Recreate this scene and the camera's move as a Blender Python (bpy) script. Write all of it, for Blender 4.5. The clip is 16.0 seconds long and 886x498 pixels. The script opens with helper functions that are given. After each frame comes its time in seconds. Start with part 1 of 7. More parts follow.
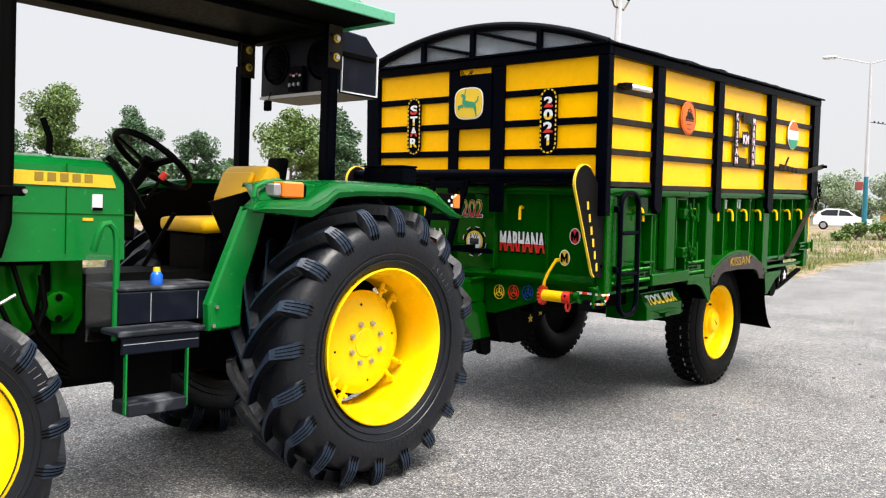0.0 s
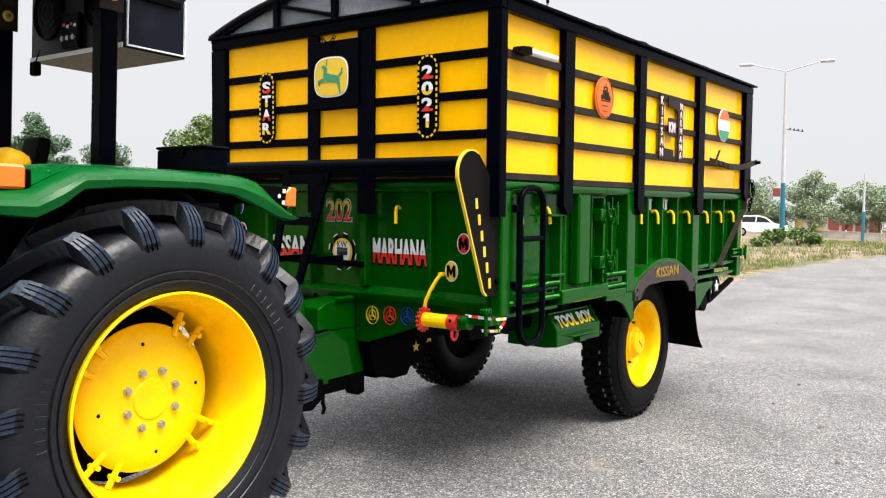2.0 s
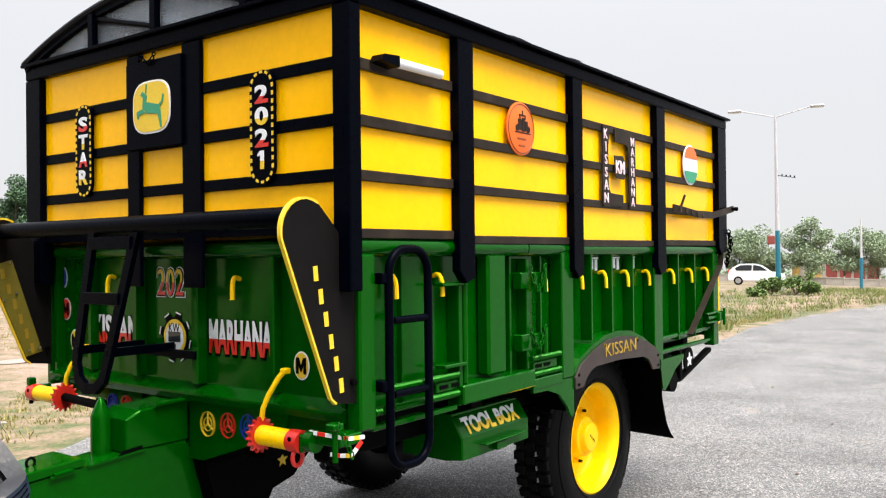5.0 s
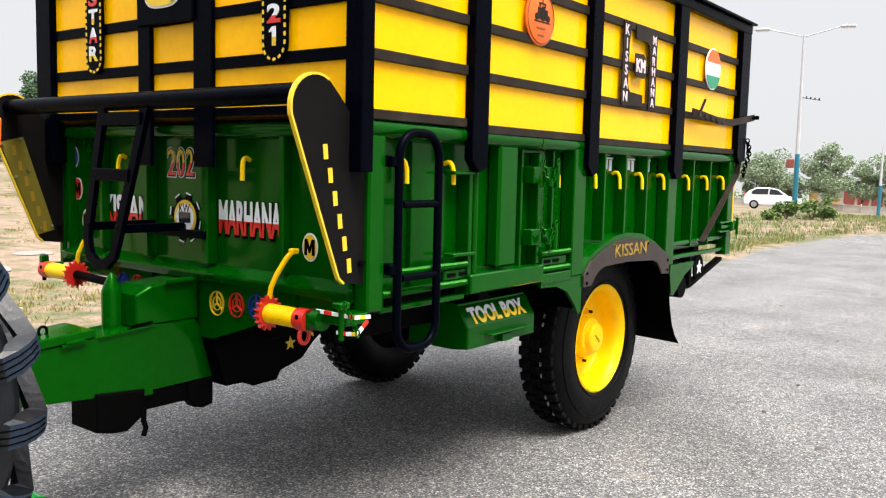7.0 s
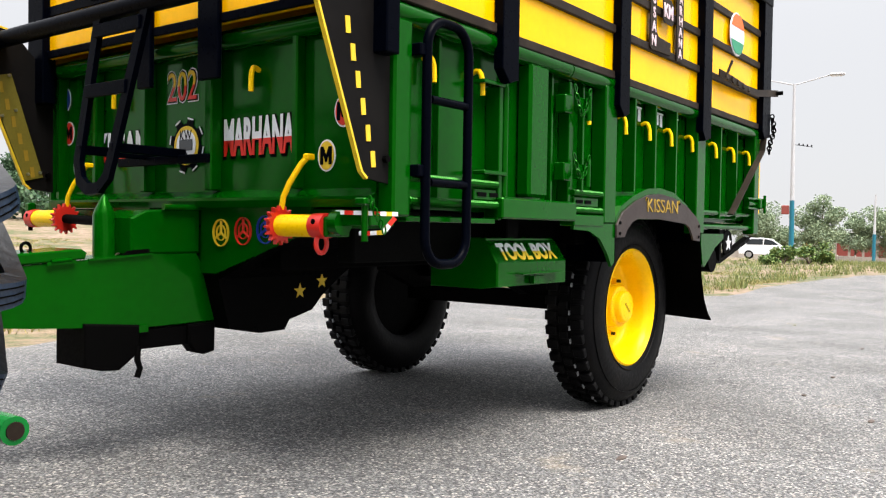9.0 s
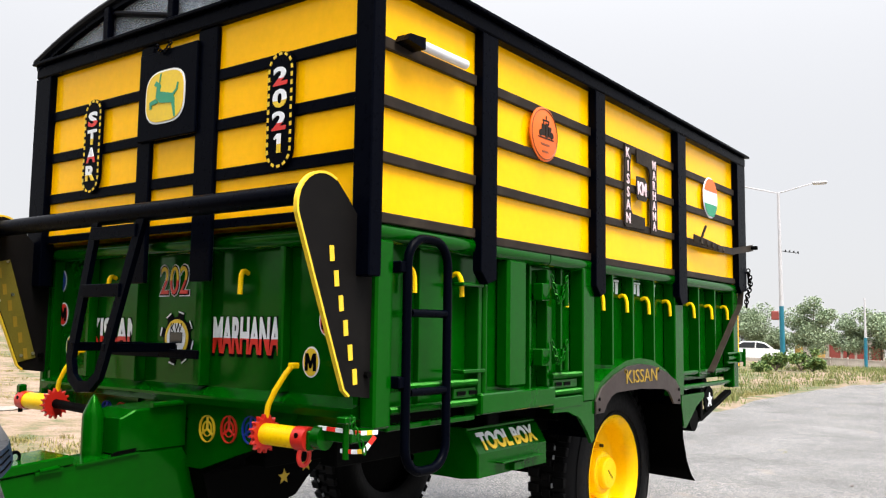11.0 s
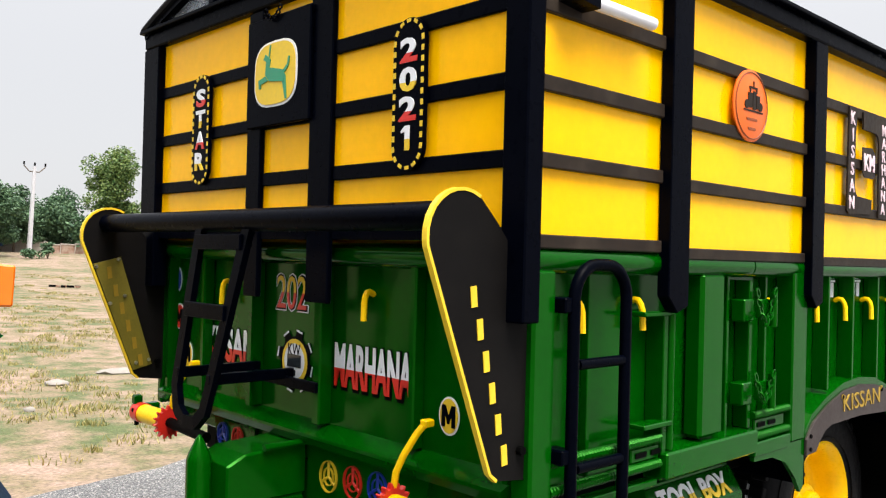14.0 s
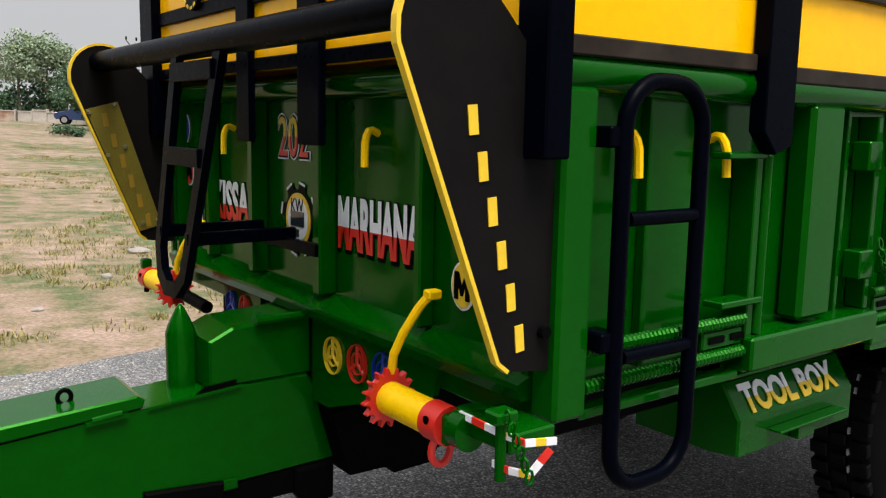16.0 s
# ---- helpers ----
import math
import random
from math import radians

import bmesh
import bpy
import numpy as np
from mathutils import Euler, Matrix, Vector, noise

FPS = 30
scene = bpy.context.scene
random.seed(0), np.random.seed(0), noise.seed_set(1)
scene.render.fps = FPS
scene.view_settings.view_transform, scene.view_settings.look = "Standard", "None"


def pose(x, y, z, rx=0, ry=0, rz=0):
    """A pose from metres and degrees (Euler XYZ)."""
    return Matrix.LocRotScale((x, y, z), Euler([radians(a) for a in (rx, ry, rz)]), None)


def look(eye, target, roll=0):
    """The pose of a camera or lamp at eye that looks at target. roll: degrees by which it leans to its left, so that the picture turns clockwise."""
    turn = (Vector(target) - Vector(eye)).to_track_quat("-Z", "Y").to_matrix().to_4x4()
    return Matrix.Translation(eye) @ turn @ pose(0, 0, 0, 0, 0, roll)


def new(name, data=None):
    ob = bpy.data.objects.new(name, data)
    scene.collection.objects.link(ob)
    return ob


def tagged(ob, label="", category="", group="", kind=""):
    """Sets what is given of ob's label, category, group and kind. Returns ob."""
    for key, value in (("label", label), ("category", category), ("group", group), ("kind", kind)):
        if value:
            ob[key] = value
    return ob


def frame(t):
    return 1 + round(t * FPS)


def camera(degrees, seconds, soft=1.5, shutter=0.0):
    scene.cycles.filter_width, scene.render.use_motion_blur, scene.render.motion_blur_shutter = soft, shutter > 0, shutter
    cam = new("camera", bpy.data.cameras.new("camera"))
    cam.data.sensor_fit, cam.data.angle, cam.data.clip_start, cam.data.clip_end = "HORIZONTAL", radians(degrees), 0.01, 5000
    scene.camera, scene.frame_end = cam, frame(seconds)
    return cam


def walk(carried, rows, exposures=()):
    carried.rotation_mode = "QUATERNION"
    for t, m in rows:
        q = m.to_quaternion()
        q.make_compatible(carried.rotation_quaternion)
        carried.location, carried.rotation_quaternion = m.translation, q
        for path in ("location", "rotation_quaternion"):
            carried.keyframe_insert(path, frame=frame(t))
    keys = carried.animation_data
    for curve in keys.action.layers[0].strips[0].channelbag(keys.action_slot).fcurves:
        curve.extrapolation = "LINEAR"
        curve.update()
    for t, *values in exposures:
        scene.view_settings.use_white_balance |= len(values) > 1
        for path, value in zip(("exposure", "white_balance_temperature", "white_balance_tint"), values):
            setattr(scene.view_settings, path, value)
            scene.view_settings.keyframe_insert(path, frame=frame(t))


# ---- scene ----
cam = camera(55.5, 16.0, soft=1.2)
PATH = [
    (0.0, (-4.709, -2.758, 1.39), (-3.209, -1.438, 1.3), 2.2),
    (0.5, (-4.408, -2.677, 1.367), (-2.882, -1.389, 1.253), 2.6),
    (1.0, (-4.091, -2.587, 1.373), (-2.566, -1.297, 1.263), 3.6),
    (1.5, (-3.796, -2.371, 1.351), (-2.236, -1.124, 1.248), 3.1),
    (2.0, (-3.529, -2.243, 1.357), (-1.922, -1.054, 1.297), 1.7),
    (2.5, (-3.192, -2.179, 1.379), (-1.58, -0.995, 1.389), 2.1),
    (3.0, (-2.891, -2.043, 1.388), (-1.251, -0.901, 1.463), 2.1),
    (3.2, (-2.77, -1.984, 1.407), (-1.117, -0.862, 1.516), 1.3),
    (5.3, (-2.215, -1.999, 1.449), (-0.62, -0.793, 1.501), 0.7),
    (5.5, (-2.216, -2.0, 1.434), (-0.626, -0.787, 1.464), 1.0),
    (6.0, (-2.215, -2.0, 1.412), (-0.628, -0.784, 1.374), 1.6),
    (6.5, (-2.204, -1.996, 1.382), (-0.619, -0.782, 1.276), 2.2),
    (7.0, (-2.198, -1.995, 1.345), (-0.609, -0.788, 1.208), 2.6),
    (7.5, (-2.126, -1.927, 1.267), (-0.515, -0.754, 1.102), 3.4),
    (8.0, (-2.035, -1.81, 1.034), (-0.412, -0.65, 0.883), 3.9),
    (8.5, (-2.024, -1.736, 0.835), (-0.414, -0.551, 0.792), 3.0),
    (9.0, (-2.018, -1.719, 0.793), (-0.419, -0.518, 0.801), 2.1),
    (9.5, (-2.031, -1.781, 0.841), (-0.437, -0.576, 0.929), 1.8),
    (10.0, (-2.041, -1.834, 0.892), (-0.459, -0.629, 1.112), 1.7),
    (10.2, (-2.051, -1.854, 0.913), (-0.475, -0.648, 1.166), 1.7),
    (12.3, (-2.189, -1.728, 1.551), (-0.568, -0.574, 1.758), 2.2),
    (12.5, (-2.179, -1.711, 1.549), (-0.573, -0.542, 1.78), 1.9),
    (13.0, (-2.024, -1.664, 1.531), (-0.528, -0.356, 1.75), 3.0),
    (13.5, (-1.796, -1.585, 1.525), (-0.428, -0.135, 1.685), 3.5),
    (14.0, (-1.632, -1.365, 1.505), (-0.257, 0.086, 1.567), 2.9),
    (14.5, (-1.499, -1.199, 1.469), (-0.092, 0.22, 1.384), 2.8),
    (15.0, (-1.294, -1.136, 1.437), (0.039, 0.337, 1.209), 3.1),
    (15.5, (-1.122, -1.092, 1.398), (0.091, 0.469, 1.094), 3.3),
    (16.0, (-1.098, -1.086, 1.414), (0.099, 0.497, 1.169), 2.7),
]
walk(cam, [(t, look(eye, target, roll)) for t, eye, target, roll in PATH],
     exposures=[(0.0, 0.64), (10.2, 0.64), (12.3, 0.6), (13.5, 0.6), (14.5, 0.5), (15.0, 0.28), (15.5, 0.08), (16.0, 0.08)])
# ---- end of walk ----
# ---------------------------------------------------------------- light
world = bpy.data.worlds.new("hazy_sky")
scene.world = world
world.use_nodes = True
wn, wl = world.node_tree.nodes, world.node_tree.links
wn.clear()
w_out, w_bg, w_sky, w_mix, w_gain = (wn.new(k) for k in ("ShaderNodeOutputWorld", "ShaderNodeBackground", "ShaderNodeTexSky", "ShaderNodeMix", "ShaderNodeVectorMath"))
SUN_FROM = Vector((-0.12, -0.44, 0.88)).normalized()
w_sky.sky_type, w_sky.sun_disc = "NISHITA", False
w_sky.sun_elevation = math.asin(SUN_FROM.z)
w_sky.sun_rotation = math.atan2(SUN_FROM.x, SUN_FROM.y)
w_sky.dust_density = 4.0
w_gain.operation = "SCALE"
w_gain.inputs["Scale"].default_value = 0.09
w_mix.data_type = "RGBA"
w_mix.inputs[0].default_value = 0.86
w_mix.inputs[7].default_value = (0.585, 0.585, 0.598, 1)
w_bg.inputs["Strength"].default_value = 1.0
wl.new(w_sky.outputs[0], w_gain.inputs[0])
wl.new(w_gain.outputs[0], w_mix.inputs[6])
# hazy overcast: brighter overhead than near the horizon
w_tc, w_sep, w_pow, w_ma, w_lift = (wn.new(k) for k in ("ShaderNodeTexCoord", "ShaderNodeSeparateXYZ", "ShaderNodeMath", "ShaderNodeMath", "ShaderNodeVectorMath"))
w_pow.operation, w_ma.operation, w_lift.operation = "POWER", "MULTIPLY_ADD", "SCALE"
w_pow.use_clamp = True
w_pow.inputs[1].default_value = 3.8
w_ma.inputs[1].default_value, w_ma.inputs[2].default_value = 6.0, 1.0
wl.new(w_tc.outputs["Generated"], w_sep.inputs[0])
wl.new(w_sep.outputs[2], w_pow.inputs[0])
wl.new(w_pow.outputs[0], w_ma.inputs[0])
wl.new(w_mix.outputs[2], w_lift.inputs[0])
wl.new(w_ma.outputs[0], w_lift.inputs["Scale"])
wl.new(w_lift.outputs[0], w_bg.inputs["Color"])
wl.new(w_bg.outputs[0], w_out.inputs[0])
sun = new("sun", bpy.data.lights.new("sun", "SUN"))
sun.data.energy, sun.data.angle, sun.data.color = 3.6, radians(30), (1.0, 0.94, 0.85)
sun.rotation_mode = "QUATERNION"
sun.rotation_quaternion = SUN_FROM.to_track_quat("Z", "Y")


# ---------------------------------------------------------------- materials
def mat(name, rgb, rough=0.5, metal=0.0, var=0.12, scale=6.0, bump=0.0, bscale=60.0, dirt=None, dirt_amount=0.3, coat=0.0, spec=0.5, second=None, sheen_tint=None):
    """A surface with colour variation at two scales, fine relief and optional dirt with a shape of its own."""
    m = bpy.data.materials.new(name)
    m.use_nodes = True
    nt = m.node_tree
    n, l = nt.nodes, nt.links
    b = n["Principled BSDF"]
    b.inputs["Metallic"].default_value = metal
    b.inputs["Coat Weight"].default_value = coat
    b.inputs["Coat Roughness"].default_value = 0.08
    b.inputs["Specular IOR Level"].default_value = spec
    if sheen_tint:
        b.inputs["Specular Tint"].default_value = (*sheen_tint, 1)
    tc = n.new("ShaderNodeTexCoord")
    big, small = n.new("ShaderNodeTexNoise"), n.new("ShaderNodeTexNoise")
    big.inputs["Scale"].default_value, small.inputs["Scale"].default_value = scale, scale * 11
    big.inputs["Detail"].default_value = small.inputs["Detail"].default_value = 4
    for t in (big, small):
        l.new(tc.outputs["Object"], t.inputs["Vector"])
    add = n.new("ShaderNodeMath")
    add.operation = "ADD"
    l.new(big.outputs[0], add.inputs[0])
    l.new(small.outputs[0], add.inputs[1])
    ramp = n.new("ShaderNodeMapRange")
    ramp.inputs[1].default_value, ramp.inputs[2].default_value = 0.6, 1.4
    ramp.inputs[3].default_value, ramp.inputs[4].default_value = 1 - var, 1 + var
    l.new(add.outputs[0], ramp.inputs[0])
    mul = n.new("ShaderNodeVectorMath")
    mul.operation = "SCALE"
    if second:
        mixc = n.new("ShaderNodeMix")
        mixc.data_type = "RGBA"
        mixc.inputs[6].default_value, mixc.inputs[7].default_value = (*rgb, 1), (*second, 1)
        st = n.new("ShaderNodeMapRange")
        st.inputs[1].default_value, st.inputs[2].default_value = 0.4, 0.62
        l.new(big.outputs[0], st.inputs[0])
        l.new(st.outputs[0], mixc.inputs[0])
        l.new(mixc.outputs[2], mul.inputs[0])
    else:
        mul.inputs[0].default_value = rgb
    l.new(ramp.outputs[0], mul.inputs["Scale"])
    colour = mul.outputs[0]
    if dirt:
        dn = n.new("ShaderNodeTexNoise")
        dn.inputs["Scale"].default_value, dn.inputs["Detail"].default_value = 9.0, 8
        l.new(tc.outputs["Object"], dn.inputs["Vector"])
        dr = n.new("ShaderNodeMapRange")
        dr.inputs[1].default_value, dr.inputs[2].default_value, dr.inputs[4].default_value = 0.5, 0.75, dirt_amount
        l.new(dn.outputs[0], dr.inputs[0])
        dm = n.new("ShaderNodeMix")
        dm.data_type = "RGBA"
        dm.inputs[7].default_value = (*dirt, 1)
        l.new(dr.outputs[0], dm.inputs[0])
        l.new(colour, dm.inputs[6])
        colour = dm.outputs[2]
    l.new(colour, b.inputs["Base Color"])
    rr = n.new("ShaderNodeMapRange")
    rr.inputs[1].default_value, rr.inputs[2].default_value = 0.3, 0.7
    rr.inputs[3].default_value, rr.inputs[4].default_value = max(0.02, rough * 0.85), min(1, rough * 1.15)
    l.new(small.outputs[0], rr.inputs[0])
    l.new(rr.outputs[0], b.inputs["Roughness"])
    if bump:
        bn = n.new("ShaderNodeTexNoise")
        bn.inputs["Scale"].default_value, bn.inputs["Detail"].default_value = bscale, 3
        l.new(tc.outputs["Object"], bn.inputs["Vector"])
        bp = n.new("ShaderNodeBump")
        bp.inputs["Strength"].default_value, bp.inputs["Distance"].default_value = bump, 0.01
        l.new(bn.outputs[0], bp.inputs["Height"])
        l.new(bp.outputs[0], b.inputs["Normal"])
    return m


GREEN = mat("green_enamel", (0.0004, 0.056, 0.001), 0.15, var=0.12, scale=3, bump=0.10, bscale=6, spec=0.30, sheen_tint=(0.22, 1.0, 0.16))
GREEN_T = mat("tractor_green_paint", (0.002, 0.155, 0.024), 0.24, var=0.06, scale=3, spec=0.3)
YELLOW = mat("yellow_enamel", (1.0, 0.505, 0.0004), 0.2, var=0.06, scale=3, bump=0.22, bscale=3.5, spec=0.2, sheen_tint=(1.0, 0.75, 0.25))
YELLOW_RIM = mat("yellow_rim_paint", (1.0, 0.61, 0.001), 0.3, var=0.06, scale=7, spec=0.15, dirt=(0.45, 0.27, 0.05), dirt_amount=0.2)
BLACK = mat("black_paint", (0.0006, 0.001, 0.003), 0.3, var=0.2, scale=4, bump=0.05, bscale=30, spec=0.02)
STRIP = mat("weathered_black_strip", (0.020, 0.0145, 0.011), 0.5, var=0.35, scale=5, dirt=(0.07, 0.055, 0.04), dirt_amount=0.4, spec=0.1)
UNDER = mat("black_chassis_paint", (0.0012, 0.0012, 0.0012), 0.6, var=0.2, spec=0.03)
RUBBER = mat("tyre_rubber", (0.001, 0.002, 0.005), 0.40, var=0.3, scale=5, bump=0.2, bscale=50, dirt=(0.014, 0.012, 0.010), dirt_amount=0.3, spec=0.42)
# lug tops: blue sky sheen put into the rubber's colour, plus some dirt
SKYLIT_RUBBER = mat("skylit_lug_rubber", (0.010, 0.021, 0.042), 0.4, var=0.45, scale=7, bump=0.25, bscale=60, dirt=(0.03, 0.030, 0.031), dirt_amount=0.3, spec=0.4)
RUBBER_N = mat("truck_tyre_rubber", (0.0025, 0.0025, 0.003), 0.5, var=0.25, scale=5, bump=0.15, bscale=50, dirt=(0.02, 0.017, 0.014), dirt_amount=0.2, spec=0.08)
RED = mat("red_paint", (0.6, 0.02, 0.012), 0.35, var=0.08)
ORANGE = mat("orange_disc_paint", (0.75, 0.13, 0.008), 0.4, var=0.08)
LAMP_ORANGE = mat("orange_lens", (0.85, 0.16, 0.005), 0.15, var=0.05, coat=0.5)
WHITE = mat("white_paint", (0.75, 0.76, 0.8), 0.4, var=0.05)
BLUE = mat("blue_paint", (0.01, 0.03, 0.3), 0.35, var=0.08)
WING_BLACK = mat("satin_black_plate", (0.0055, 0.005, 0.005), 0.55, var=0.25, scale=6, spec=0.06, dirt=(0.016, 0.014, 0.012), dirt_amount=0.15)
ARCH_PLATE = mat("brown_black_sheet", (0.034, 0.025, 0.023), 0.42, var=0.3, scale=6, dirt=(0.06, 0.048, 0.042), dirt_amount=0.25, spec=0.25)
PINK = mat("pink_white_print", (0.72, 0.55, 0.6), 0.45, var=0.08)
NAVY = mat("dusty_navy_sheet", (0.002, 0.0035, 0.009), 0.45, var=0.4, scale=8, dirt=(0.03, 0.034, 0.042), dirt_amount=0.2, spec=0.15)
STEEL = mat("bright_steel", (0.55, 0.52, 0.46), 0.3, 0.9, var=0.2)
GREY_METAL = mat("lamp_aluminium", (0.35, 0.35, 0.36), 0.4, 0.6, var=0.1)
OLIVE = mat("olive_plate", (0.16, 0.13, 0.012), 0.5, var=0.2, scale=9)
GOLD = mat("dull_gold_paint", (0.30, 0.19, 0.012), 0.5, var=0.15)
SIGN_YELLOW = mat("sign_yellow", (0.75, 0.5, 0.02), 0.45, var=0.1)
DEER_GREEN = mat("badge_green", (0.02, 0.25, 0.13), 0.45, var=0.08)
SEAT_Y = mat("yellow_vinyl", (0.9, 0.5, 0.004), 0.42, var=0.08, bump=0.1, bscale=90, spec=0.25)
TARP = mat("dark_tarpaulin", (0.005, 0.0055, 0.008), 0.5, var=0.35, scale=4, bump=0.5, bscale=7, spec=0.08)
TEAL = mat("teal_post_paint", (0.01, 0.15, 0.22), 0.4, var=0.15)
POST_GREY = mat("galvanised_post", (0.5, 0.5, 0.53), 0.5, var=0.1)
BARK = mat("bark", (0.12, 0.09, 0.065), 0.9, var=0.3, scale=8, bump=0.6, bscale=20)
BRICK = mat("old_brick_wall", (0.28, 0.15, 0.1), 0.9, var=0.3, scale=1.5, second=(0.36, 0.3, 0.24))
PLASTER = mat("weathered_plaster", (0.48, 0.44, 0.39), 0.9, var=0.25, scale=0.7, second=(0.33, 0.3, 0.27))
SHUTTER = mat("rust_red_shutter", (0.25, 0.05, 0.04), 0.6, var=0.2)
OCHRE = mat("ochre_plaster", (0.55, 0.36, 0.12), 0.9, var=0.2, scale=0.8)
DUSTY = mat("dusty_footplate", (0.008, 0.010, 0.014), 0.5, var=0.5, scale=14, dirt=(0.17, 0.18, 0.20), dirt_amount=0.7, spec=0.2)
CAR_WHITE = mat("white_car_paint", (0.72, 0.74, 0.78), 0.25, var=0.03, coat=0.5)
DISC_MARK = mat("worn_brown_print", (0.22, 0.045, 0.006), 0.5, var=0.2)
CHALK = mat("pale_scratch", (0.3, 0.31, 0.33), 0.8, var=0.3)
GLASS_DARK = mat("dark_glazing", (0.02, 0.025, 0.03), 0.08, var=0.05)


# ---------------------------------------------------------------- mesh helpers
def part(name, bm, material, parent=None, label="", smooth=False):
    """Links a bmesh as ONE mesh object under a thing or under a part."""
    me = bpy.data.meshes.new(name)
    bmesh.ops.recalc_face_normals(bm, faces=bm.faces)
    bm.to_mesh(me)
    bm.free()
    me.materials.append(material)
    if smooth:
        me.polygons.foreach_set("use_smooth", [True] * len(me.polygons))
        me.set_sharp_from_angle(angle=radians(38))
    ob = new(name, me)
    if parent:
        ob.parent = parent
    if label:
        ob["label"] = label
    return ob


def share(name, ob, m, parent):
    """Another piece on the same mesh."""
    o = new(name, ob.data)
    o.parent = parent
    o.matrix_basis = m
    return o


def box(x0, x1, y0, y1, z0, z1, bev=0.004, bm=None):
    bm = bm or bmesh.new()
    r = bmesh.ops.create_cube(bm, size=1, matrix=Matrix.LocRotScale(((x0 + x1) / 2, (y0 + y1) / 2, (z0 + z1) / 2), None, (abs(x1 - x0), abs(y1 - y0), abs(z1 - z0))))
    if bev:
        es = list({e for v in r["verts"] for e in v.link_edges})
        bmesh.ops.bevel(bm, geom=es, offset=min(bev, 0.45 * min(abs(x1 - x0), abs(y1 - y0), abs(z1 - z0))), segments=1, affect="EDGES")
    return bm


def rod(a, b, r, seg=14, bm=None, r2=None):
    bm = bm or bmesh.new()
    a, b = Vector(a), Vector(b)
    m = Matrix.Translation((a + b) / 2) @ (b - a).to_track_quat("Z", "Y").to_matrix().to_4x4()
    bmesh.ops.create_cone(bm, cap_ends=True, segments=seg, radius1=r, radius2=r if r2 is None else r2, depth=(b - a).length, matrix=m)
    return bm


def tube(pts, r, seg=10, closed=False, bm=None, flat=None):
    """A pipe along points. flat: (half width, half thickness) makes it a flat bar."""
    bm = bm or bmesh.new()
    pts = [Vector(p) for p in pts]
    rings, n = [], len(pts)
    side = None
    for i, p in enumerate(pts):
        d = (pts[(i + 1) % n] - pts[i - 1]) if closed else (pts[min(i + 1, n - 1)] - pts[max(i - 1, 0)])
        d.normalize()
        if side is None:
            ref = Vector((0, 0, 1)) if abs(d.z) < 0.9 else Vector((0, 1, 0))
            side = d.cross(ref).normalized()
        side = (side - d * side.dot(d)).normalized()
        up = d.cross(side)
        if flat:
            offs = [(flat[0], flat[1]), (-flat[0], flat[1]), (-flat[0], -flat[1]), (flat[0], -flat[1])]
        else:
            offs = [(r * math.cos(2 * math.pi * k / seg), r * math.sin(2 * math.pi * k / seg)) for k in range(seg)]
        rings.append([bm.verts.new(p + side * u + up * v) for u, v in offs])
    s = len(rings[0])
    for i in range(n if closed else n - 1):
        a, b = rings[i], rings[(i + 1) % n]
        for k in range(s):
            bm.faces.new((a[k], a[(k + 1) % s], b[(k + 1) % s], b[k]))
    if not closed:
        bm.faces.new(rings[0])
        bm.faces.new(rings[-1])
    return bm


def arc(cx, cz, r, a0, a1, n=8):
    return [(cx + r * math.cos(radians(a0 + (a1 - a0) * i / n)), cz + r * math.sin(radians(a0 + (a1 - a0) * i / n))) for i in range(n + 1)]


def plate(outline, axis, v0, v1, bev=0.0, bm=None):
    """A flat outline of (u, w) pushed through a thickness. axis y: (x, z); axis x: (y, z); axis z: (x, y)."""
    bm = bm or bmesh.new()
    put = {"y": lambda u, w, v: (u, v, w), "x": lambda u, w, v: (v, u, w), "z": lambda u, w, v: (u, w, v)}[axis]
    a = [bm.verts.new(put(u, w, v0)) for u, w in outline]
    b = [bm.verts.new(put(u, w, v1)) for u, w in outline]
    fs = [bm.faces.new(a), bm.faces.new(b[::-1])]
    n = len(a)
    for i in range(n):
        bm.faces.new((a[i], b[i], b[(i + 1) % n], a[(i + 1) % n]))
    if bev:
        es = list({e for f in fs for e in f.edges})
        bmesh.ops.bevel(bm, geom=es, offset=bev, segments=1, affect="EDGES")
    return bm


def ribbed(x0, x1, y, z, r, step=0.013, seg=9):
    """A bar along x with raised turns."""
    n = int((x1 - x0) / step)
    prof = []
    for i in range(n):
        a = x0 + (x1 - x0) * i / n
        prof += [(r * 0.82, a), (r, a + step * 0.3), (r, a + step * 0.6)]
    return lathe(prof + [(r * 0.82, x1)], seg, "x", (0, y, z))


def lathe(profile, seg=48, axis="y", centre=(0, 0, 0), bm=None, close=False, cap=True):
    """Turns (radius, along) points round an axis through the centre."""
    bm = bm or bmesh.new()
    c = Vector(centre)
    rings = []
    for r, h in profile:
        ring = []
        for k in range(seg):
            a = 2 * math.pi * k / seg
            u, w = r * math.cos(a), r * math.sin(a)
            ring.append(bm.verts.new(c + Vector({"y": (u, h, w), "z": (u, w, h), "x": (h, u, w)}[axis])))
        rings.append(ring)
    m = len(rings)
    for i in range(m if close else m - 1):
        a, b = rings[i], rings[(i + 1) % m]
        for k in range(seg):
            bm.faces.new((a[k], a[(k + 1) % seg], b[(k + 1) % seg], b[k]))
    if cap and not close:
        for ring in (rings[0], rings[-1]):
            if (ring[0].co - ring[seg // 2].co).length > 1e-4:
                bm.faces.new(ring)
    bmesh.ops.remove_doubles(bm, verts=bm.verts, dist=1e-5)
    return bm


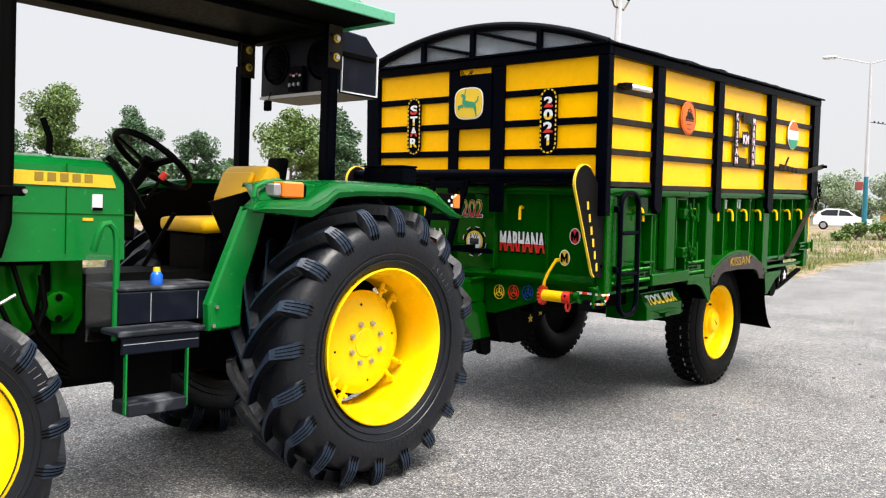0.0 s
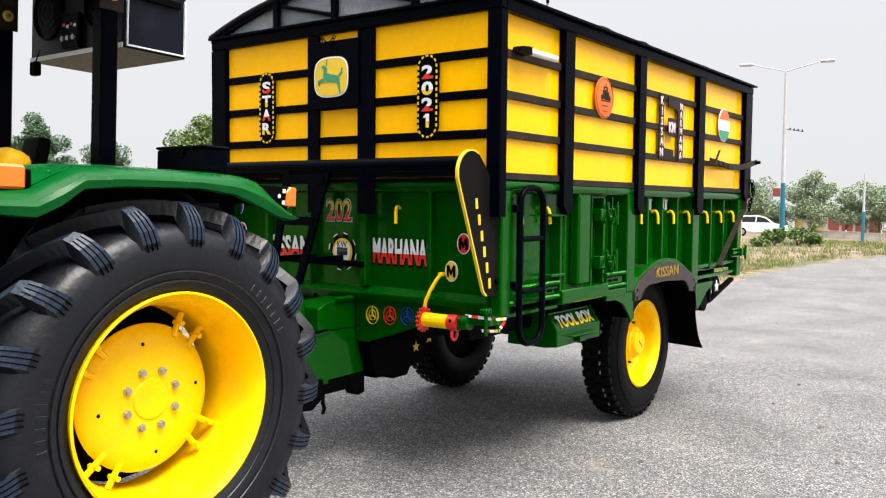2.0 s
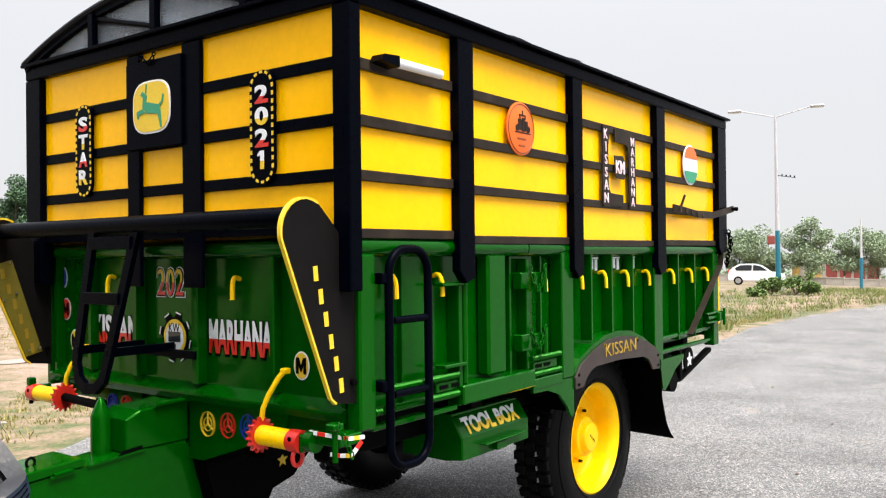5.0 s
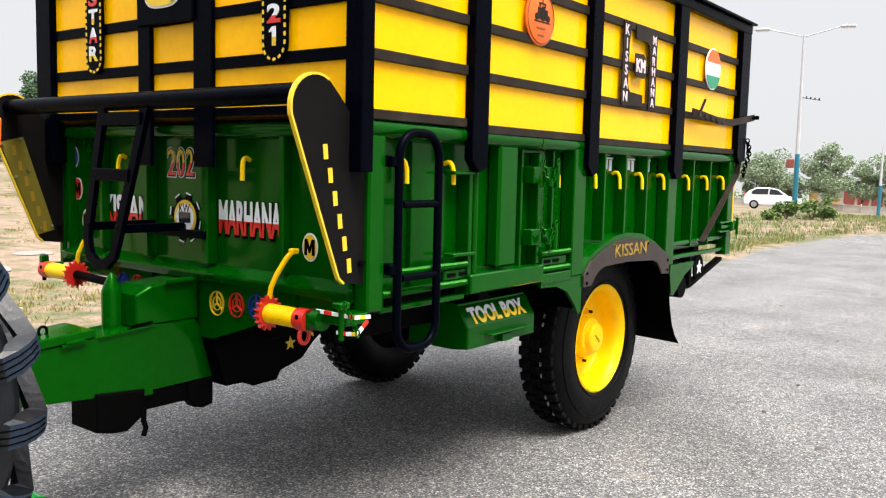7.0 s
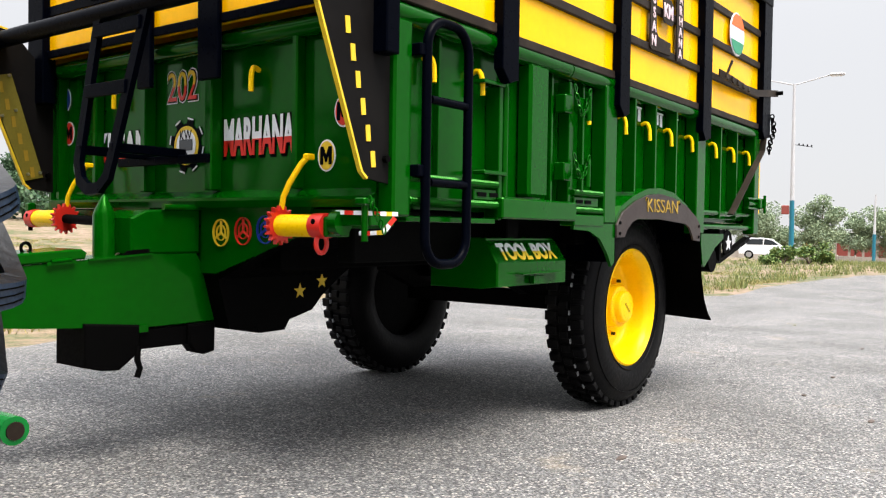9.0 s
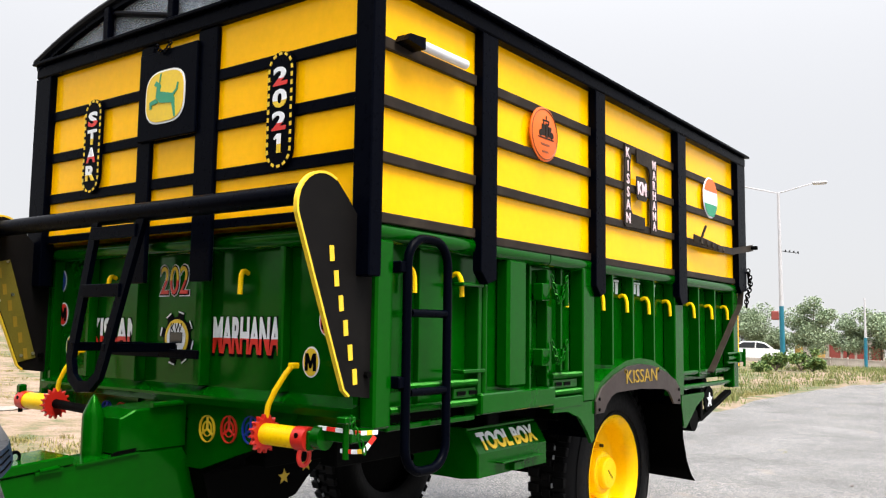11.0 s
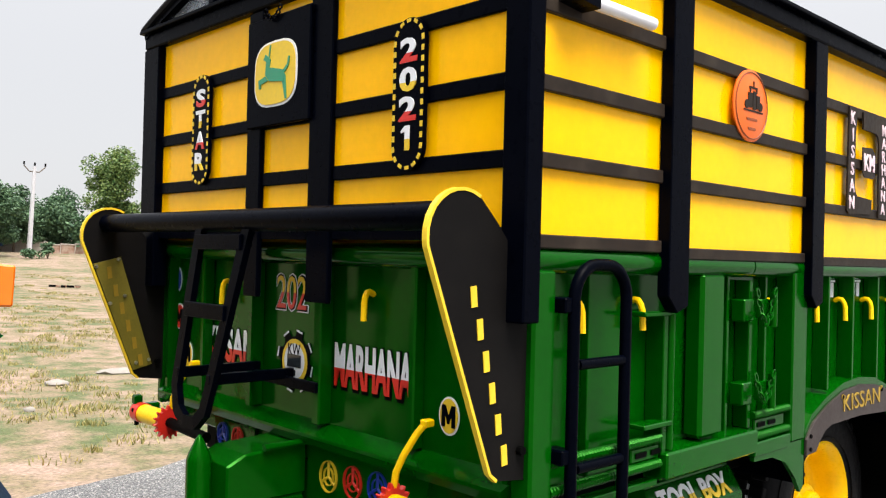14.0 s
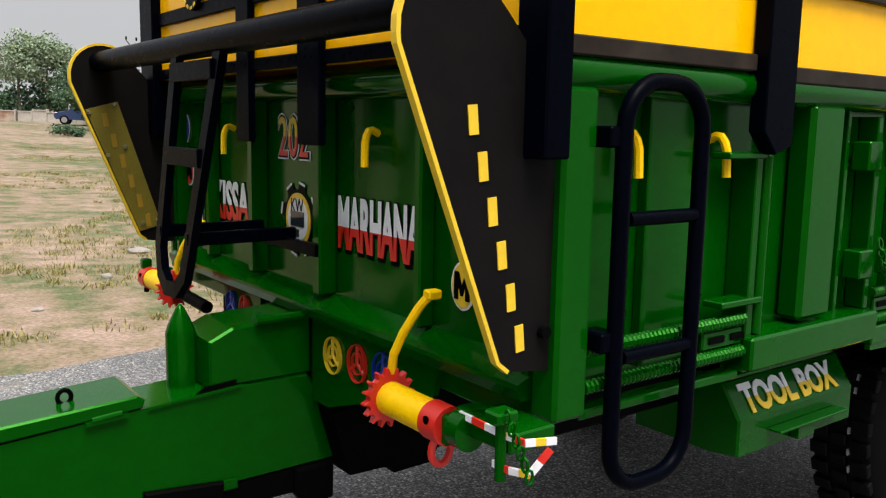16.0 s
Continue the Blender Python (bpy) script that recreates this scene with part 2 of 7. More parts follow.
def letters(text, height, m, material, parent, name="lettering", depth=0.002, bold=0.0, stretch=1.0, label="", width=None, lower=None, split=0.0):
    """Writing with the built-in font, centred on the pose m, facing its +z. lower: the paint below the split, a share of the height from the middle."""
    cu = bpy.data.curves.new("text", "FONT")
    cu.body, cu.size, cu.extrude, cu.offset = text, 1.0, 0.5, bold
    cu.align_x, cu.align_y = "CENTER", "CENTER"
    cu.resolution_u = 3
    tmp = new("text", cu)
    me = bpy.data.meshes.new_from_object(tmp.evaluated_get(bpy.context.evaluated_depsgraph_get()))
    bpy.data.objects.remove(tmp)
    bpy.data.curves.remove(cu)
    co = np.empty(len(me.vertices) * 3)
    me.vertices.foreach_get("co", co)
    co = co.reshape(-1, 3)
    lo, hi = co.min(0), co.max(0)
    k = height / (hi[1] - lo[1])
    kx = width / (hi[0] - lo[0]) if width else k * stretch
    co = (co - (lo + hi) / 2) * (kx, k, depth / max(1e-6, hi[2] - lo[2]))
    me.vertices.foreach_set("co", co.ravel())
    me.materials.clear()
    me.materials.append(material)
    me.name = name
    if lower:
        me.materials.append(lower)
        bm = bmesh.new()
        bm.from_mesh(me)
        bmesh.ops.triangulate(bm, faces=bm.faces)
        bmesh.ops.bisect_plane(bm, geom=bm.verts[:] + bm.edges[:] + bm.faces[:], plane_co=(0, split * height, 0), plane_no=(0, 1, 0))
        for f in bm.faces:
            f.material_index = 1 if f.calc_center_median().y < split * height else 0
        bm.to_mesh(me)
        bm.free()
    ob = new(name, me)
    ob.parent = parent
    ob.matrix_basis = m
    if label:
        ob["label"] = label
    return ob


# poses for flat things that face the camera's sides: SIDE faces -y, FRONT faces -x
def side_at(x, y, z, tilt=0):
    return Matrix.Translation((x, y, z)) @ Euler((radians(90), 0, 0)).to_matrix().to_4x4() @ pose(0, 0, 0, 0, 0, tilt)


def front_at(x, y, z, tilt=0):
    return Matrix.Translation((x, y, z)) @ Euler((radians(90), 0, radians(-90))).to_matrix().to_4x4() @ pose(0, 0, 0, 0, 0, tilt)


def smooth_noise(x, y):
    return noise.noise((x, y, 3.1))


# ---------------------------------------------------------------- ground
def rise(x, y):
    u = min(1.0, max(0.0, (x - 10.0) / 32.0))
    sy = max(0.0, y - 7.0)
    return 0.98 * u * u * (3 - 2 * u) + 0.033 * sy * sy / (sy + 8.0)


def ground_z(x, y):
    return rise(x, y) if x * x + y * y < 160 ** 2 else rise(*(Vector((x, y)).normalized() * 160))


def grid_sheet(xs, ys, zf):
    bm = bmesh.new()
    vs = [[bm.verts.new((x, y, zf(x, y))) for x in xs] for y in ys]
    for j in range(len(ys) - 1):
        for i in range(len(xs) - 1):
            bm.faces.new((vs[j][i], vs[j][i + 1], vs[j + 1][i + 1], vs[j + 1][i]))
    return bm


def steps(*spans):
    out = []
    for a, b, d in spans:
        n = max(1, round((b - a) / d))
        out += [a + (b - a) * i / n for i in range(n)]
    return out + [spans[-1][1]]


def ground_material():
    m = bpy.data.materials.new("dry_earth_and_grass")
    m.use_nodes = True
    n, l = m.node_tree.nodes, m.node_tree.links
    b = n["Principled BSDF"]
    b.inputs["Roughness"].default_value = 0.95
    tc = n.new("ShaderNodeTexCoord")
    a, c, d = (n.new("ShaderNodeTexNoise") for _ in range(3))
    for t, s in ((a, 0.3), (c, 2.3), (d, 30)):
        t.inputs["Scale"].default_value, t.inputs["Detail"].default_value, t.inputs["Roughness"].default_value = s, 8, 0.62
        l.new(tc.outputs["Object"], t.inputs["Vector"])
    r1 = n.new("ShaderNodeValToRGB")
    r1.color_ramp.elements[0].position, r1.color_ramp.elements[0].color = 0.42, (0.065, 0.085, 0.025, 1)
    r1.color_ramp.elements[1].position, r1.color_ramp.elements[1].color = 0.58, (0.255, 0.18, 0.135, 1)
    e = r1.color_ramp.elements.new(0.495)
    e.color = (0.165, 0.125, 0.072, 1)
    mx = n.new("ShaderNodeMath")
    mx.operation = "MULTIPLY_ADD"
    mx.inputs[1].default_value = 0.55
    l.new(c.outputs[0], mx.inputs[0])
    hm = n.new("ShaderNodeMath")
    hm.operation = "MULTIPLY"
    hm.inputs[1].default_value = 0.45
    l.new(a.outputs[0], hm.inputs[0])
    l.new(hm.outputs[0], mx.inputs[2])
    l.new(mx.outputs[0], r1.inputs[0])
    sc = n.new("ShaderNodeMapRange")
    sc.inputs[1].default_value, sc.inputs[2].default_value, sc.inputs[3].default_value, sc.inputs[4].default_value = 0.3, 0.7, 0.55, 1.4
    l.new(d.outputs[0], sc.inputs[0])
    mul = n.new("ShaderNodeVectorMath")
    mul.operation = "SCALE"
    l.new(r1.outputs[0], mul.inputs[0])
    l.new(sc.outputs[0], mul.inputs["Scale"])
    l.new(mul.outputs[0], b.inputs["Base Color"])
    bp = n.new("ShaderNodeBump")
    bp.inputs["Strength"].default_value, bp.inputs["Distance"].default_value = 0.5, 0.03
    l.new(d.outputs[0], bp.inputs["Height"])
    l.new(bp.outputs[0], b.inputs["Normal"])
    return m


def asphalt_material():
    m = bpy.data.materials.new("worn_chip_asphalt")
    m.use_nodes = True
    n, l = m.node_tree.nodes, m.node_tree.links
    b = n["Principled BSDF"]
    b.inputs["Roughness"].default_value = 0.85
    tc = n.new("ShaderNodeTexCoord")
    vor = n.new("ShaderNodeTexVoronoi")
    vor.inputs["Scale"].default_value = 105
    big = n.new("ShaderNodeTexNoise")
    big.inputs["Scale"].default_value, big.inputs["Detail"].default_value = 0.9, 6
    fine = n.new("ShaderNodeTexNoise")
    fine.inputs["Scale"].default_value, fine.inputs["Detail"].default_value = 130, 3
    for t in (vor, big, fine):
        l.new(tc.outputs["Object"], t.inputs["Vector"])
    sep = n.new("ShaderNodeSeparateColor")
    l.new(vor.outputs["Color"], sep.inputs[0])
    ramp = n.new("ShaderNodeValToRGB")
    els = ramp.color_ramp.elements
    els[0].position, els[0].color = 0.0, (0.06, 0.061, 0.065, 1)
    els[1].position, els[1].color = 1.0, (0.50, 0.47, 0.43, 1)
    e = els.new(0.45)
    e.color = (0.155, 0.157, 0.162, 1)
    e = els.new(0.8)
    e.color = (0.25, 0.247, 0.242, 1)
    l.new(sep.outputs[0], ramp.inputs[0])
    gap = n.new("ShaderNodeMapRange")
    gap.inputs[1].default_value, gap.inputs[2].default_value, gap.inputs[3].default_value, gap.inputs[4].default_value = 0.3, 0.75, 1.0, 0.38
    l.new(vor.outputs["Distance"], gap.inputs[0])
    mp = n.new("ShaderNodeMapRange")
    mp.inputs[1].default_value, mp.inputs[2].default_value, mp.inputs[3].default_value, mp.inputs[4].default_value = 0.7, 1.3, 0.62, 1.36
    mid = n.new("ShaderNodeTexNoise")
    mid.inputs["Scale"].default_value, mid.inputs["Detail"].default_value, mid.inputs["Roughness"].default_value = 14, 5, 0.7
    l.new(tc.outputs["Object"], mid.inputs["Vector"])
    both = n.new("ShaderNodeMath")
    both.operation = "ADD"
    l.new(big.outputs[0], both.inputs[0])
    l.new(mid.outputs[0], both.inputs[1])
    l.new(both.outputs[0], mp.inputs[0])
    m1, m2 = n.new("ShaderNodeVectorMath"), n.new("ShaderNodeVectorMath")
    m1.operation = m2.operation = "SCALE"
    l.new(ramp.outputs[0], m1.inputs[0])
    l.new(gap.outputs[0], m1.inputs["Scale"])
    l.new(m1.outputs[0], m2.inputs[0])
    l.new(mp.outputs[0], m2.inputs["Scale"])
    speck = n.new("ShaderNodeTexVoronoi")
    speck.inputs["Scale"].default_value, speck.inputs["Randomness"].default_value = 17, 1.0
    patch = n.new("ShaderNodeTexNoise")
    patch.inputs["Scale"].default_value, patch.inputs["Detail"].default_value, patch.inputs["Roughness"].default_value = 1.7, 7, 0.7
    for t in (speck, patch):
        l.new(tc.outputs["Object"], t.inputs["Vector"])
    sp, pa = n.new("ShaderNodeMapRange"), n.new("ShaderNodeMapRange")
    sp.inputs[1].default_value, sp.inputs[2].default_value, sp.inputs[3].default_value, sp.inputs[4].default_value = 0.06, 0.12, 0.8, 0.0
    pa.inputs[1].default_value, pa.inputs[2].default_value, pa.inputs[4].default_value = 0.6, 0.72, 0.55
    l.new(speck.outputs["Distance"], sp.inputs[0])
    l.new(patch.outputs[0], pa.inputs[0])
    tan, dark = n.new("ShaderNodeMix"), n.new("ShaderNodeMix")
    tan.data_type = dark.data_type = "RGBA"
    tan.inputs[7].default_value, dark.inputs[7].default_value = (0.27, 0.225, 0.165, 1), (0.025, 0.022, 0.02, 1)
    l.new(pa.outputs[0], tan.inputs[0])
    l.new(m2.outputs[0], tan.inputs[6])
    l.new(sp.outputs[0], dark.inputs[0])
    l.new(tan.outputs[2], dark.inputs[6])
    l.new(dark.outputs[2], b.inputs["Base Color"])
    sub = n.new("ShaderNodeMath")
    sub.operation = "SUBTRACT"
    l.new(fine.outputs[0], sub.inputs[0])
    l.new(vor.outputs["Distance"], sub.inputs[1])
    bp = n.new("ShaderNodeBump")
    bp.inputs["Strength"].default_value, bp.inputs["Distance"].default_value = 0.6, 0.009
    l.new(sub.outputs[0], bp.inputs["Height"])
    l.new(bp.outputs[0], b.inputs["Normal"])
    return m


EARTH = ground_material()
ASPHALT = asphalt_material()
gs = steps((-400, -60, 60), (-60, -12, 8), (-12, 30, 1.5), (30, 90, 5), (90, 1500, 120))
tagged(part("ground", grid_sheet(gs, gs, lambda x, y: ground_z(x, y) - 0.03 + 0.02 * smooth_noise(x * 0.4, y * 0.4)), EARTH, smooth=True),
       "dry sandy earth with thin worn grass", "ground", kind="structure")


EDGE = [(-60, 3.8), (-1, 3.95), (0, 4.25), (1.2, 4.75), (2.0, 5.4), (4, 6.4), (8.5, 8.4), (11, 7.6), (14, 5.6), (17, 4.3), (19.7, 4.6), (22.3, 4.5), (25.3, 4.3), (27.6, 3.8), (29.3, 3.3), (36, 1.4), (52, -3.5), (95, -17)]


def road_edge_far(x):
    y = float(np.interp(x, [e[0] for e in EDGE], [e[1] for e in EDGE]))
    return y + 0.16 * smooth_noise(x * 0.45, 0.3) + 0.09 * smooth_noise(x * 2.1, 5.0)


def road_sheet():
    bm = bmesh.new()
    xs = steps((-60, -10, 2), (-10, 14, 0.2), (14, 90, 1.2))
    cols = []
    for x in xs:
        y1 = road_edge_far(x)
        col = []
        for k in range(13):
            y = -30 + (y1 + 30) * (k / 12) ** 0.5
            edge = 0.03 if k == 12 else 0.0
            col.append(bm.verts.new((x, y, ground_z(x, y) - edge)))
        cols.append(col)
    for a, b in zip(cols, cols[1:]):
        for k in range(12):
            bm.faces.new((a[k], b[k], b[k + 1], a[k + 1]))
    return bm


tagged(part("road", road_sheet(), ASPHALT, smooth=True), "worn grey chip-seal asphalt with pale stones", "road", kind="structure")

# ---------------------------------------------------------------- trailer
def thing(name, label, category, m=None, group="", kind=""):
    e = new(name)
    e.empty_display_size = 0.2
    if m is not None:
        e.matrix_basis = m
    return tagged(e, label, category, group, kind)


NOSE_DOWN = Matrix.Translation((0, 0, 1)) @ pose(0, 0, 0, 0, -2.0, 0) @ Matrix.Translation((0, 0, -1))
LEVEL = NOSE_DOWN.inverted()
TW, TL = 2.10, 3.86  # trailer's width and length
trailer = thing("farm_trailer", "green and yellow high-sided farm tipping trailer on asphalt", "trailer", NOSE_DOWN)
TOPB, TOPT = 1.552, 2.46


def P(name, bm, material, label="", smooth=False, parent=None):
    return part(name, bm, material, parent or trailer, label, smooth)


# --- upper yellow body: sheets, posts, strips
P("side_sheet", box(-0.04, TL, 0.015, 0.035, TOPB, TOPT - 0.02, 0), YELLOW, "yellow painted side sheet")
P("side_sheet", box(-0.04, TL, TW - 0.035, TW - 0.015, TOPB, TOPT - 0.02, 0), YELLOW, "yellow painted side sheet")
P("front_sheet", box(-0.047, -0.027, 0.02, TW - 0.02, 1.60, TOPT - 0.02, 0), YELLOW, "yellow painted front sheet")
P("rear_sheet", box(TL, TL + 0.02, 0.02, TW - 0.02, 1.0, TOPT - 0.02, 0), YELLOW)
for far in (0, 1):
    ys = (lambda a, b: (a, b)) if not far else (lambda a, b: (TW - b, TW - a))
    for x0, x1, zb in ((0.572, 0.683, 1.405), (1.560, 1.665, 1.395), (2.635, 2.765, 1.385), (3.75, 3.92, 1.50)):
        c = 0.05
        P("post", plate([(x0, zb + c), (x0 + c, zb), (x1, zb + c * 0.4), (x1, TOPT - 0.06), (x0, TOPT - 0.06)][::1], "y", *ys(-0.03, 0.012), 0.003), BLACK)
    for tops, dz in (((2.226, 2.218, 2.218, 2.216), 0.042), ((2.024, 2.014, 2.006, 2.004), 0.041), ((1.828, 1.814, 1.803, 1.801), 0.039), ((1.620, 1.602, 1.592, 1.598), 0.036)):
        for (x0, x1), z1 in zip(((-0.02, 0.570), (0.685, 1.558), (1.667, 2.633), (2.767, 3.748)), tops):
            P("strip", box(x0, x1, *ys(-0.004, 0.0148), z1 - dz, z1, 0.003), STRIP, "faded black strip")
    P("top_beam", box(-0.029, TL + 0.06, *ys(-0.034, 0.02), TOPT - 0.059, TOPT + 0.0, 0.006), BLACK)
    P("corner_post", box(-0.080, -0.018, *ys(-0.034, 0.10 if far else 0.048), 1.40, TOPT - 0.06, 0.004), BLACK)
for y0, y1, zb in ((0.785, 0.905, 1.40), (1.20, 1.29, 1.40)):
    P("post", box(-0.070, -0.0485, y0, y1, zb, TOPT - 0.061, 0.004), BLACK)
for z0, z1 in ((2.18, 2.225), (1.98, 2.025), (1.785, 1.83), (1.60, 1.635)):
    for y0, y1 in ((0.050, 0.783), (0.907, 1.198), (1.292, TW - 0.102)):
        P("strip", box(-0.060, -0.0475, y0, y1, z0, z1, 0.003), BLACK)
P("top_beam", box(-0.080, -0.03, -0.034, TW + 0.034, TOPT - 0.058, TOPT + 0.002, 0.006), BLACK)
P("top_beam", box(TL, TL + 0.06, 0.022, TW - 0.022, TOPT - 0.058, TOPT + 0.002, 0.006), BLACK)
P("eave_flashing", box(-0.105, -0.02, -0.05, TW + 0.035, TOPT + 0.003, TOPT + 0.018, 0.003), BLACK)
P("eave_flashing", box(-0.019, TL + 0.08, -0.06, 0.03, TOPT + 0.003, TOPT + 0.018, 0.003), BLACK)
P("eave_flashing", box(-0.019, TL + 0.08, TW - 0.03, TW + 0.06, TOPT + 0.003, TOPT + 0.018, 0.003), BLACK)

# --- arched roof
ARCH = 0.205


def arch_z(y):
    u = (y - TW / 2) / (TW / 2 + 0.03)
    return TOPT + 0.02 + ARCH * (1 - abs(u) ** 2.0)


def roof_cloth():
    bm = bmesh.new()
    rows = []
    nx, ny = 56, 22
    for i in range(nx + 1):
        x = -0.06 + (TL + 0.10) * i / nx
        row = []
        for j in range(ny + 1):
            y = -0.03 + (TW + 0.06) * j / ny
            w = 0.016 * noise.noise((x * 2.1, y * 1.4, 0.5)) + 0.008 * noise.noise((x * 7, y * 5, 2))
            if j in (0, ny):
                w += 0.008 + 0.012 * noise.noise((x * 6, j, 7))
            row.append(bm.verts.new((x, y, arch_z(y) + w)))
        rows.append(row)
    for a, b in zip(rows, rows[1:]):
        for j in range(ny):
            bm.faces.new((a[j], a[j + 1], b[j + 1], b[j]))
    bmesh.ops.solidify(bm, geom=bm.faces, thickness=0.006)
    return bm


P("roof_cloth", roof_cloth(), TARP, "dark wrinkled tarpaulin roof", True)
for x in (-0.065, 1.0, 2.2, 3.3, TL + 0.03):
    P("roof_hoop", tube([(x, y, arch_z(y) - 0.02) for y in [-0.03 + (TW + 0.06) * k / 28 for k in range(29)]], 0, flat=(0.02, 0.018)), BLACK, smooth=False)
P("roof_hoop_edge", tube([(-0.085, y, arch_z(y) + 0.0) for y in [-0.03 + (TW + 0.06) * k / 28 for k in range(29)]], 0.018, 8), TARP, smooth=True)
for y in (1.525, 1.06, 0.49):
    P("arch_strut", box(-0.10, -0.068, y - 0.019, y + 0.019, TOPT + 0.019, arch_z(y) - 0.02, 0.003), BLACK)
P("arch_brace", rod((-0.075, 1.50, arch_z(1.5) - 0.05), (-0.075, 1.08, TOPT + 0.04), 0.013, 8), BLACK)
P("arch_brace", rod((-0.075, 1.03, arch_z(1.03) - 0.04), (-0.075, 0.52, TOPT + 0.05), 0.013, 8), BLACK)


def film_material():
    m = bpy.data.materials.new("clear_wrinkled_film")
    m.use_nodes = True
    n, l = m.node_tree.nodes, m.node_tree.links
    b = n["Principled BSDF"]
    b.inputs["Base Color"].default_value = (0.55, 0.60, 0.68, 1)
    b.inputs["Roughness"].default_value = 0.16
    b.inputs["Alpha"].default_value = 0.26
    tc, ns, bp = n.new("ShaderNodeTexCoord"), n.new("ShaderNodeTexNoise"), n.new("ShaderNodeBump")
    ns.inputs["Scale"].default_value, ns.inputs["Detail"].default_value, ns.inputs["Distortion"].default_value = 5, 4, 1.5
    bp.inputs["Strength"].default_value, bp.inputs["Distance"].default_value = 0.9, 0.05
    l.new(tc.outputs["Object"], ns.inputs["Vector"])
    l.new(ns.outputs[0], bp.inputs["Height"])
    l.new(bp.outputs[0], b.inputs["Normal"])
    return m


FILM = film_material()
ys_ = [0.0 + TW * k / 24 for k in range(25)]
P("arch_film", plate([(y, TOPT + 0.02) for y in (TW, 0.0)] + [(y, max(TOPT + 0.025, arch_z(y) - 0.03)) for y in ys_[1:-1]], "x", -0.057, -0.054), FILM, "clear wrinkled plastic film")

# --- lower green body
P("side_panel", box(0.0, TL - 0.06, 0.075, 0.095, 0.95, 1.565, 0), GREEN)
P("side_panel", box(0.0, TL - 0.06, TW - 0.095, TW - 0.075, 0.95, 1.565, 0), GREEN)
P("front_panel", box(0.045, 0.065, 0.03, TW - 0.03, 0.96, 1.565, 0), GREEN)
P("tailgate", box(TL - 0.06, TL - 0.03, 0.03, TW - 0.03, 0.92, 1.6, 0.004), GREEN)
P("floor", box(0.02, TL - 0.05, 0.10, TW - 0.10, 0.93, 0.955, 0), GREEN)
P("corner_column", box(0.0, 0.088, 0.0, 0.07, 0.90, 1.53, 0.008), GREEN)
P("corner_column", box(0.0, 0.088, TW - 0.036, TW, 0.90, 1.53, 0.008), GREEN)
for y in (0.035, TW - 0.035):
    P("cap_rail", rod((-0.01, y, 1.557), (1.16, y, 1.548), 0.038, 18), GREEN, smooth=True)
    P("cap_rail", rod((1.17, y, 1.548), (TL - 0.06, y, 1.530), 0.038, 18), GREEN, smooth=True)
P("cap_rail", rod((0.02, 0.04, 1.555), (0.02, TW - 0.04, 1.555), 0.038, 18), GREEN, smooth=True)
for far in (0, 1):
    ys = (lambda a, b: (a, b)) if not far else (lambda a, b: (TW - b, TW - a))
    # broad columns
    P("column", box(0.83, 0.975, *ys(0.005, 0.074), 0.995, 1.525, 0.012), GREEN)
    P("column", box(1.48, 1.60, *ys(0.0, 0.074), 0.90, 1.53, 0.006), GREEN)
    P("column", box(2.64, 2.77, *ys(0.0, 0.074), 0.86, 1.53, 0.006), GREEN)
    P("column", box(3.70, 3.80, *ys(0.0, 0.074), 0.86, 1.53, 0.006), GREEN)
    # thin upright fins
    for x in (0.30, 0.73, 1.08, 1.36, 1.83, 2.08, 2.36, 3.07, 3.37):
        P("fin", box(x - 0.008, x + 0.008, *ys(0.012 if x > 1.7 else 0.05, 0.074), 0.955 if not 1.7 < x < 2.6 else 1.06, 1.53, 0.002), GREEN)
    # door with frame, sill and latches
    P("door_edge", box(0.615, 0.64, *ys(0.01, 0.074), 0.90, 1.40, 0.003), GREEN)
    P("door_sill", box(0.615, 1.195, *ys(-0.012, 0.074), 0.905, 0.985, 0.006), GREEN)
    P("door_stile", box(1.172, 1.195, *ys(0.02, 0.074), 0.986, 1.50, 0.003), GREEN)
    P("lower_rail", box(1.197, 1.479, *ys(0.0, 0.074), 0.885, 0.935, 0.004), GREEN)
    P("floor_rail", box(0.09, 0.613, *ys(0.02, 0.06), 0.885, 0.905, 0.003), GREEN)
    for z in (1.03, 0.955):
        for x0, x1 in ((0.09, 0.612), (1.198, 1.478)):
            P("ribbed_bar", ribbed(x0, x1, ys(0.014, 0.014)[0], z, 0.015), GREEN)
    for z in (0.985, 0.90):
        P("round_bar", rod((2.77, ys(0.03, 0.03)[0], z), (3.70, ys(0.03, 0.03)[0], z), 0.016, 8), GREEN, smooth=True)
    # gussets round the wheel arch
    P("gusset", plate([(1.20, 0.884), (1.48, 0.899), (1.601, 0.899), (1.601, 0.72), (1.575, 0.70), (1.53, 0.76), (1.45, 0.83), (1.34, 0.865), (1.20, 0.87)], "y", *ys(0.004, 0.02)), GREEN)
    P("gusset", plate([(2.74, 0.859), (3.12, 0.859), (3.12, 0.83), (2.98, 0.78), (2.86, 0.70), (2.80, 0.665), (2.77, 0.68), (2.74, 0.80)], "y", *ys(0.004, 0.02)), GREEN)
    # arched black mudguard
    up = [(1.601, 0.895), (1.66, 0.955), (1.80, 1.01), (1.96, 1.05), (2.12, 1.06), (2.30, 1.045), (2.48, 1.005), (2.62, 0.955), (2.69, 0.905)]
    lo = [(2.69, 0.815), (2.585, 0.822), (2.565, 0.855), (2.52, 0.895), (2.46, 0.914), (2.12, 0.930), (1.83, 0.928), (1.77, 0.912), (1.715, 0.875), (1.69, 0.838), (1.601, 0.835)]
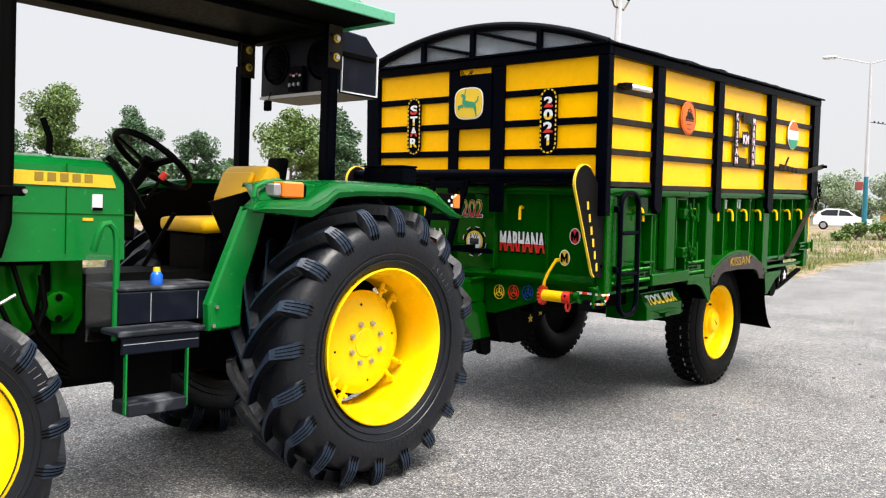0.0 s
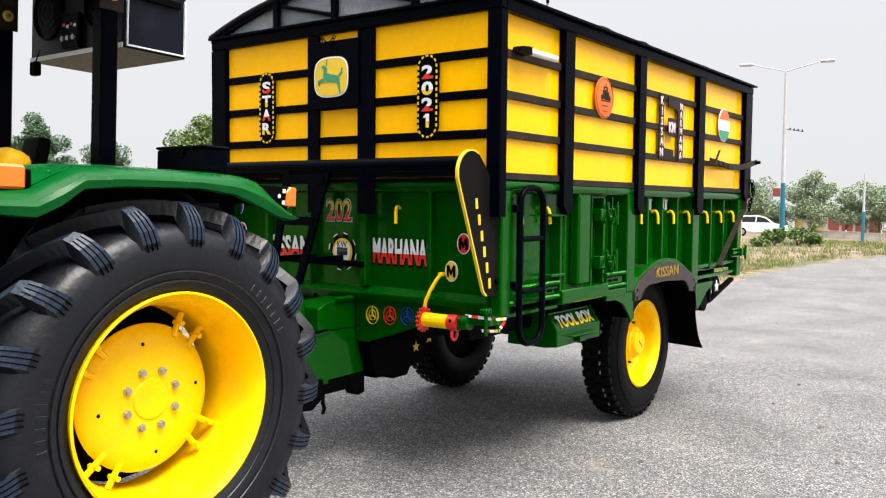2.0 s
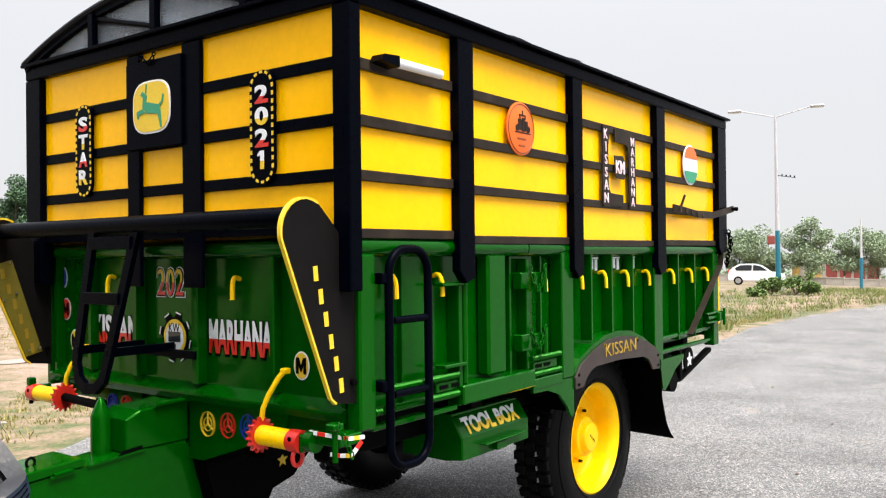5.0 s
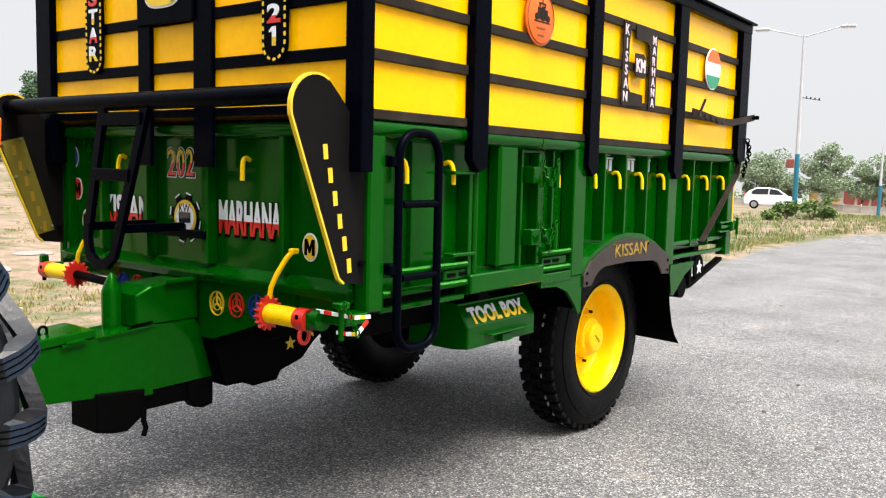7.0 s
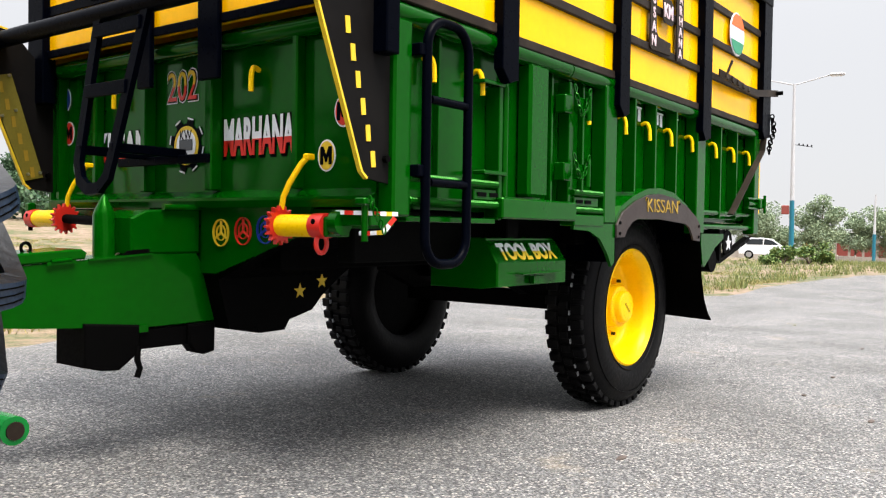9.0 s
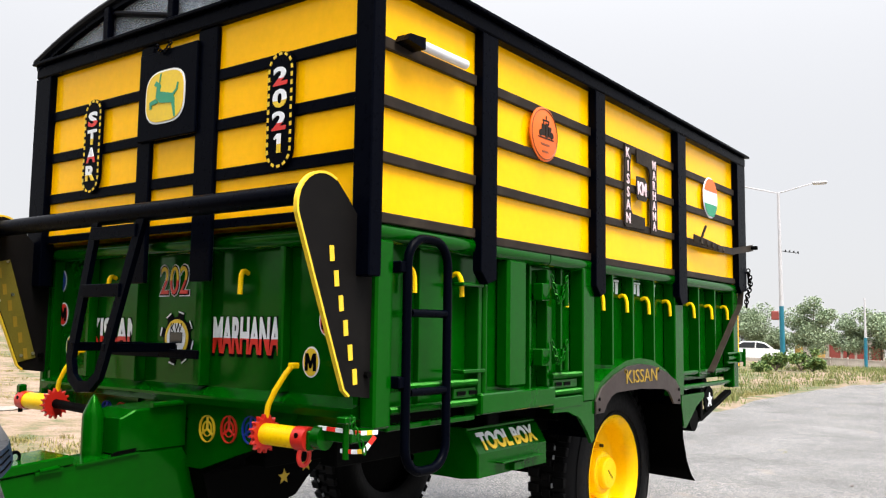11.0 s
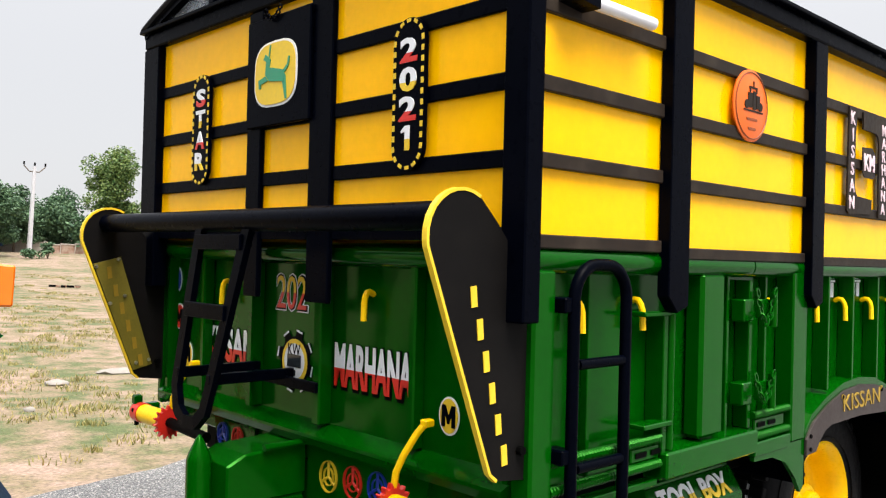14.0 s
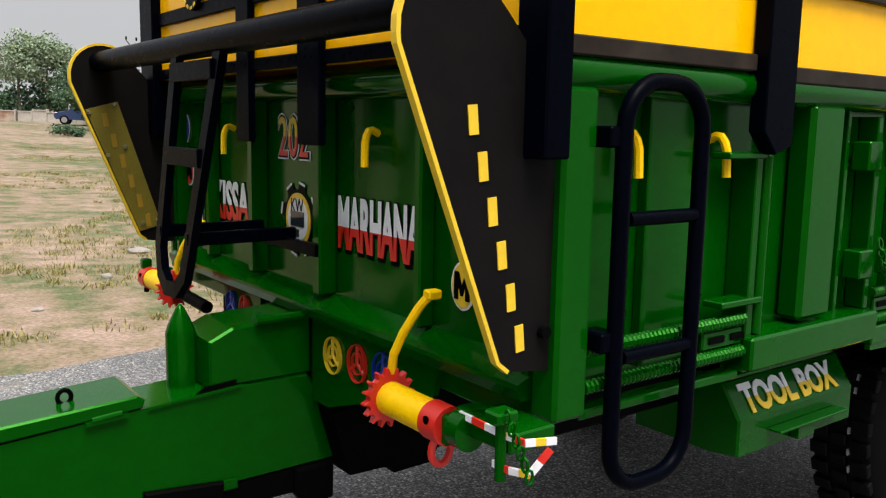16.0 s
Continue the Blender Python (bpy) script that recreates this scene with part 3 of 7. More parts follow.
    P("mudguard", plate(up + lo, "y", *ys(-0.008, 0.003), 0.002), ARCH_PLATE, "brown-black arched sheet over the wheel")
    for x, z in ((1.63, 0.905), (1.63, 0.855), (2.66, 0.90), (2.66, 0.84), (1.93, 1.025), (2.36, 1.018)):
        P("mudguard_bolt", rod((x, ys(-0.0135, 0)[0] if not far else TW + 0.0135, z), (x, ys(-0.0085, 0)[0] if not far else TW + 0.0085, z), 0.008, 8), UNDER)
    bm = bmesh.new()
    inner = [(1.61, 0.72)] + [(x, z - 0.004) for x, z in up] + [(2.74, 0.74)]
    y0, y1 = ys(0.003, 0.42)
    va = [bm.verts.new((x, y0, z)) for x, z in inner]
    vb = [bm.verts.new((x, y1, z)) for x, z in inner]
    for i in range(len(inner) - 1):
        bm.faces.new((va[i], va[i + 1], vb[i + 1], vb[i]))
    bmesh.ops.solidify(bm, geom=bm.faces, thickness=0.005)
    P("mudguard_roof", bm, BLACK)
    P("green_arch", plate([(1.60, 0.93), (1.66, 0.985), (1.80, 1.04), (1.96, 1.08), (2.12, 1.09), (2.30, 1.075), (2.48, 1.02), (2.638, 0.945), (2.638, 0.915), (2.48, 0.99), (2.30, 1.046), (2.12, 1.061), (1.96, 1.051), (1.80, 1.011), (1.66, 0.956), (1.60, 0.90)], "y", *ys(0.0, 0.074)), GREEN)
    bm = bmesh.new()
    fl = [(2.72, 0.80), (2.745, 0.62), (2.80, 0.48), (2.86, 0.40), (2.93, 0.345)]
    y0, y1 = ys(0.0, 0.40)
    va = [bm.verts.new((x, y0, z)) for x, z in fl]
    vb = [bm.verts.new((x - 0.02, y1, z + 0.02)) for x, z in fl]
    for i in range(len(fl) - 1):
        bm.faces.new((va[i], va[i + 1], vb[i + 1], vb[i]))
    bmesh.ops.solidify(bm, geom=bm.faces, thickness=0.008)
    P("mud_flap", bm, UNDER, "black rubber mud flap", True)

# --- front wall: ribs, ledge
for y0, y1, x0 in ((0.445, 0.472, 0.0), (0.895, 0.937, -0.01), (1.32, 1.357, -0.01), (1.70, 1.73, 0.0)):
    P("front_rib", box(x0, 0.044, y0, y1, 0.995, 1.53, 0.005), GREEN)
P("front_ledge", plate([(-0.03, 0.955), (-0.03, 0.965), (0.044, 0.995), (0.044, 0.93), (-0.02, 0.93)], "y", 0.071, TW - 0.071), GREEN)
P("front_cross_member", box(0.029, 0.06, 0.072, TW - 0.072, 0.86, 0.929, 0.006), GREEN)

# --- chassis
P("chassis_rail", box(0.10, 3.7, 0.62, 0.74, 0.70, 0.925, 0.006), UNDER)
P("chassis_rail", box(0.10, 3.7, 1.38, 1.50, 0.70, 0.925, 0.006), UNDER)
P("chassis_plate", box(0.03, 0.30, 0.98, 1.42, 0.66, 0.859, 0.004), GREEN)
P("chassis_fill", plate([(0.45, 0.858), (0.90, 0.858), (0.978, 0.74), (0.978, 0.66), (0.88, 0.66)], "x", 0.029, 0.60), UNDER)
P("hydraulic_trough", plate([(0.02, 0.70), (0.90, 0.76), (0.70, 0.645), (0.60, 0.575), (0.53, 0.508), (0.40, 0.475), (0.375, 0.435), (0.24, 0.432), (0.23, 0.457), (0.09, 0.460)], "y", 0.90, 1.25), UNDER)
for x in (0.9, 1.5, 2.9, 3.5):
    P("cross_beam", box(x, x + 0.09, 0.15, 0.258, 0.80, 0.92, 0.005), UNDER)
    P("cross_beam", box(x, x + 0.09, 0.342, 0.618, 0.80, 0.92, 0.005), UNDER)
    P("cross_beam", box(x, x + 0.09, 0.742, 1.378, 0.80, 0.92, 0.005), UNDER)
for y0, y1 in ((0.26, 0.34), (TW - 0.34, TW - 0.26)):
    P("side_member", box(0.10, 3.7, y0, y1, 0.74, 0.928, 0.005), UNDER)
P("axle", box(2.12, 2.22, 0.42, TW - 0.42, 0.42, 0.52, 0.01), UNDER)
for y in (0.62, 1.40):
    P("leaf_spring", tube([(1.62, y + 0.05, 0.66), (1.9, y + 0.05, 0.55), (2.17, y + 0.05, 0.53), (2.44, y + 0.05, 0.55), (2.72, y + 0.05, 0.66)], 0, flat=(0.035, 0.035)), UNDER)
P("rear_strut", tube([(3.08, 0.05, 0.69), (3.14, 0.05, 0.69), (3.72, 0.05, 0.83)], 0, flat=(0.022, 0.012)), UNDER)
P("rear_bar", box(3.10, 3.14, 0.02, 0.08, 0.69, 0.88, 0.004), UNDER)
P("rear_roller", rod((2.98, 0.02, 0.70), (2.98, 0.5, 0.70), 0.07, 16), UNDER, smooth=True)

# --- badges and writing on the upper body
def pill(cx, z0, z1, w, n=10):
    """Upright rounded strip outline in (y, z)."""
    r = w / 2
    return [(cx + r * math.cos(math.pi * i / n), z1 - r + r * math.sin(math.pi * i / n)) for i in range(n + 1)] + [(cx - r * math.cos(math.pi * i / n), z0 + r - r * math.sin(math.pi * i / n)) for i in range(n + 1)]


def word_board(cy, z0, z1, w, text, tints):
    board = P("word_board", plate(pill(cy, z0, z1, w), "x", -0.074, -0.0605), BLACK, "black board with yellow dashed edge")
    out = pill(cy, z0 + 0.008, z1 - 0.008, w - 0.016, 14)
    pts = [Vector((0, y, z)) for y, z in out]
    # dashes spaced evenly along the outline
    seglen = [(pts[(i + 1) % len(pts)] - p).length for i, p in enumerate(pts)]
    total = sum(seglen)
    count = round(total / 0.030)
    dash = None
    for k in range(count):
        s, i = total * k / count, 0
        while s > seglen[i]:
            s -= seglen[i]
            i += 1
        a, b = pts[i], pts[(i + 1) % len(pts)]
        c = a.lerp(b, s / max(1e-6, seglen[i]))
        ang = math.atan2((b - a).z, (b - a).y)
        m = Matrix.Translation((-0.0752, c.y, c.z)) @ Euler((ang, 0, 0)).to_matrix().to_4x4()
        if dash is None:
            dash = part("dash", box(-0.001, 0.001, -0.008, 0.008, -0.005, 0.005, 0), SIGN_YELLOW, board)
            dash.matrix_basis = m
        else:
            share("dash", dash, m, board)
    step = (z1 - z0 - w * 0.75) / len(text)
    for i, ch in enumerate(text):
        zc = z1 - w * 0.375 - step * (i + 0.5)
        if ch == "1":
            h = step * 0.42
            fig = part("letter", plate([(cy - 0.012, zc - 0.1 * h), (cy - 0.012, zc + h), (cy + 0.006, zc + h), (cy + 0.022, zc + 0.62 * h), (cy + 0.022, zc + 0.42 * h), (cy + 0.006, zc + 0.55 * h), (cy + 0.006, zc - 0.1 * h)], "x", -0.0785, -0.0745), WHITE, board)
            part("letter_foot", plate([(cy - 0.012, zc - h), (cy - 0.012, zc - 0.1 * h), (cy + 0.006, zc - 0.1 * h), (cy + 0.006, zc - h)], "x", -0.0785, -0.0745), tints[i], fig)
            continue
        letters(ch, step * 0.84, front_at(-0.0755, cy, zc), WHITE, board, "letter", 0.003, 0.035 if ch != "1" else 0.0, width=w * (0.54 if ch != "1" else 0.36), lower=tints[i], split=-0.12)


word_board(1.628, 1.806, 2.230, 0.132, "STAR", (RED, SIGN_YELLOW, RED, SIGN_YELLOW))
word_board(0.416, 1.794, 2.224, 0.134, "2021", (RED, SIGN_YELLOW, RED, SIGN_YELLOW))

badge_box = P("badge_box", box(-0.085, -0.0705, 0.888, 1.272, 1.985, 2.358, 0.004), BLACK, "black hatch plate with a badge")


def squircle(cx, cz, a, b, p=3.2, n=28):
    out = []
    for i in range(n):
        t = 2 * math.pi * i / n
        c, s = math.cos(t), math.sin(t)
        out.append((cx + a * math.copysign(abs(c) ** (2 / p), c), cz + b * math.copysign(abs(s) ** (2 / p), s)))
    return out


small = lambda pts: [(1.085 + 0.92 * (y - 1.06), 2.158 + 0.98 * (z - 2.20)) for y, z in pts]
part("badge_rim", plate(squircle(1.085, 2.158, 0.131, 0.112), "x", -0.088, -0.0852), WHITE, badge_box)
part("badge_field", plate(squircle(1.085, 2.158, 0.123, 0.104), "x", -0.0905, -0.0882), SIGN_YELLOW, badge_box)
bm = bmesh.new()
# a plain leaping shape: body, neck, two fore and two hind bars, tail
plate(small([(1.12, 2.20), (1.10, 2.225), (1.00, 2.205), (0.985, 2.18), (1.0, 2.165), (1.09, 2.175)]), "x", -0.0938, -0.0907, bm=bm)
plate(small([(1.12, 2.205), (1.095, 2.215), (1.085, 2.25), (1.12, 2.272), (1.135, 2.255), (1.115, 2.245)]), "x", -0.0931, -0.0907, bm=bm)
plate(small([(1.10, 2.25), (1.093, 2.262), (1.085, 2.30), (1.093, 2.30)]), "x", -0.0932, -0.0907, bm=bm)
plate(small([(1.12, 2.195), (1.165, 2.185), (1.16, 2.155), (1.15, 2.155), (1.15, 2.17), (1.10, 2.178)]), "x", -0.0939, -0.0907, bm=bm)
plate(small([(1.01, 2.175), (0.995, 2.14), (0.985, 2.105), (0.975, 2.105), (0.98, 2.145), (0.985, 2.185)]), "x", -0.0933, -0.0907, bm=bm)
plate(small([(0.99, 2.195), (0.965, 2.215), (0.96, 2.245), (0.968, 2.247), (0.975, 2.22), (0.998, 2.205)]), "x", -0.0934, -0.0907, bm=bm)
part("badge_figure", bm, DEER_GREEN, badge_box)
for k in range(7):
    a = math.pi * (0.15 + 0.7 * k / 6)
    part("chain_link", tube([(-0.094, 1.10 + 0.05 * math.cos(a) + 0.011 * math.cos(t), 2.40 - 0.055 * math.sin(a) + 0.008 * math.sin(t)) for t in [2 * math.pi * j / 8 for j in range(8)]], 0.0035, 5, True), BLACK, badge_box)

disc = P("round_badge", lathe([(0.0, -0.012), (0.115, -0.012), (0.122, -0.009), (0.122, -0.0045)], 36, "y", (1.092, 0, 2.092)), ORANGE, "orange round badge with a dark tractor figure", True)
# tractor outline: bonnet, grille bars, cab, exhaust, two wheels, ground line
bm = box(1.062, 1.092, -0.0150, -0.0125, 2.085, 2.135, 0)
box(1.096, 1.118, -0.0150, -0.0125, 2.080, 2.142, 0, bm)
box(1.122, 1.145, -0.0150, -0.0125, 2.085, 2.130, 0, bm)
box(1.070, 1.128, -0.0146, -0.0125, 2.150, 2.157, 0, bm)
for x in (1.074, 1.120):
    box(x, x + 0.007, -0.0146, -0.0125, 2.136, 2.150, 0, bm)
box(1.098, 1.104, -0.0148, -0.0125, 2.157, 2.176, 0, bm)
for x in (1.054, 1.150):
    rod((x, -0.0153, 2.094), (x, -0.0125, 2.094), 0.015, 12, bm)
box(1.034, 1.170, -0.0144, -0.0125, 2.072, 2.077, 0, bm)
part("badge_figure", bm, STRIP, disc)
bm = box(1.056, 1.130, -0.0142, -0.0125, 2.042, 2.050, 0)
box(1.066, 1.120, -0.0142, -0.0125, 2.010, 2.018, 0, bm)
part("badge_writing", bm, DISC_MARK, disc)
part("badge_edge", tube([(1.092 + 0.112 * math.cos(t), -0.0125, 2.092 + 0.112 * math.sin(t)) for t in [2 * math.pi * i / 36 for i in range(36)]], 0.0025, 5, True), DISC_MARK, disc)

sign = P("initials_sign", plate([(1.925, 1.785), (1.945, 1.772), (2.187, 1.779), (2.187, 1.842), (2.03, 1.848), (2.012, 1.862), (2.002, 1.885), (2.000, 2.10), (2.010, 2.145), (2.010, 2.21), (1.932, 2.21)], "y", -0.012, -0.0045), STRIP, "dark brown cut-out sign with pink and white letters")
part("sign_strip", plate([(2.270, 1.768), (2.362, 1.772), (2.355, 2.206), (2.082, 2.204), (2.085, 2.132), (2.225, 2.130), (2.250, 2.118), (2.262, 2.09)], "y", -0.012, -0.0045), STRIP, sign)
part("sign_block", plate([(2.070, 1.95), (2.090, 1.932), (2.185, 1.930), (2.207, 1.945), (2.204, 2.035), (2.175, 2.060), (2.067, 2.056)], "y", -0.0165, -0.0125), STRIP, sign)
for i, ch in enumerate("KISSAN"):
    letters(ch, 0.054, side_at(1.967, -0.0135, 2.165 - 0.069 * i), PINK, sign, "letter", 0.003, 0.012)
for i, ch in enumerate("MARHANA"):
    letters(ch, 0.048, side_at(2.313, -0.0135, 2.152 - 0.057 * i), PINK, sign, "letter", 0.003, 0.012)
letters("KM", 0.072, side_at(2.137, -0.018, 1.995), PINK, sign, "letter", 0.003, 0.03, width=0.115)

flag = P("round_badge", lathe([(0.0, -0.010), (0.128, -0.010), (0.134, -0.0045)], 36, "y", (3.255, 0, 2.095)), WHITE, "round badge in orange, white and green bands", True)


def disc_band(cx, cz, r, z0, z1):
    zs = [z0 + (z1 - z0) * i / 8 for i in range(9)]
    w = [math.sqrt(max(0, r * r - (z - cz) ** 2)) for z in zs]
    return [(cx + a, z) for a, z in zip(w, zs)] + [(cx - a, z) for a, z in list(zip(w, zs))[::-1]]


part("badge_band", plate(disc_band(3.255, 2.095, 0.126, 2.138, 2.215), "y", -0.0125, -0.0102), ORANGE, flag)
part("badge_band", plate(disc_band(3.255, 2.095, 0.126, 1.975, 2.052), "y", -0.0125, -0.0102), DEER_GREEN, flag)

tube_lamp = P("tube_lamp", rod((0.16, -0.045, 2.225), (0.43, -0.045, 2.225), 0.018, 16), WHITE, "white tube marker lamp", True)
part("lamp_bracket", plate([(0.06, 2.215), (0.16, 2.205), (0.16, 2.247), (0.075, 2.240)], "y", -0.064, -0.005), BLACK, tube_lamp)

strap = P("notched_strap", tube([(2.88, -0.03, 1.80), (3.05, -0.045, 1.785), (3.3, -0.05, 1.765), (3.55, -0.05, 1.77), (3.78, -0.05, 1.80), (4.02, -0.045, 1.832)], 0, flat=(0.004, 0.022)), STRIP, "notched black locking strap")
for i in range(5):
    part("notch_tooth", rod((2.95 + 0.10 * i, -0.05, 1.80 - 0.004 * i), (2.93 + 0.10 * i, -0.062, 1.765 - 0.004 * i), 0.007, 6), STRIP, strap)
part("strap_lever", rod((2.94, -0.05, 1.785), (2.98, -0.07, 1.88), 0.008, 8), STRIP, strap)
part("strap_bolt", rod((3.98, -0.05, 1.828), (3.98, -0.09, 1.828), 0.014, 8), UNDER, strap)

# --- side ladder
def ladder_loop(x0, x1, z0, z1, r):
    return [(x0, -0.025, z) for z in (z0 + r, z1 - r)][:1] + [(x0, -0.025, z1 - r)] + [(x, -0.025, z) for x, z in arc(x0 + r, z1 - r, r, 180, 90, 6)[1:]] + [(x, -0.025, z) for x, z in arc(x1 - r, z1 - r, r, 90, 0, 6)] + [(x1, -0.025, z0 + r)] + [(x, -0.025, z) for x, z in arc(x1 - r, z0 + r, r, 0, -90, 6)[1:]] + [(x, -0.025, z) for x, z in arc(x0 + r, z0 + r, r, -90, -180, 6)[:-1]]


ladder = P("side_ladder", tube(ladder_loop(0.13, 0.362, 0.745, 1.545, 0.09), 0.017, 10, True), BLACK, "black tube access ladder", True)
for z in (1.285, 1.015):
    part("rung", rod((0.15, -0.025, z), (0.348, -0.025, z), 0.0145, 10), BLACK, ladder, smooth=True)
for z in (1.44, 1.05):
    part("ladder_bracket", box(0.089, 0.136, -0.03, 0.03, z - 0.02, z + 0.02, 0.004), BLACK, ladder)

# --- yellow rope hooks
hook = None
for x, z in ((0.232, 1.444), (0.524, 1.440), (1.368, 1.424), (1.752, 1.419), (2.035, 1.415), (2.324, 1.411), (2.632, 1.406), (3.026, 1.402), (3.353, 1.400), (3.665, 1.401)):
    if hook is None:
        hook = P("rope_hook", tube([(0, 0.075, -0.004), (0, 0.056, 0.004), (0.002, 0.045, 0.002), (0.004, 0.037, -0.010), (0.006, 0.032, -0.028), (0.007, 0.030, -0.086)], 0.0100, 8), YELLOW_RIM, "yellow rope hook", True)
        hook.matrix_basis = Matrix.Translation((x, 0, z))
    else:
        share("rope_hook", hook, Matrix.Translation((x, 0, z)), trailer)
for y in (0.69, 1.57):
    share("rope_hook", hook, Matrix.Translation((-0.03, y, 1.437)) @ pose(0, 0, 0, 0, 0, -90), trailer)

# --- door latches with chains
for z, drop in ((1.40, 0.10), (1.115, 0.08)):
    latch = P("door_latch", box(1.098, 1.165, 0.0, 0.05, z - 0.040, z + 0.036, 0.004), GREEN, "green latch with pin and chain")
    part("latch_plate", box(1.196, 1.29, -0.012, 0.012, z - 0.03, z + 0.035, 0.003), GREEN, latch)
    part("latch_pin", rod((1.262, -0.024, z + 0.06), (1.262, -0.024, z - 0.06), 0.014, 10), GREEN, latch, smooth=True)
    for k in range(11):
        u = k / 10
        c = Vector((1.12 + 0.13 * u, -0.035, z + 0.06 - 4 * drop * u * (1 - u)))
        lk = []
        for j in range(8):
            t = 2 * math.pi * j / 8
            a = 0.017 * math.cos(t)
            b = 0.0095 * math.sin(t)
            d = Vector((0.6, 0, -1 if u < 0.5 else 1)).normalized()
            lk.append(c + d * a + (Vector((0, b, 0)) if k % 2 else Vector((d.z, 0, -d.x)) * b))
        part("chain_link", tube(lk, 0.0038, 5, True), GREEN, latch)
P("hinge", box(0.50, 0.64, 0.0, 0.05, 1.395, 1.41, 0.003), GREEN)
P("hinge", box(0.50, 0.65, -0.005, 0.05, 1.065, 1.08, 0.003), GREEN)
P("hinge_post", rod((0.66, 0.015, 0.99), (0.66, 0.015, 1.40), 0.014, 10), GREEN, smooth=True)
for x0, x1 in ((0.465, 0.612), (1.22, 1.45)):
    pat = P("cut_plate", box(x0, x1, 0.016, 0.026, 0.970, 1.013, 0.004), GREEN, "green plate with cut-outs")
    for k in (0, 1):
        part("cut_slot", box(x0 + 0.02 + 0.08 * k, x0 + 0.075 + 0.08 * k, 0.012, 0.0155, 0.984, 0.999, 0), UNDER, pat)

# --- tool box under the side
tb = P("tool_box", plate([(0.0, 0.90), (-0.03, 0.885), (-0.085, 0.80), (-0.085, 0.705), (0.0, 0.695), (0.25, 0.695), (0.25, 0.90)][::1], "x", 0.742, 1.295, 0.006), GREEN, "green lidded tool box")
tb.location = (0, 0.175, -0.068)
part("box_latch", box(0.87, 1.20, -0.125, -0.086, 0.752, 0.759, 0.002), GREEN, tb)
part("box_latch_web", box(0.98, 1.06, -0.11, -0.086, 0.71, 0.744, 0.002), GREEN, tb)
part("box_hinge_bar", box(0.74, 1.28, -0.028, 0.0, 0.886, 0.899, 0.003), GREEN, tb)
lid_m = Matrix.Translation((1.005, -0.0605, 0.8435)) @ Euler((radians(57), 0, 0)).to_matrix().to_4x4()
letters("TOOL BOX", 0.082, lid_m, WHITE, tb, "lettering", 0.003, 0.04, width=0.44, lower=SIGN_YELLOW, label="yellow and white painted lettering")

# --- front wall: painted words and badges
GX = 0.043
letters("KISSAN", 0.150, front_at(GX, 1.565, 1.188), UNDER, trailer, "lettering_shadow", 0.001, 0.06, width=0.385)
letters("KISSAN", 0.135, front_at(GX - 0.002, 1.565, 1.192), WHITE, trailer, "lettering", 0.002, 0.03, width=0.365, label="white and red painted lettering", lower=RED, split=-0.1)
letters("MARHANA", 0.157, front_at(GX, 0.688, 1.192), UNDER, trailer, "lettering_shadow", 0.001, 0.07, width=0.405)
letters("MARHANA", 0.142, front_at(GX - 0.002, 0.690, 1.196), WHITE, trailer, "lettering", 0.002, 0.035, width=0.385, label="white and red painted lettering", lower=RED, split=-0.08)
letters("202", 0.137, front_at(GX, 1.145, 1.416), WHITE, trailer, "lettering_outline", 0.002, 0.03, width=0.205)
letters("202", 0.128, front_at(GX - 0.001, 1.145, 1.416), UNDER, trailer, "lettering_shadow", 0.002, 0.015, width=0.197)
letters("202", 0.116, front_at(GX - 0.003, 1.145, 1.416), SIGN_YELLOW, trailer, "lettering", 0.002, 0.0, width=0.183, label="yellow and red painted digits", lower=RED)


def gear_outline(cy, cz, r0, r1, teeth, frac=0.5):
    out = []
    for i in range(teeth):
        for a, r in ((0.0, r0), (0.12, r1), (frac, r1), (frac + 0.12, r0)):
            t = 2 * math.pi * (i + a) / teeth
            out.append((cy + r * math.cos(t), cz + r * math.sin(t)))
    return out


gb = P("gear_badge", plate(gear_outline(1.115, 1.178, 0.088, 0.112, 8), "x", GX - 0.002, GX), BLACK, "painted gear badge in black, yellow and white")
ring = lambda r, n=28: [(1.115 + r * math.cos(2 * math.pi * i / n), 1.178 + r * math.sin(2 * math.pi * i / n)) for i in range(n)]
part("badge_ring", plate(ring(0.078), "x", GX - 0.0035, GX - 0.0022), SIGN_YELLOW, gb)
part("badge_field", plate(ring(0.062), "x", GX - 0.0052, GX - 0.0037), WHITE, gb)
bm = box(GX - 0.0075, GX - 0.0055, 1.073, 1.155, 1.158, 1.202, 0)
box(GX - 0.0075, GX - 0.0055, 1.105, 1.125, 1.128, 1.150, 0, bm)
part("badge_figure", bm, GLASS_DARK, gb)
letters("KW", 0.04, front_at(GX - 0.0062, 1.115, 1.219), BLACK, gb, "letter", 0.001, 0.0, width=0.075)
for i in range(8):
    t = 2 * math.pi * (i + 0.31) / 8
    s = part("badge_dash", box(-0.001, 0.001, -0.018, 0.018, -0.003, 0.003, 0), WHITE, gb)
    s.matrix_basis = Matrix.Translation((GX - 0.0032, 1.115 + 0.107 * math.cos(t), 1.178 + 0.107 * math.sin(t))) @ Euler((t + math.pi / 2, 0, 0)).to_matrix().to_4x4()


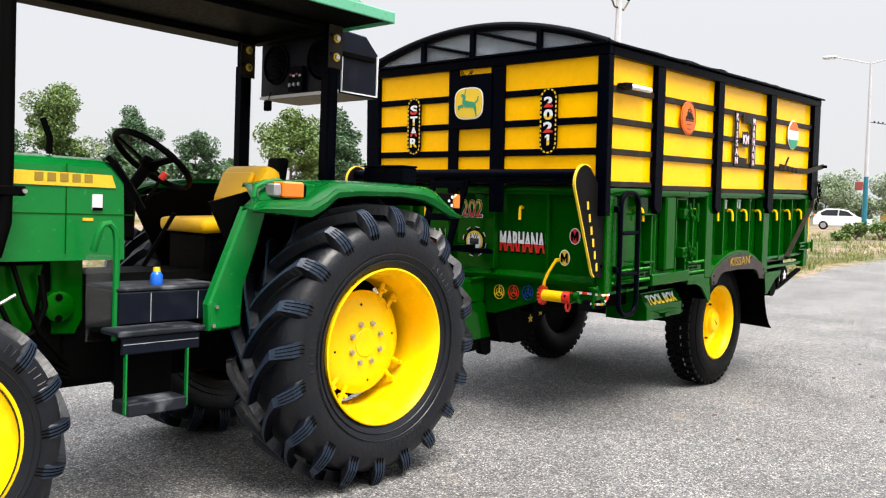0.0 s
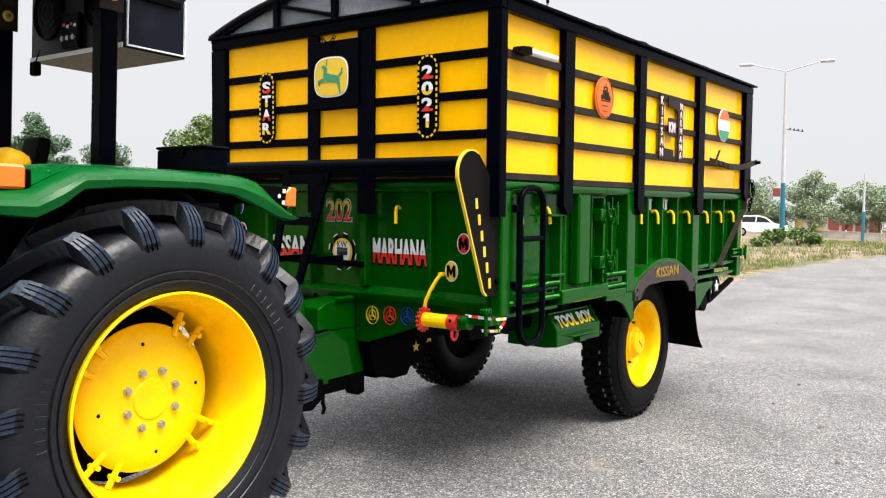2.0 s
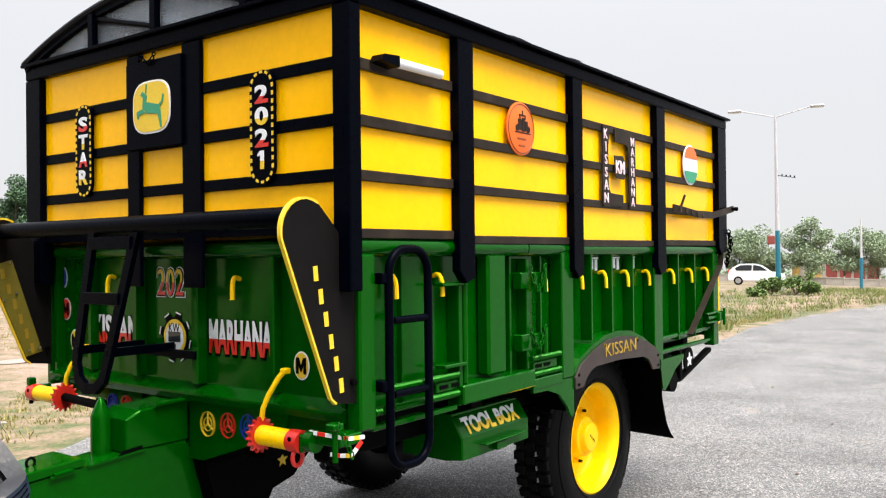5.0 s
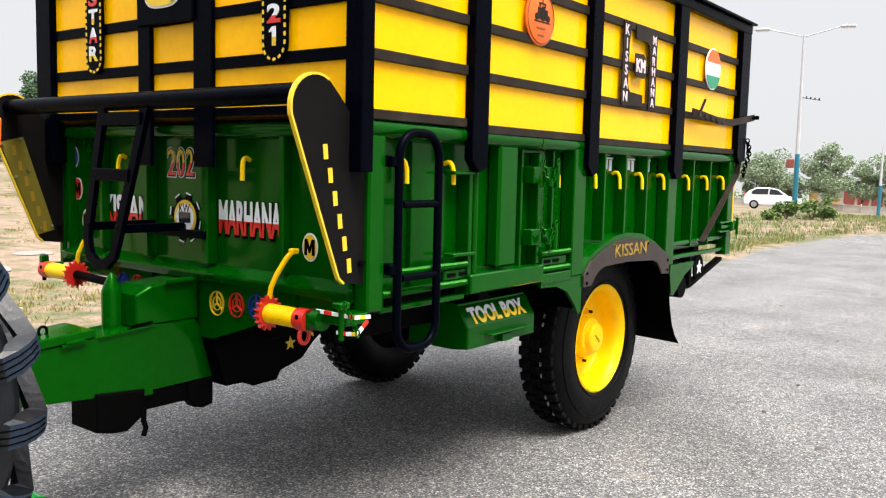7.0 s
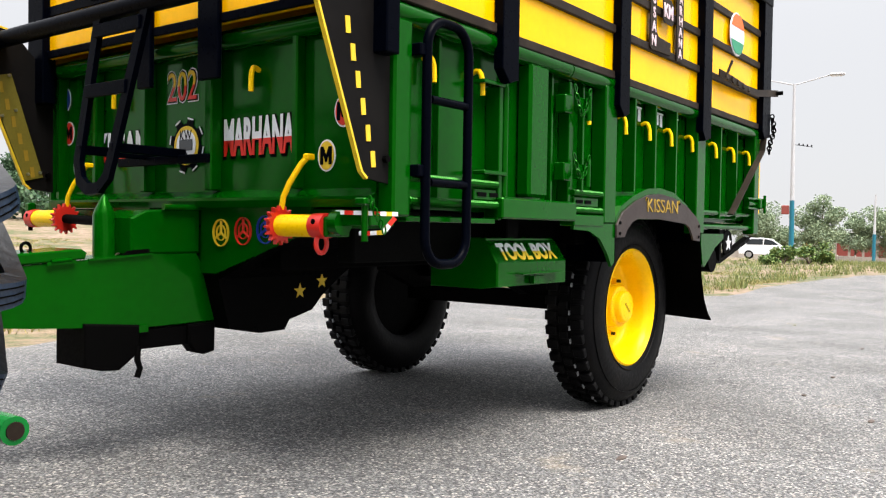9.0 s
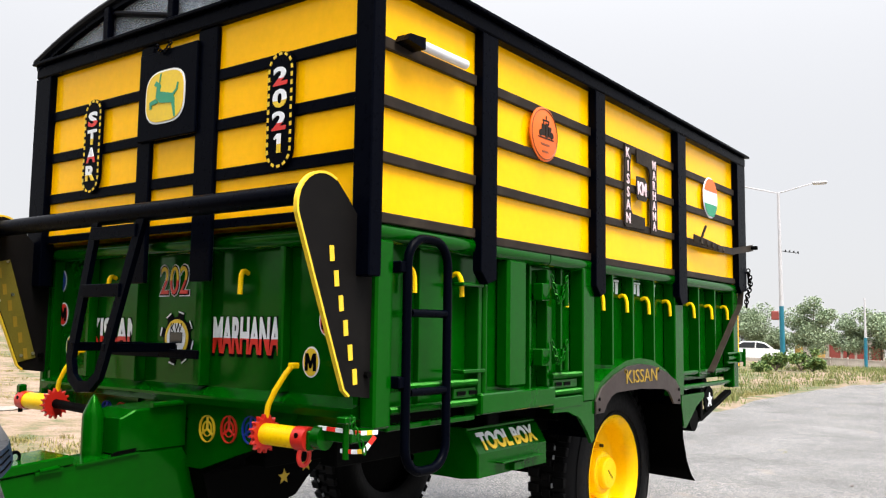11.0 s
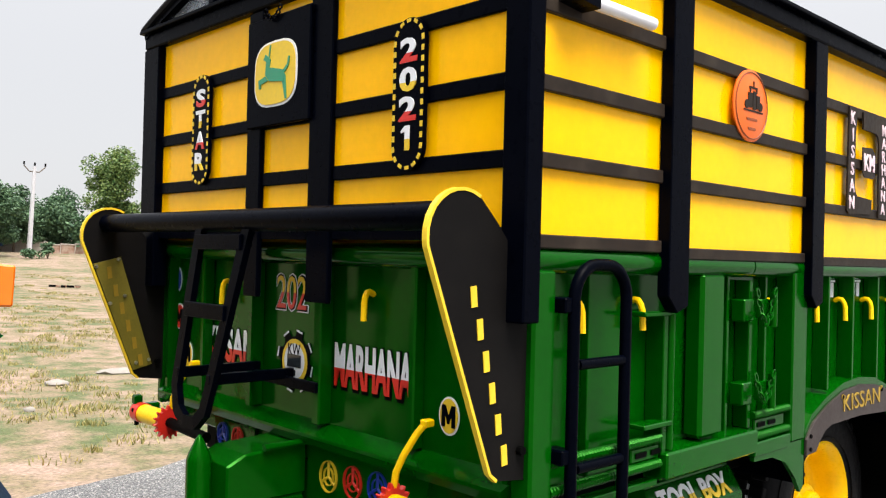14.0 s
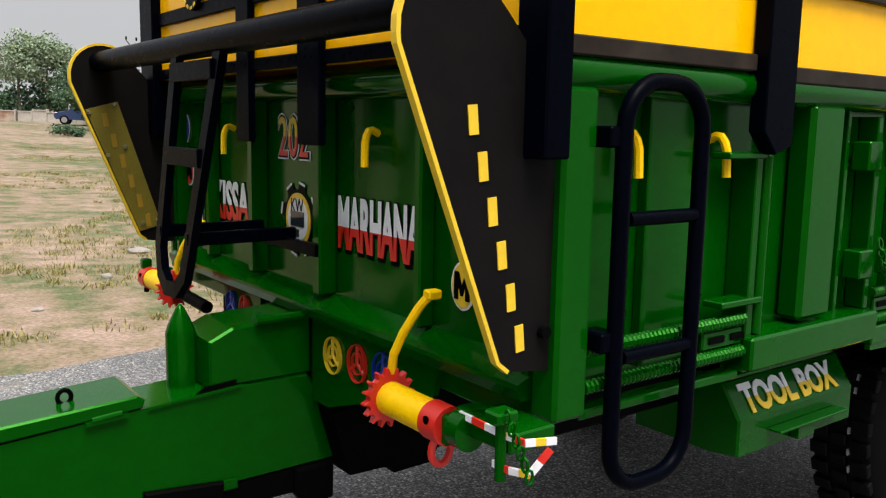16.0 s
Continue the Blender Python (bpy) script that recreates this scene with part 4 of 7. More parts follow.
def m_badge(cy, cz, field, letter_mat, letter="M"):
    o = P("letter_badge", plate([(cy + 0.042 * math.cos(2 * math.pi * i / 24), cz + 0.055 * math.sin(2 * math.pi * i / 24)) for i in range(24)], "x", GX - 0.002, GX), WHITE, "small oval letter badge")
    part("badge_field", plate([(cy + 0.036 * math.cos(2 * math.pi * i / 24), cz + 0.049 * math.sin(2 * math.pi * i / 24)) for i in range(24)], "x", GX - 0.0038, GX - 0.0022), field, o)
    if letter:
        mm = [(-0.028, -0.031), (-0.027, 0.031), (-0.012, 0.031), (0.0, 0.002), (0.012, 0.031), (0.027, 0.031), (0.028, -0.031), (0.013, -0.031), (0.0125, 0.002), (0.004, -0.022), (-0.004, -0.022), (-0.0125, 0.002), (-0.013, -0.031)]
        part("letter", plate([(cy + y, cz + z) for y, z in mm], "x", GX - 0.0055, GX - 0.004), letter_mat, o)


m_badge(0.337, 1.108, SIGN_YELLOW, BLACK)
m_badge(0.26, 1.255, RED, BLACK)
m_badge(1.91, 1.122, SIGN_YELLOW, BLACK)
m_badge(1.99, 1.274, RED, BLACK)
m_badge(2.02, 1.43, BLUE, BLACK, "")


def wheel_badge(cy, cz, colour, r=0.05):
    o = P("wheel_badge", tube([(0.0085, cy + r * 0.86 * math.cos(2 * math.pi * i / 24), cz + r * math.sin(2 * math.pi * i / 24)) for i in range(24)], 0, closed=True, flat=(0.006, 0.0015)), colour, "painted steering wheel emblem")
    for k in range(3):
        t = math.pi / 2 + 2 * math.pi * k / 3
        part("spoke", rod((0.0085, cy, cz), (0.0085, cy + r * 0.8 * math.cos(t), cz + r * 0.9 * math.sin(t)), 0.005, 6), colour, o)
    part("inner_ring", tube([(0.0085, cy + r * 0.5 * math.cos(2 * math.pi * i / 16), cz + r * 0.58 * math.sin(2 * math.pi * i / 16)) for i in range(16)], 0, closed=True, flat=(0.004, 0.0012)), colour, o)


P("badge_plate", plate([(0.98, 0.93), (0.98, 0.68), (0.89, 0.68), (0.40, 0.845), (0.38, 0.93)], "x", 0.012, 0.027), GREEN)
P("badge_plate", plate([(1.32, 0.93), (1.62, 0.93), (1.60, 0.86), (1.52, 0.82), (1.32, 0.82)], "x", 0.012, 0.027), GREEN)
for cy, colour in ((0.855, SIGN_YELLOW), (0.728, RED), (0.606, BLUE)):
    wheel_badge(cy, 0.836 + 0.06 * (0.855 - cy), colour)
for cy, colour in ((1.54, BLUE), (1.43, RED)):
    wheel_badge(cy, 0.858, colour, 0.042)


def star(cx, cz, r):
    return [(cx + (r if i % 2 == 0 else r * 0.42) * math.sin(math.pi * i / 5), cz + (r if i % 2 == 0 else r * 0.42) * math.cos(math.pi * i / 5)) for i in range(10)]


for cx, cz in ((0.456, 0.592), (0.585, 0.630)):
    P("star_emblem", plate(star(cx, cz, 0.034), "y", 0.896, 0.899), SIGN_YELLOW)
P("star_emblem", plate(star(3.30, 0.80, 0.05), "y", 0.03, 0.035), WHITE)
P("star_plate", lathe([(0.0, 0.036), (0.085, 0.036), (0.085, 0.046)], 20, "y", (3.30, 0, 0.80)), UNDER)

# --- front corner wings with bar and front ladder
WING = [(0.02, 1.0), (-0.10, 1.015), (-0.125, 1.035), (-0.345, 1.58)] + arc(-0.235, 1.605, 0.112, 185, 60, 9) + [(-0.12, 1.645), (-0.065, 1.585), (0.0, 1.53), (0.02, 1.48)]
for far in (0, 1):
    y0, y1 = (0.022, 0.034) if not far else (TW - 0.034, TW - 0.022)
    wing = P("wing_plate", plate(WING, "y", y0, y1), WING_BLACK, "black steel wing with yellow edge")
    edge = WING[1:14]
    part("wing_edge", tube([(x, (y0 + y1) / 2, z) for x, z in edge], 0, flat=(0.008, 0.004)), SIGN_YELLOW, wing)
    part("wing_bolt", rod((-0.02, y0 - 0.015, 1.08), (-0.02, y1 + 0.02, 1.08), 0.012, 8), UNDER, wing)
    if not far:
        for i in range(6):
            zc = 1.465 - 0.078 * i
            xc = -0.195 + 0.0238 * i
            o = part("name_bar", box(-0.010, 0.010, -0.0012, 0.0012, -0.025, 0.025, 0), SIGN_YELLOW, wing, "yellow painted bar")
            o.matrix_basis = Matrix.Translation((xc, y0 - 0.0016, zc)) @ pose(0, 0, 0, 0, -6, 0)
    else:
        pl = part("back_plate", plate([(-0.30, 1.49), (-0.19, 1.52), (-0.045, 1.07), (-0.125, 1.05)], "y", y0 - 0.006, y0 - 0.002), OLIVE, wing, "olive backing plate with bolts")
        for i in range(6):
            o = part("name_bar", box(-0.009, 0.009, -0.001, 0.001, -0.024, 0.024, 0), GOLD, wing)
            o.matrix_basis = Matrix.Translation((-0.235 + 0.028 * i, y0 - 0.0075, 1.455 - 0.073 * i)) @ pose(0, 0, 0, 0, -8, 0)
        for x, z in ((-0.20, 1.51), (-0.29, 1.48), (-0.17, 1.36), (-0.23, 1.33), (-0.06, 1.09), (-0.115, 1.08)):
            part("bolt", rod((x, y0 - 0.014, z), (x, y0, z), 0.007, 8), STEEL, wing)
bar = P("front_bar", rod((-0.245, 0.035, 1.655), (-0.245, TW - 0.035, 1.655), 0.036, 18), BLACK, "black cross bar", True)

fl_x = lambda z: -0.275 + 0.06 * (z - 1.3)
frontlad = P("front_ladder", tube([(fl_x(1.63), 0.945, 1.63), (-0.29, 1.10, 1.10), (-0.295, 1.12, 1.035), (-0.30, 1.165, 0.995), (-0.30, 1.24, 0.99), (-0.295, 1.30, 1.025), (-0.29, 1.325, 1.10), (fl_x(1.63), 1.25, 1.63)], 0, flat=(0.011, 0.022)), BLACK, "black flat-bar ladder")
for z in (1.585, 1.36):
    part("rung", box(fl_x(z) - 0.02, fl_x(z) - 0.005, 0.955 + 0.29 * (1.6 - z), 1.255 + 0.14 * (1.6 - z), z - 0.025, z + 0.025, 0.003), BLACK, frontlad)
part("ladder_stay", box(-0.30, 0.02, 1.085, 1.11, 1.125, 1.16, 0.003), BLACK, frontlad)
part("ladder_stay", box(-0.02, -0.005, 0.9, 1.5, 1.10, 1.135, 0.003), BLACK, frontlad)
part("ladder_stay", box(-0.30, 0.02, 1.30, 1.325, 1.125, 1.16, 0.003), BLACK, frontlad)

# --- winding rollers with gear, crank and ring
def winder(y_in, y_out, sgn, lift=0.0):
    o = P("winding_roller", rod((-0.11, y_in, 0.855), (-0.11, y_out, 0.855), 0.037, 18), YELLOW_RIM, "yellow winding roller with red gear", True)
    gy = [(-0.11 + a, 0.855 + b) for a, b in gear_outline(0, 0, 0.050, 0.066, 16, 0.3)]
    part("gear", plate(gy, "y", y_in - 0.009, y_in + 0.009, 0.002), RED, o)
    part("collar", rod((-0.11, y_out - 0.028, 0.855), (-0.11, y_out + 0.028, 0.855), 0.0405, 20), RED, o, smooth=True)
    part("collar_hole", rod((-0.150, y_out, 0.868), (-0.147, y_out, 0.868), 0.009, 10), UNDER, o)
    part("crank", tube([(-0.10, y_in + 0.005, 0.90), (-0.10, y_in - 0.005, 0.95), (-0.085, y_in - 0.02, 1.00), (-0.06, y_in - 0.045, 1.06), (-0.04, y_in - 0.055, 1.085)], 0.010, 8), YELLOW_RIM, o, smooth=True)
    part("crank_knob", box(-0.055, -0.02, y_in - 0.072, y_in - 0.045, 1.075, 1.096, 0.004), YELLOW_RIM, o)
    part("shaft_bracket", box(-0.13, -0.02, y_out + 0.03 * sgn - 0.012, y_out + 0.03 * sgn + 0.03, 0.82, 0.885, 0.006), GREEN, o)
    if sgn < 0:
        part("ring", tube([(-0.11 + 0.024 * math.cos(t), y_out, 0.798 + 0.030 * math.sin(t)) for t in [2 * math.pi * i / 16 for i in range(16)]], 0.008, 7, True), RED, o, smooth=True)
    else:
        part("shaft", rod((-0.11, y_in, 0.855), (-0.11, y_in - 0.30, 0.845), 0.020, 10), UNDER, o, smooth=True)
        part("pin_head", box(-0.135, -0.10, y_out + 0.01, y_out + 0.045, 0.885, 0.925, 0.006), GREEN, o)
        part("pin", rod((-0.118, y_out + 0.028, 0.925), (-0.118, y_out + 0.028, 0.80), 0.010, 8), UNDER, o, smooth=True)
    o.location = (0, 0, lift + 0.012)
    return o


winder(0.40, 0.205, -1)
winder(1.75, 2.0, 1, 0.015)
lever = P("striped_link", box(-0.115, 0.0, 0.0, 0.15, 0.846, 0.884, 0.004), GREEN, "green hinge link with red and white stripes")
lever.location = (0, -0.006, 0.022)
part("link_collar", rod((-0.11, 0.15, 0.855), (-0.11, 0.115, 0.855), 0.04, 16), GREEN, lever, smooth=True)
part("link_pin", rod((-0.125, 0.012, 0.93), (-0.125, 0.012, 0.80), 0.011, 12), GREEN, lever, smooth=True)
part("link_pin_head", box(-0.15, -0.10, -0.008, 0.034, 0.91, 0.932, 0.004), GREEN, lever)
stripes = (WHITE, RED, WHITE, SIGN_YELLOW)
for count, pts in ((9, ((-0.123, 0.135, 0.888), (-0.123, 0.02, 0.886), (-0.115, -0.04, 0.884), (-0.06, -0.062, 0.884))), (6, ((-0.123, 0.035, 0.824), (-0.123, -0.01, 0.825), (-0.11, -0.05, 0.828), (-0.075, -0.064, 0.872)))):
    for k in range(count):
        at = lambda u: Vector(pts[min(2, int(u))]).lerp(Vector(pts[min(2, int(u)) + 1]), u - min(2, int(u)))
        part("stripe", tube([at(3 * k / count), at(3 * (k + 1) / count)], 0, flat=(0.003, 0.0065)), stripes[k % 4], lever)
for k in range(6):
    c = Vector((-0.13, -0.01 - 0.012 * k, 0.925 - 0.018 * k))
    part("chain_link", tube([c + Vector((0.008 * math.sin(a) if k % 2 else 0, 0 if k % 2 else 0.008 * math.sin(a), 0.013 * math.cos(a))) for a in [2 * math.pi * j / 8 for j in range(8)]], 0.003, 5, True), GREEN, lever)

# --- rear corner: chain, strut, lever clutter
P("rear_stay", tube([(3.83, -0.015, 1.52), (3.80, -0.015, 1.42), (3.25, -0.015, 1.02), (3.18, -0.015, 0.98)], 0, flat=(0.004, 0.02)), STRIP, "black flat stay bar")
chain = P("rear_chain", tube([(3.93, -0.03, 1.66 + 0.0), (3.95, -0.03, 1.63), (3.96, -0.03, 1.60), (3.95, -0.03, 1.57)], 0.006, 6), UNDER, "hanging steel chain")
for k in range(12):
    t = k / 11
    c = Vector((3.92 + 0.05 * math.sin(t * 5), -0.04, 1.66 - 0.24 * t))
    part("chain_link", tube([c + Vector((0.014 * math.sin(a) if k % 2 else 0, 0 if k % 2 else 0.014 * math.sin(a), 0.018 * math.cos(a))) for a in [2 * math.pi * j / 8 for j in range(8)]], 0.005, 5, True), UNDER, chain)
rl = P("rear_latch", rod((3.55, 0.0, 1.06), (3.72, 0.0, 1.06), 0.018, 10), GREEN, "green tailgate latch", True)
part("latch_arm", box(3.52, 3.78, -0.02, 0.0, 1.085, 1.098, 0.003), GREEN, rl)
part("latch_arm", box(3.52, 3.78, -0.02, 0.0, 1.025, 1.038, 0.003), GREEN, rl)
part("latch_block", box(3.72, 3.80, -0.035, 0.03, 1.03, 1.10, 0.008), GREEN, rl)
part("latch_pin", rod((3.80, -0.04, 1.12), (3.80, -0.04, 1.00), 0.010, 8), GREEN, rl)

# --- wording on the side and mudguard
for x, n_ in ((1.715, 1), (1.955, 3), (2.235, 3), (2.50, 1)):
    P("lettering_head", box(x - 0.026 * n_, x + 0.026 * n_, 0.0722, 0.0748, 1.488, 1.498, 0), WHITE)
    for k in range(n_):
        xc = x + 0.05 * (k - (n_ - 1) / 2)
        P("lettering_bar", box(xc - 0.016, xc + 0.016, 0.0725, 0.0748, 1.425 + 0.008 * (k % 2), 1.486, 0), WHITE, "white painted bar")
letters("KISSAN", 0.068, side_at(2.14, -0.0095, 0.998), GOLD, trailer, "lettering", 0.003, 0.0, width=0.40)
for x in (1.922, 1.934, 2.350, 2.362):
    P("quote_mark", box(x - 0.0025, x + 0.0025, -0.0112, -0.0085, 1.018, 1.036, 0), GOLD)

# --- drawbar and mast
db = P("drawbar", plate([(0.03, 0.715), (0.105, 0.485), (-0.23, 0.488), (-0.65, 0.518), (-0.80, 0.532), (-1.35, 0.57), (-1.35, 0.66), (-0.8, 0.712), (-0.46, 0.738), (-0.21, 0.756), (0.0, 0.756)], "y", 0.985, 1.17, 0.008), GREEN, "green welded steel drawbar")
part("cover_plate", plate([(-1.0, 0.702), (-0.462, 0.741), (-0.455, 0.762), (-0.475, 0.776), (-1.0, 0.742)], "y", 0.978, 1.185, 0.005), GREEN, db)
part("cover_hinge", rod((-0.585, 0.974, 0.735), (-0.515, 0.974, 0.741), 0.008, 8), GREEN, db, smooth=True)
part("cover_flange", plate([(-0.60, 0.722), (-0.50, 0.729), (-0.50, 0.74), (-0.60, 0.733)], "y", 0.970, 0.978), GREEN, db)
part("eye_bolt", tube([(-0.626 + 0.016 * math.cos(t), 1.06, 0.778 + 0.018 * math.sin(t)) for t in [2 * math.pi * i / 12 for i in range(12)]], 0.006, 6, True), UNDER, db)
part("eye_bolt_foot", rod((-0.626, 1.06, 0.752), (-0.626, 1.06, 0.764), 0.020, 10), GREEN, db)
part("slot_mark", plate([(-0.325, 0.752), (-0.212, 0.760), (-0.212, 0.774), (-0.30, 0.768)], "y", 0.9815, 0.984), UNDER, db)
part("weld_ledge", plate([(-0.45, 0.742), (-0.20, 0.760), (-0.20, 0.752), (-0.45, 0.734)], "y", 0.976, 0.9845), GREEN, db)
part("lower_lip", box(-0.375, -0.215, 0.978, 0.9845, 0.470, 0.500, 0.002), GREEN, db)
P("mast_plate", plate([(-0.285, 0.757), (-0.285, 0.885), (-0.22, 0.915), (0.011, 0.927), (0.011, 0.757)], "y", 0.985, 1.185, 0.006), GREEN)
P("mast_hinge", rod((-0.16, 0.975, 0.928), (0.02, 0.975, 0.930), 0.012, 8), GREEN, smooth=True)
P("mast_post", lathe([(0.0, 0.70), (0.040, 0.70), (0.040, 0.893), (0.034, 0.912), (0.012, 0.958), (0.003, 0.970), (0.0, 0.971)], 18, "z", (-0.318, 1.105, 0)), GREEN, "green pointed mast post", True)
P("under_bar", box(-0.27, 0.0, 0.99, 1.06, 0.408, 0.480, 0.004), UNDER)
P("jack_box", plate([(-0.468, 0.520), (-0.468, 0.368), (-0.40, 0.350), (-0.335, 0.345), (-0.268, 0.392), (-0.256, 0.430), (-0.256, 0.50)], "y", 0.97, 1.16, 0.006), UNDER)
P("jack_end", plate([(-0.045, 0.484), (-0.045, 0.410), (-0.02, 0.376), (0.03, 0.362), (0.078, 0.372), (0.080, 0.484)], "y", 0.97, 1.03, 0.008), UNDER)
P("cable_end", tube([(-0.262, 0.972, 0.425), (-0.268, 0.968, 0.375), (-0.258, 0.966, 0.345), (-0.270, 0.966, 0.312)], 0.011, 7), UNDER, smooth=True)


# --- trailer wheels
def truck_wheel(centre, flip):
    m = LEVEL @ Matrix.Translation(centre) @ (pose(0, 0, 0, 0, 0, 180) if flip else Matrix.Identity(4))
    R, W = 0.535, 0.25
    tyre = P("tyre", lathe([(0.305, 0.012), (0.322, -0.004), (0.36, -0.016), (0.42, -0.014), (0.475, 0.002), (0.508, 0.026), (0.517, 0.05), (0.517, W - 0.05), (0.508, W - 0.026), (0.475, W - 0.002), (0.42, W + 0.014), (0.36, W + 0.014), (0.31, W), (0.292, W - 0.012)], 56, "y", close=True), RUBBER_N, "black truck tyre with block tread", True)
    tyre.matrix_basis = m
    n = 44
    bm0 = box(-0.024, 0.024, 0.022, 0.085, 0.506, R, 0.004)
    blk = part("tread_block", bm0, RUBBER_N, tyre)
    bm1 = box(-0.024, 0.024, W - 0.085, W - 0.022, 0.506, R, 0.004)
    blk2 = part("tread_block", bm1, RUBBER_N, tyre)
    bm2 = box(-0.020, 0.020, 0.10, W - 0.10, 0.506, R, 0.004)
    blk3 = part("tread_block", bm2, RUBBER_N, tyre)
    for src, off in ((blk, 0.0), (blk2, 0.5), (blk3, 0.25)):
        for i in range(n):
            mm = Euler((0, 2 * math.pi * (i + off) / n, 0)).to_matrix().to_4x4()
            if i == 0:
                src.matrix_basis = mm
            else:
                share("tread_block", src, mm, tyre)
    mark = None
    for i in range(36):
        mm = Euler((0, 2 * math.pi * (i + 0.3 * math.sin(i * 2.3)) / 36, 0)).to_matrix().to_4x4()
        if mark is None:
            mark = part("chalk_mark", box(-0.011, 0.011, 0.088, 0.0935, R - 0.012, R + 0.0012, 0), CHALK, tyre)
            mark.matrix_basis = mm
        else:
            share("chalk_mark", mark, mm, tyre)
    for r_ in (0.335, 0.455):
        part("sidewall_ring", tube([(r_ * math.cos(a), -0.012 if r_ < 0.4 else -0.007, r_ * math.sin(a)) for a in [2 * math.pi * i / 56 for i in range(56)]], 0.003, 5, True), RUBBER_N, tyre, smooth=True)
    rim = P("wheel_rim", lathe([(0.317, 0.016), (0.317, 0.002), (0.305, -0.004), (0.294, 0.010), (0.292, 0.012), (0.276, 0.03), (0.268, 0.06), (0.264, 0.10), (0.258, 0.128), (0.25, 0.14), (0.235, 0.150), (0.19, 0.158), (0.15, 0.158), (0.12, 0.156)], 56, "y", cap=False), YELLOW_RIM, "yellow steel wheel rim", True)
    rim.matrix_basis = m
    part("hub", lathe([(0.125, 0.158), (0.122, 0.150), (0.117, 0.147), (0.115, 0.145), (0.113, 0.068), (0.112, 0.066), (0.106, 0.060), (0.104, 0.0595), (0.088, 0.058), (0.087, 0.056), (0.085, 0.034), (0.084, 0.032), (0.077, 0.025), (0.075, 0.0245), (0.0, 0.024)], 40, "y"), YELLOW_RIM, rim, smooth=True)
    for i in range(4):
        part("hub_mark", box(0.018 - 0.024 * i * 0.6, 0.026 - 0.024 * i * 0.6, 0.0215, 0.0235, -0.022 + 0.012 * i - 0.006, -0.022 + 0.012 * i + 0.006, 0), UNDER, rim)
    for i in range(8):
        a = 2 * math.pi * (i + 0.3) / 8
        c, d = 0.158 * math.cos(a), 0.158 * math.sin(a)
        nut = part("wheel_nut", rod((c, 0.157, d), (c, 0.128, d), 0.017, 6), YELLOW_RIM, rim)
        part("stud", rod((c, 0.130, d), (c, 0.108, d), 0.009, 8), STRIP, nut)
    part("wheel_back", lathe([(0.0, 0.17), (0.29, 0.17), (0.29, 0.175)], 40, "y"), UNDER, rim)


truck_wheel((2.225, 0.185, 0.535), False)
truck_wheel((2.225, TW - 0.09, 0.535), True)

# ---------------------------------------------------------------- tractor
tractor = thing("tractor", "green and yellow farm tractor with canopy, parked on asphalt", "tractor")


def T(name, bm, material, label="", smooth=False, parent=None):
    return part(name, bm, material, parent or tractor, label, smooth)


def lug_mesh(R, half, side, width, height, sweep, tail):
    """One chevron bar of a farm tyre, from the crown's middle over the shoulder. The tyre turns about y."""
    bm = bmesh.new()
    rings = []
    n = 13
    for i in range(n + 1):
        u = i / n
        over = max(0.0, (u - 0.70) / 0.30)
        lat = -0.02 + (half * 1.0 + 0.0225) * min(1.0, u / 0.9)
        ang = sweep * u ** 0.8 if u < 0.70 else sweep * (0.70 ** 0.8 + 0.30 * (u - 0.70))
        drop = tail * over ** 1.45
        top = R - 0.018 * u * u - drop
        base = max(R - height - 0.012 - drop - 0.02 * u, top - 0.05)
        w = width * (0.86 + 1.75 * max(0.0, (u - 0.5) / 0.5) ** 1.1)
        ring = []
        for rr, ww in ((base, w * 0.74), (top, w * 0.46), (top, -w * 0.46), (base, -w * 0.74)):
            a = ang + ww / R
            ring.append(bm.verts.new((rr * math.sin(a), side * (lat - (0.016 if rr == base and over > 0 else 0.0)), rr * math.cos(a))))
        rings.append(ring)
    for q, (a, b) in enumerate(zip(rings, rings[1:])):
        for k in range(4):
            # top faces get the paler rubber that has sky sheen in its colour
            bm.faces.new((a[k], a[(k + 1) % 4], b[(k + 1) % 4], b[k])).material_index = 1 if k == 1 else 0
    bm.faces.new(rings[0])
    bm.faces.new(rings[-1])
    # three dark slits running over the shoulder end
    for f in (0.22, 0.5, 0.78):
        strip = []
        for r in rings[-4:]:
            c = r[1].co.lerp(r[2].co, f)
            up = (c * Vector((1, 0, 1))).normalized() * 0.002 + Vector((0, side * 0.003, 0))
            across = (r[2].co - r[1].co).normalized() * 0.0022
            strip.append([bm.verts.new(c + v) for v in (-across - up, up * 0.6 - across * 0.7, up * 0.6 + across * 0.7, across - up)])
        tail_end = [v.co + Vector((0, side * 0.002, 0)) + (v.co * Vector((1, 0, 1))).normalized() * -0.025 for v in strip[-1]]
        strip.append([bm.verts.new(v) for v in tail_end])
        for a, b in zip(strip, strip[1:]):
            for k in range(4):
                bm.faces.new((a[k], a[(k + 1) % 4], b[(k + 1) % 4], b[k])).material_index = 2
        bm.faces.new(strip[0]).material_index = 2
        bm.faces.new(strip[-1]).material_index = 2
    return bm


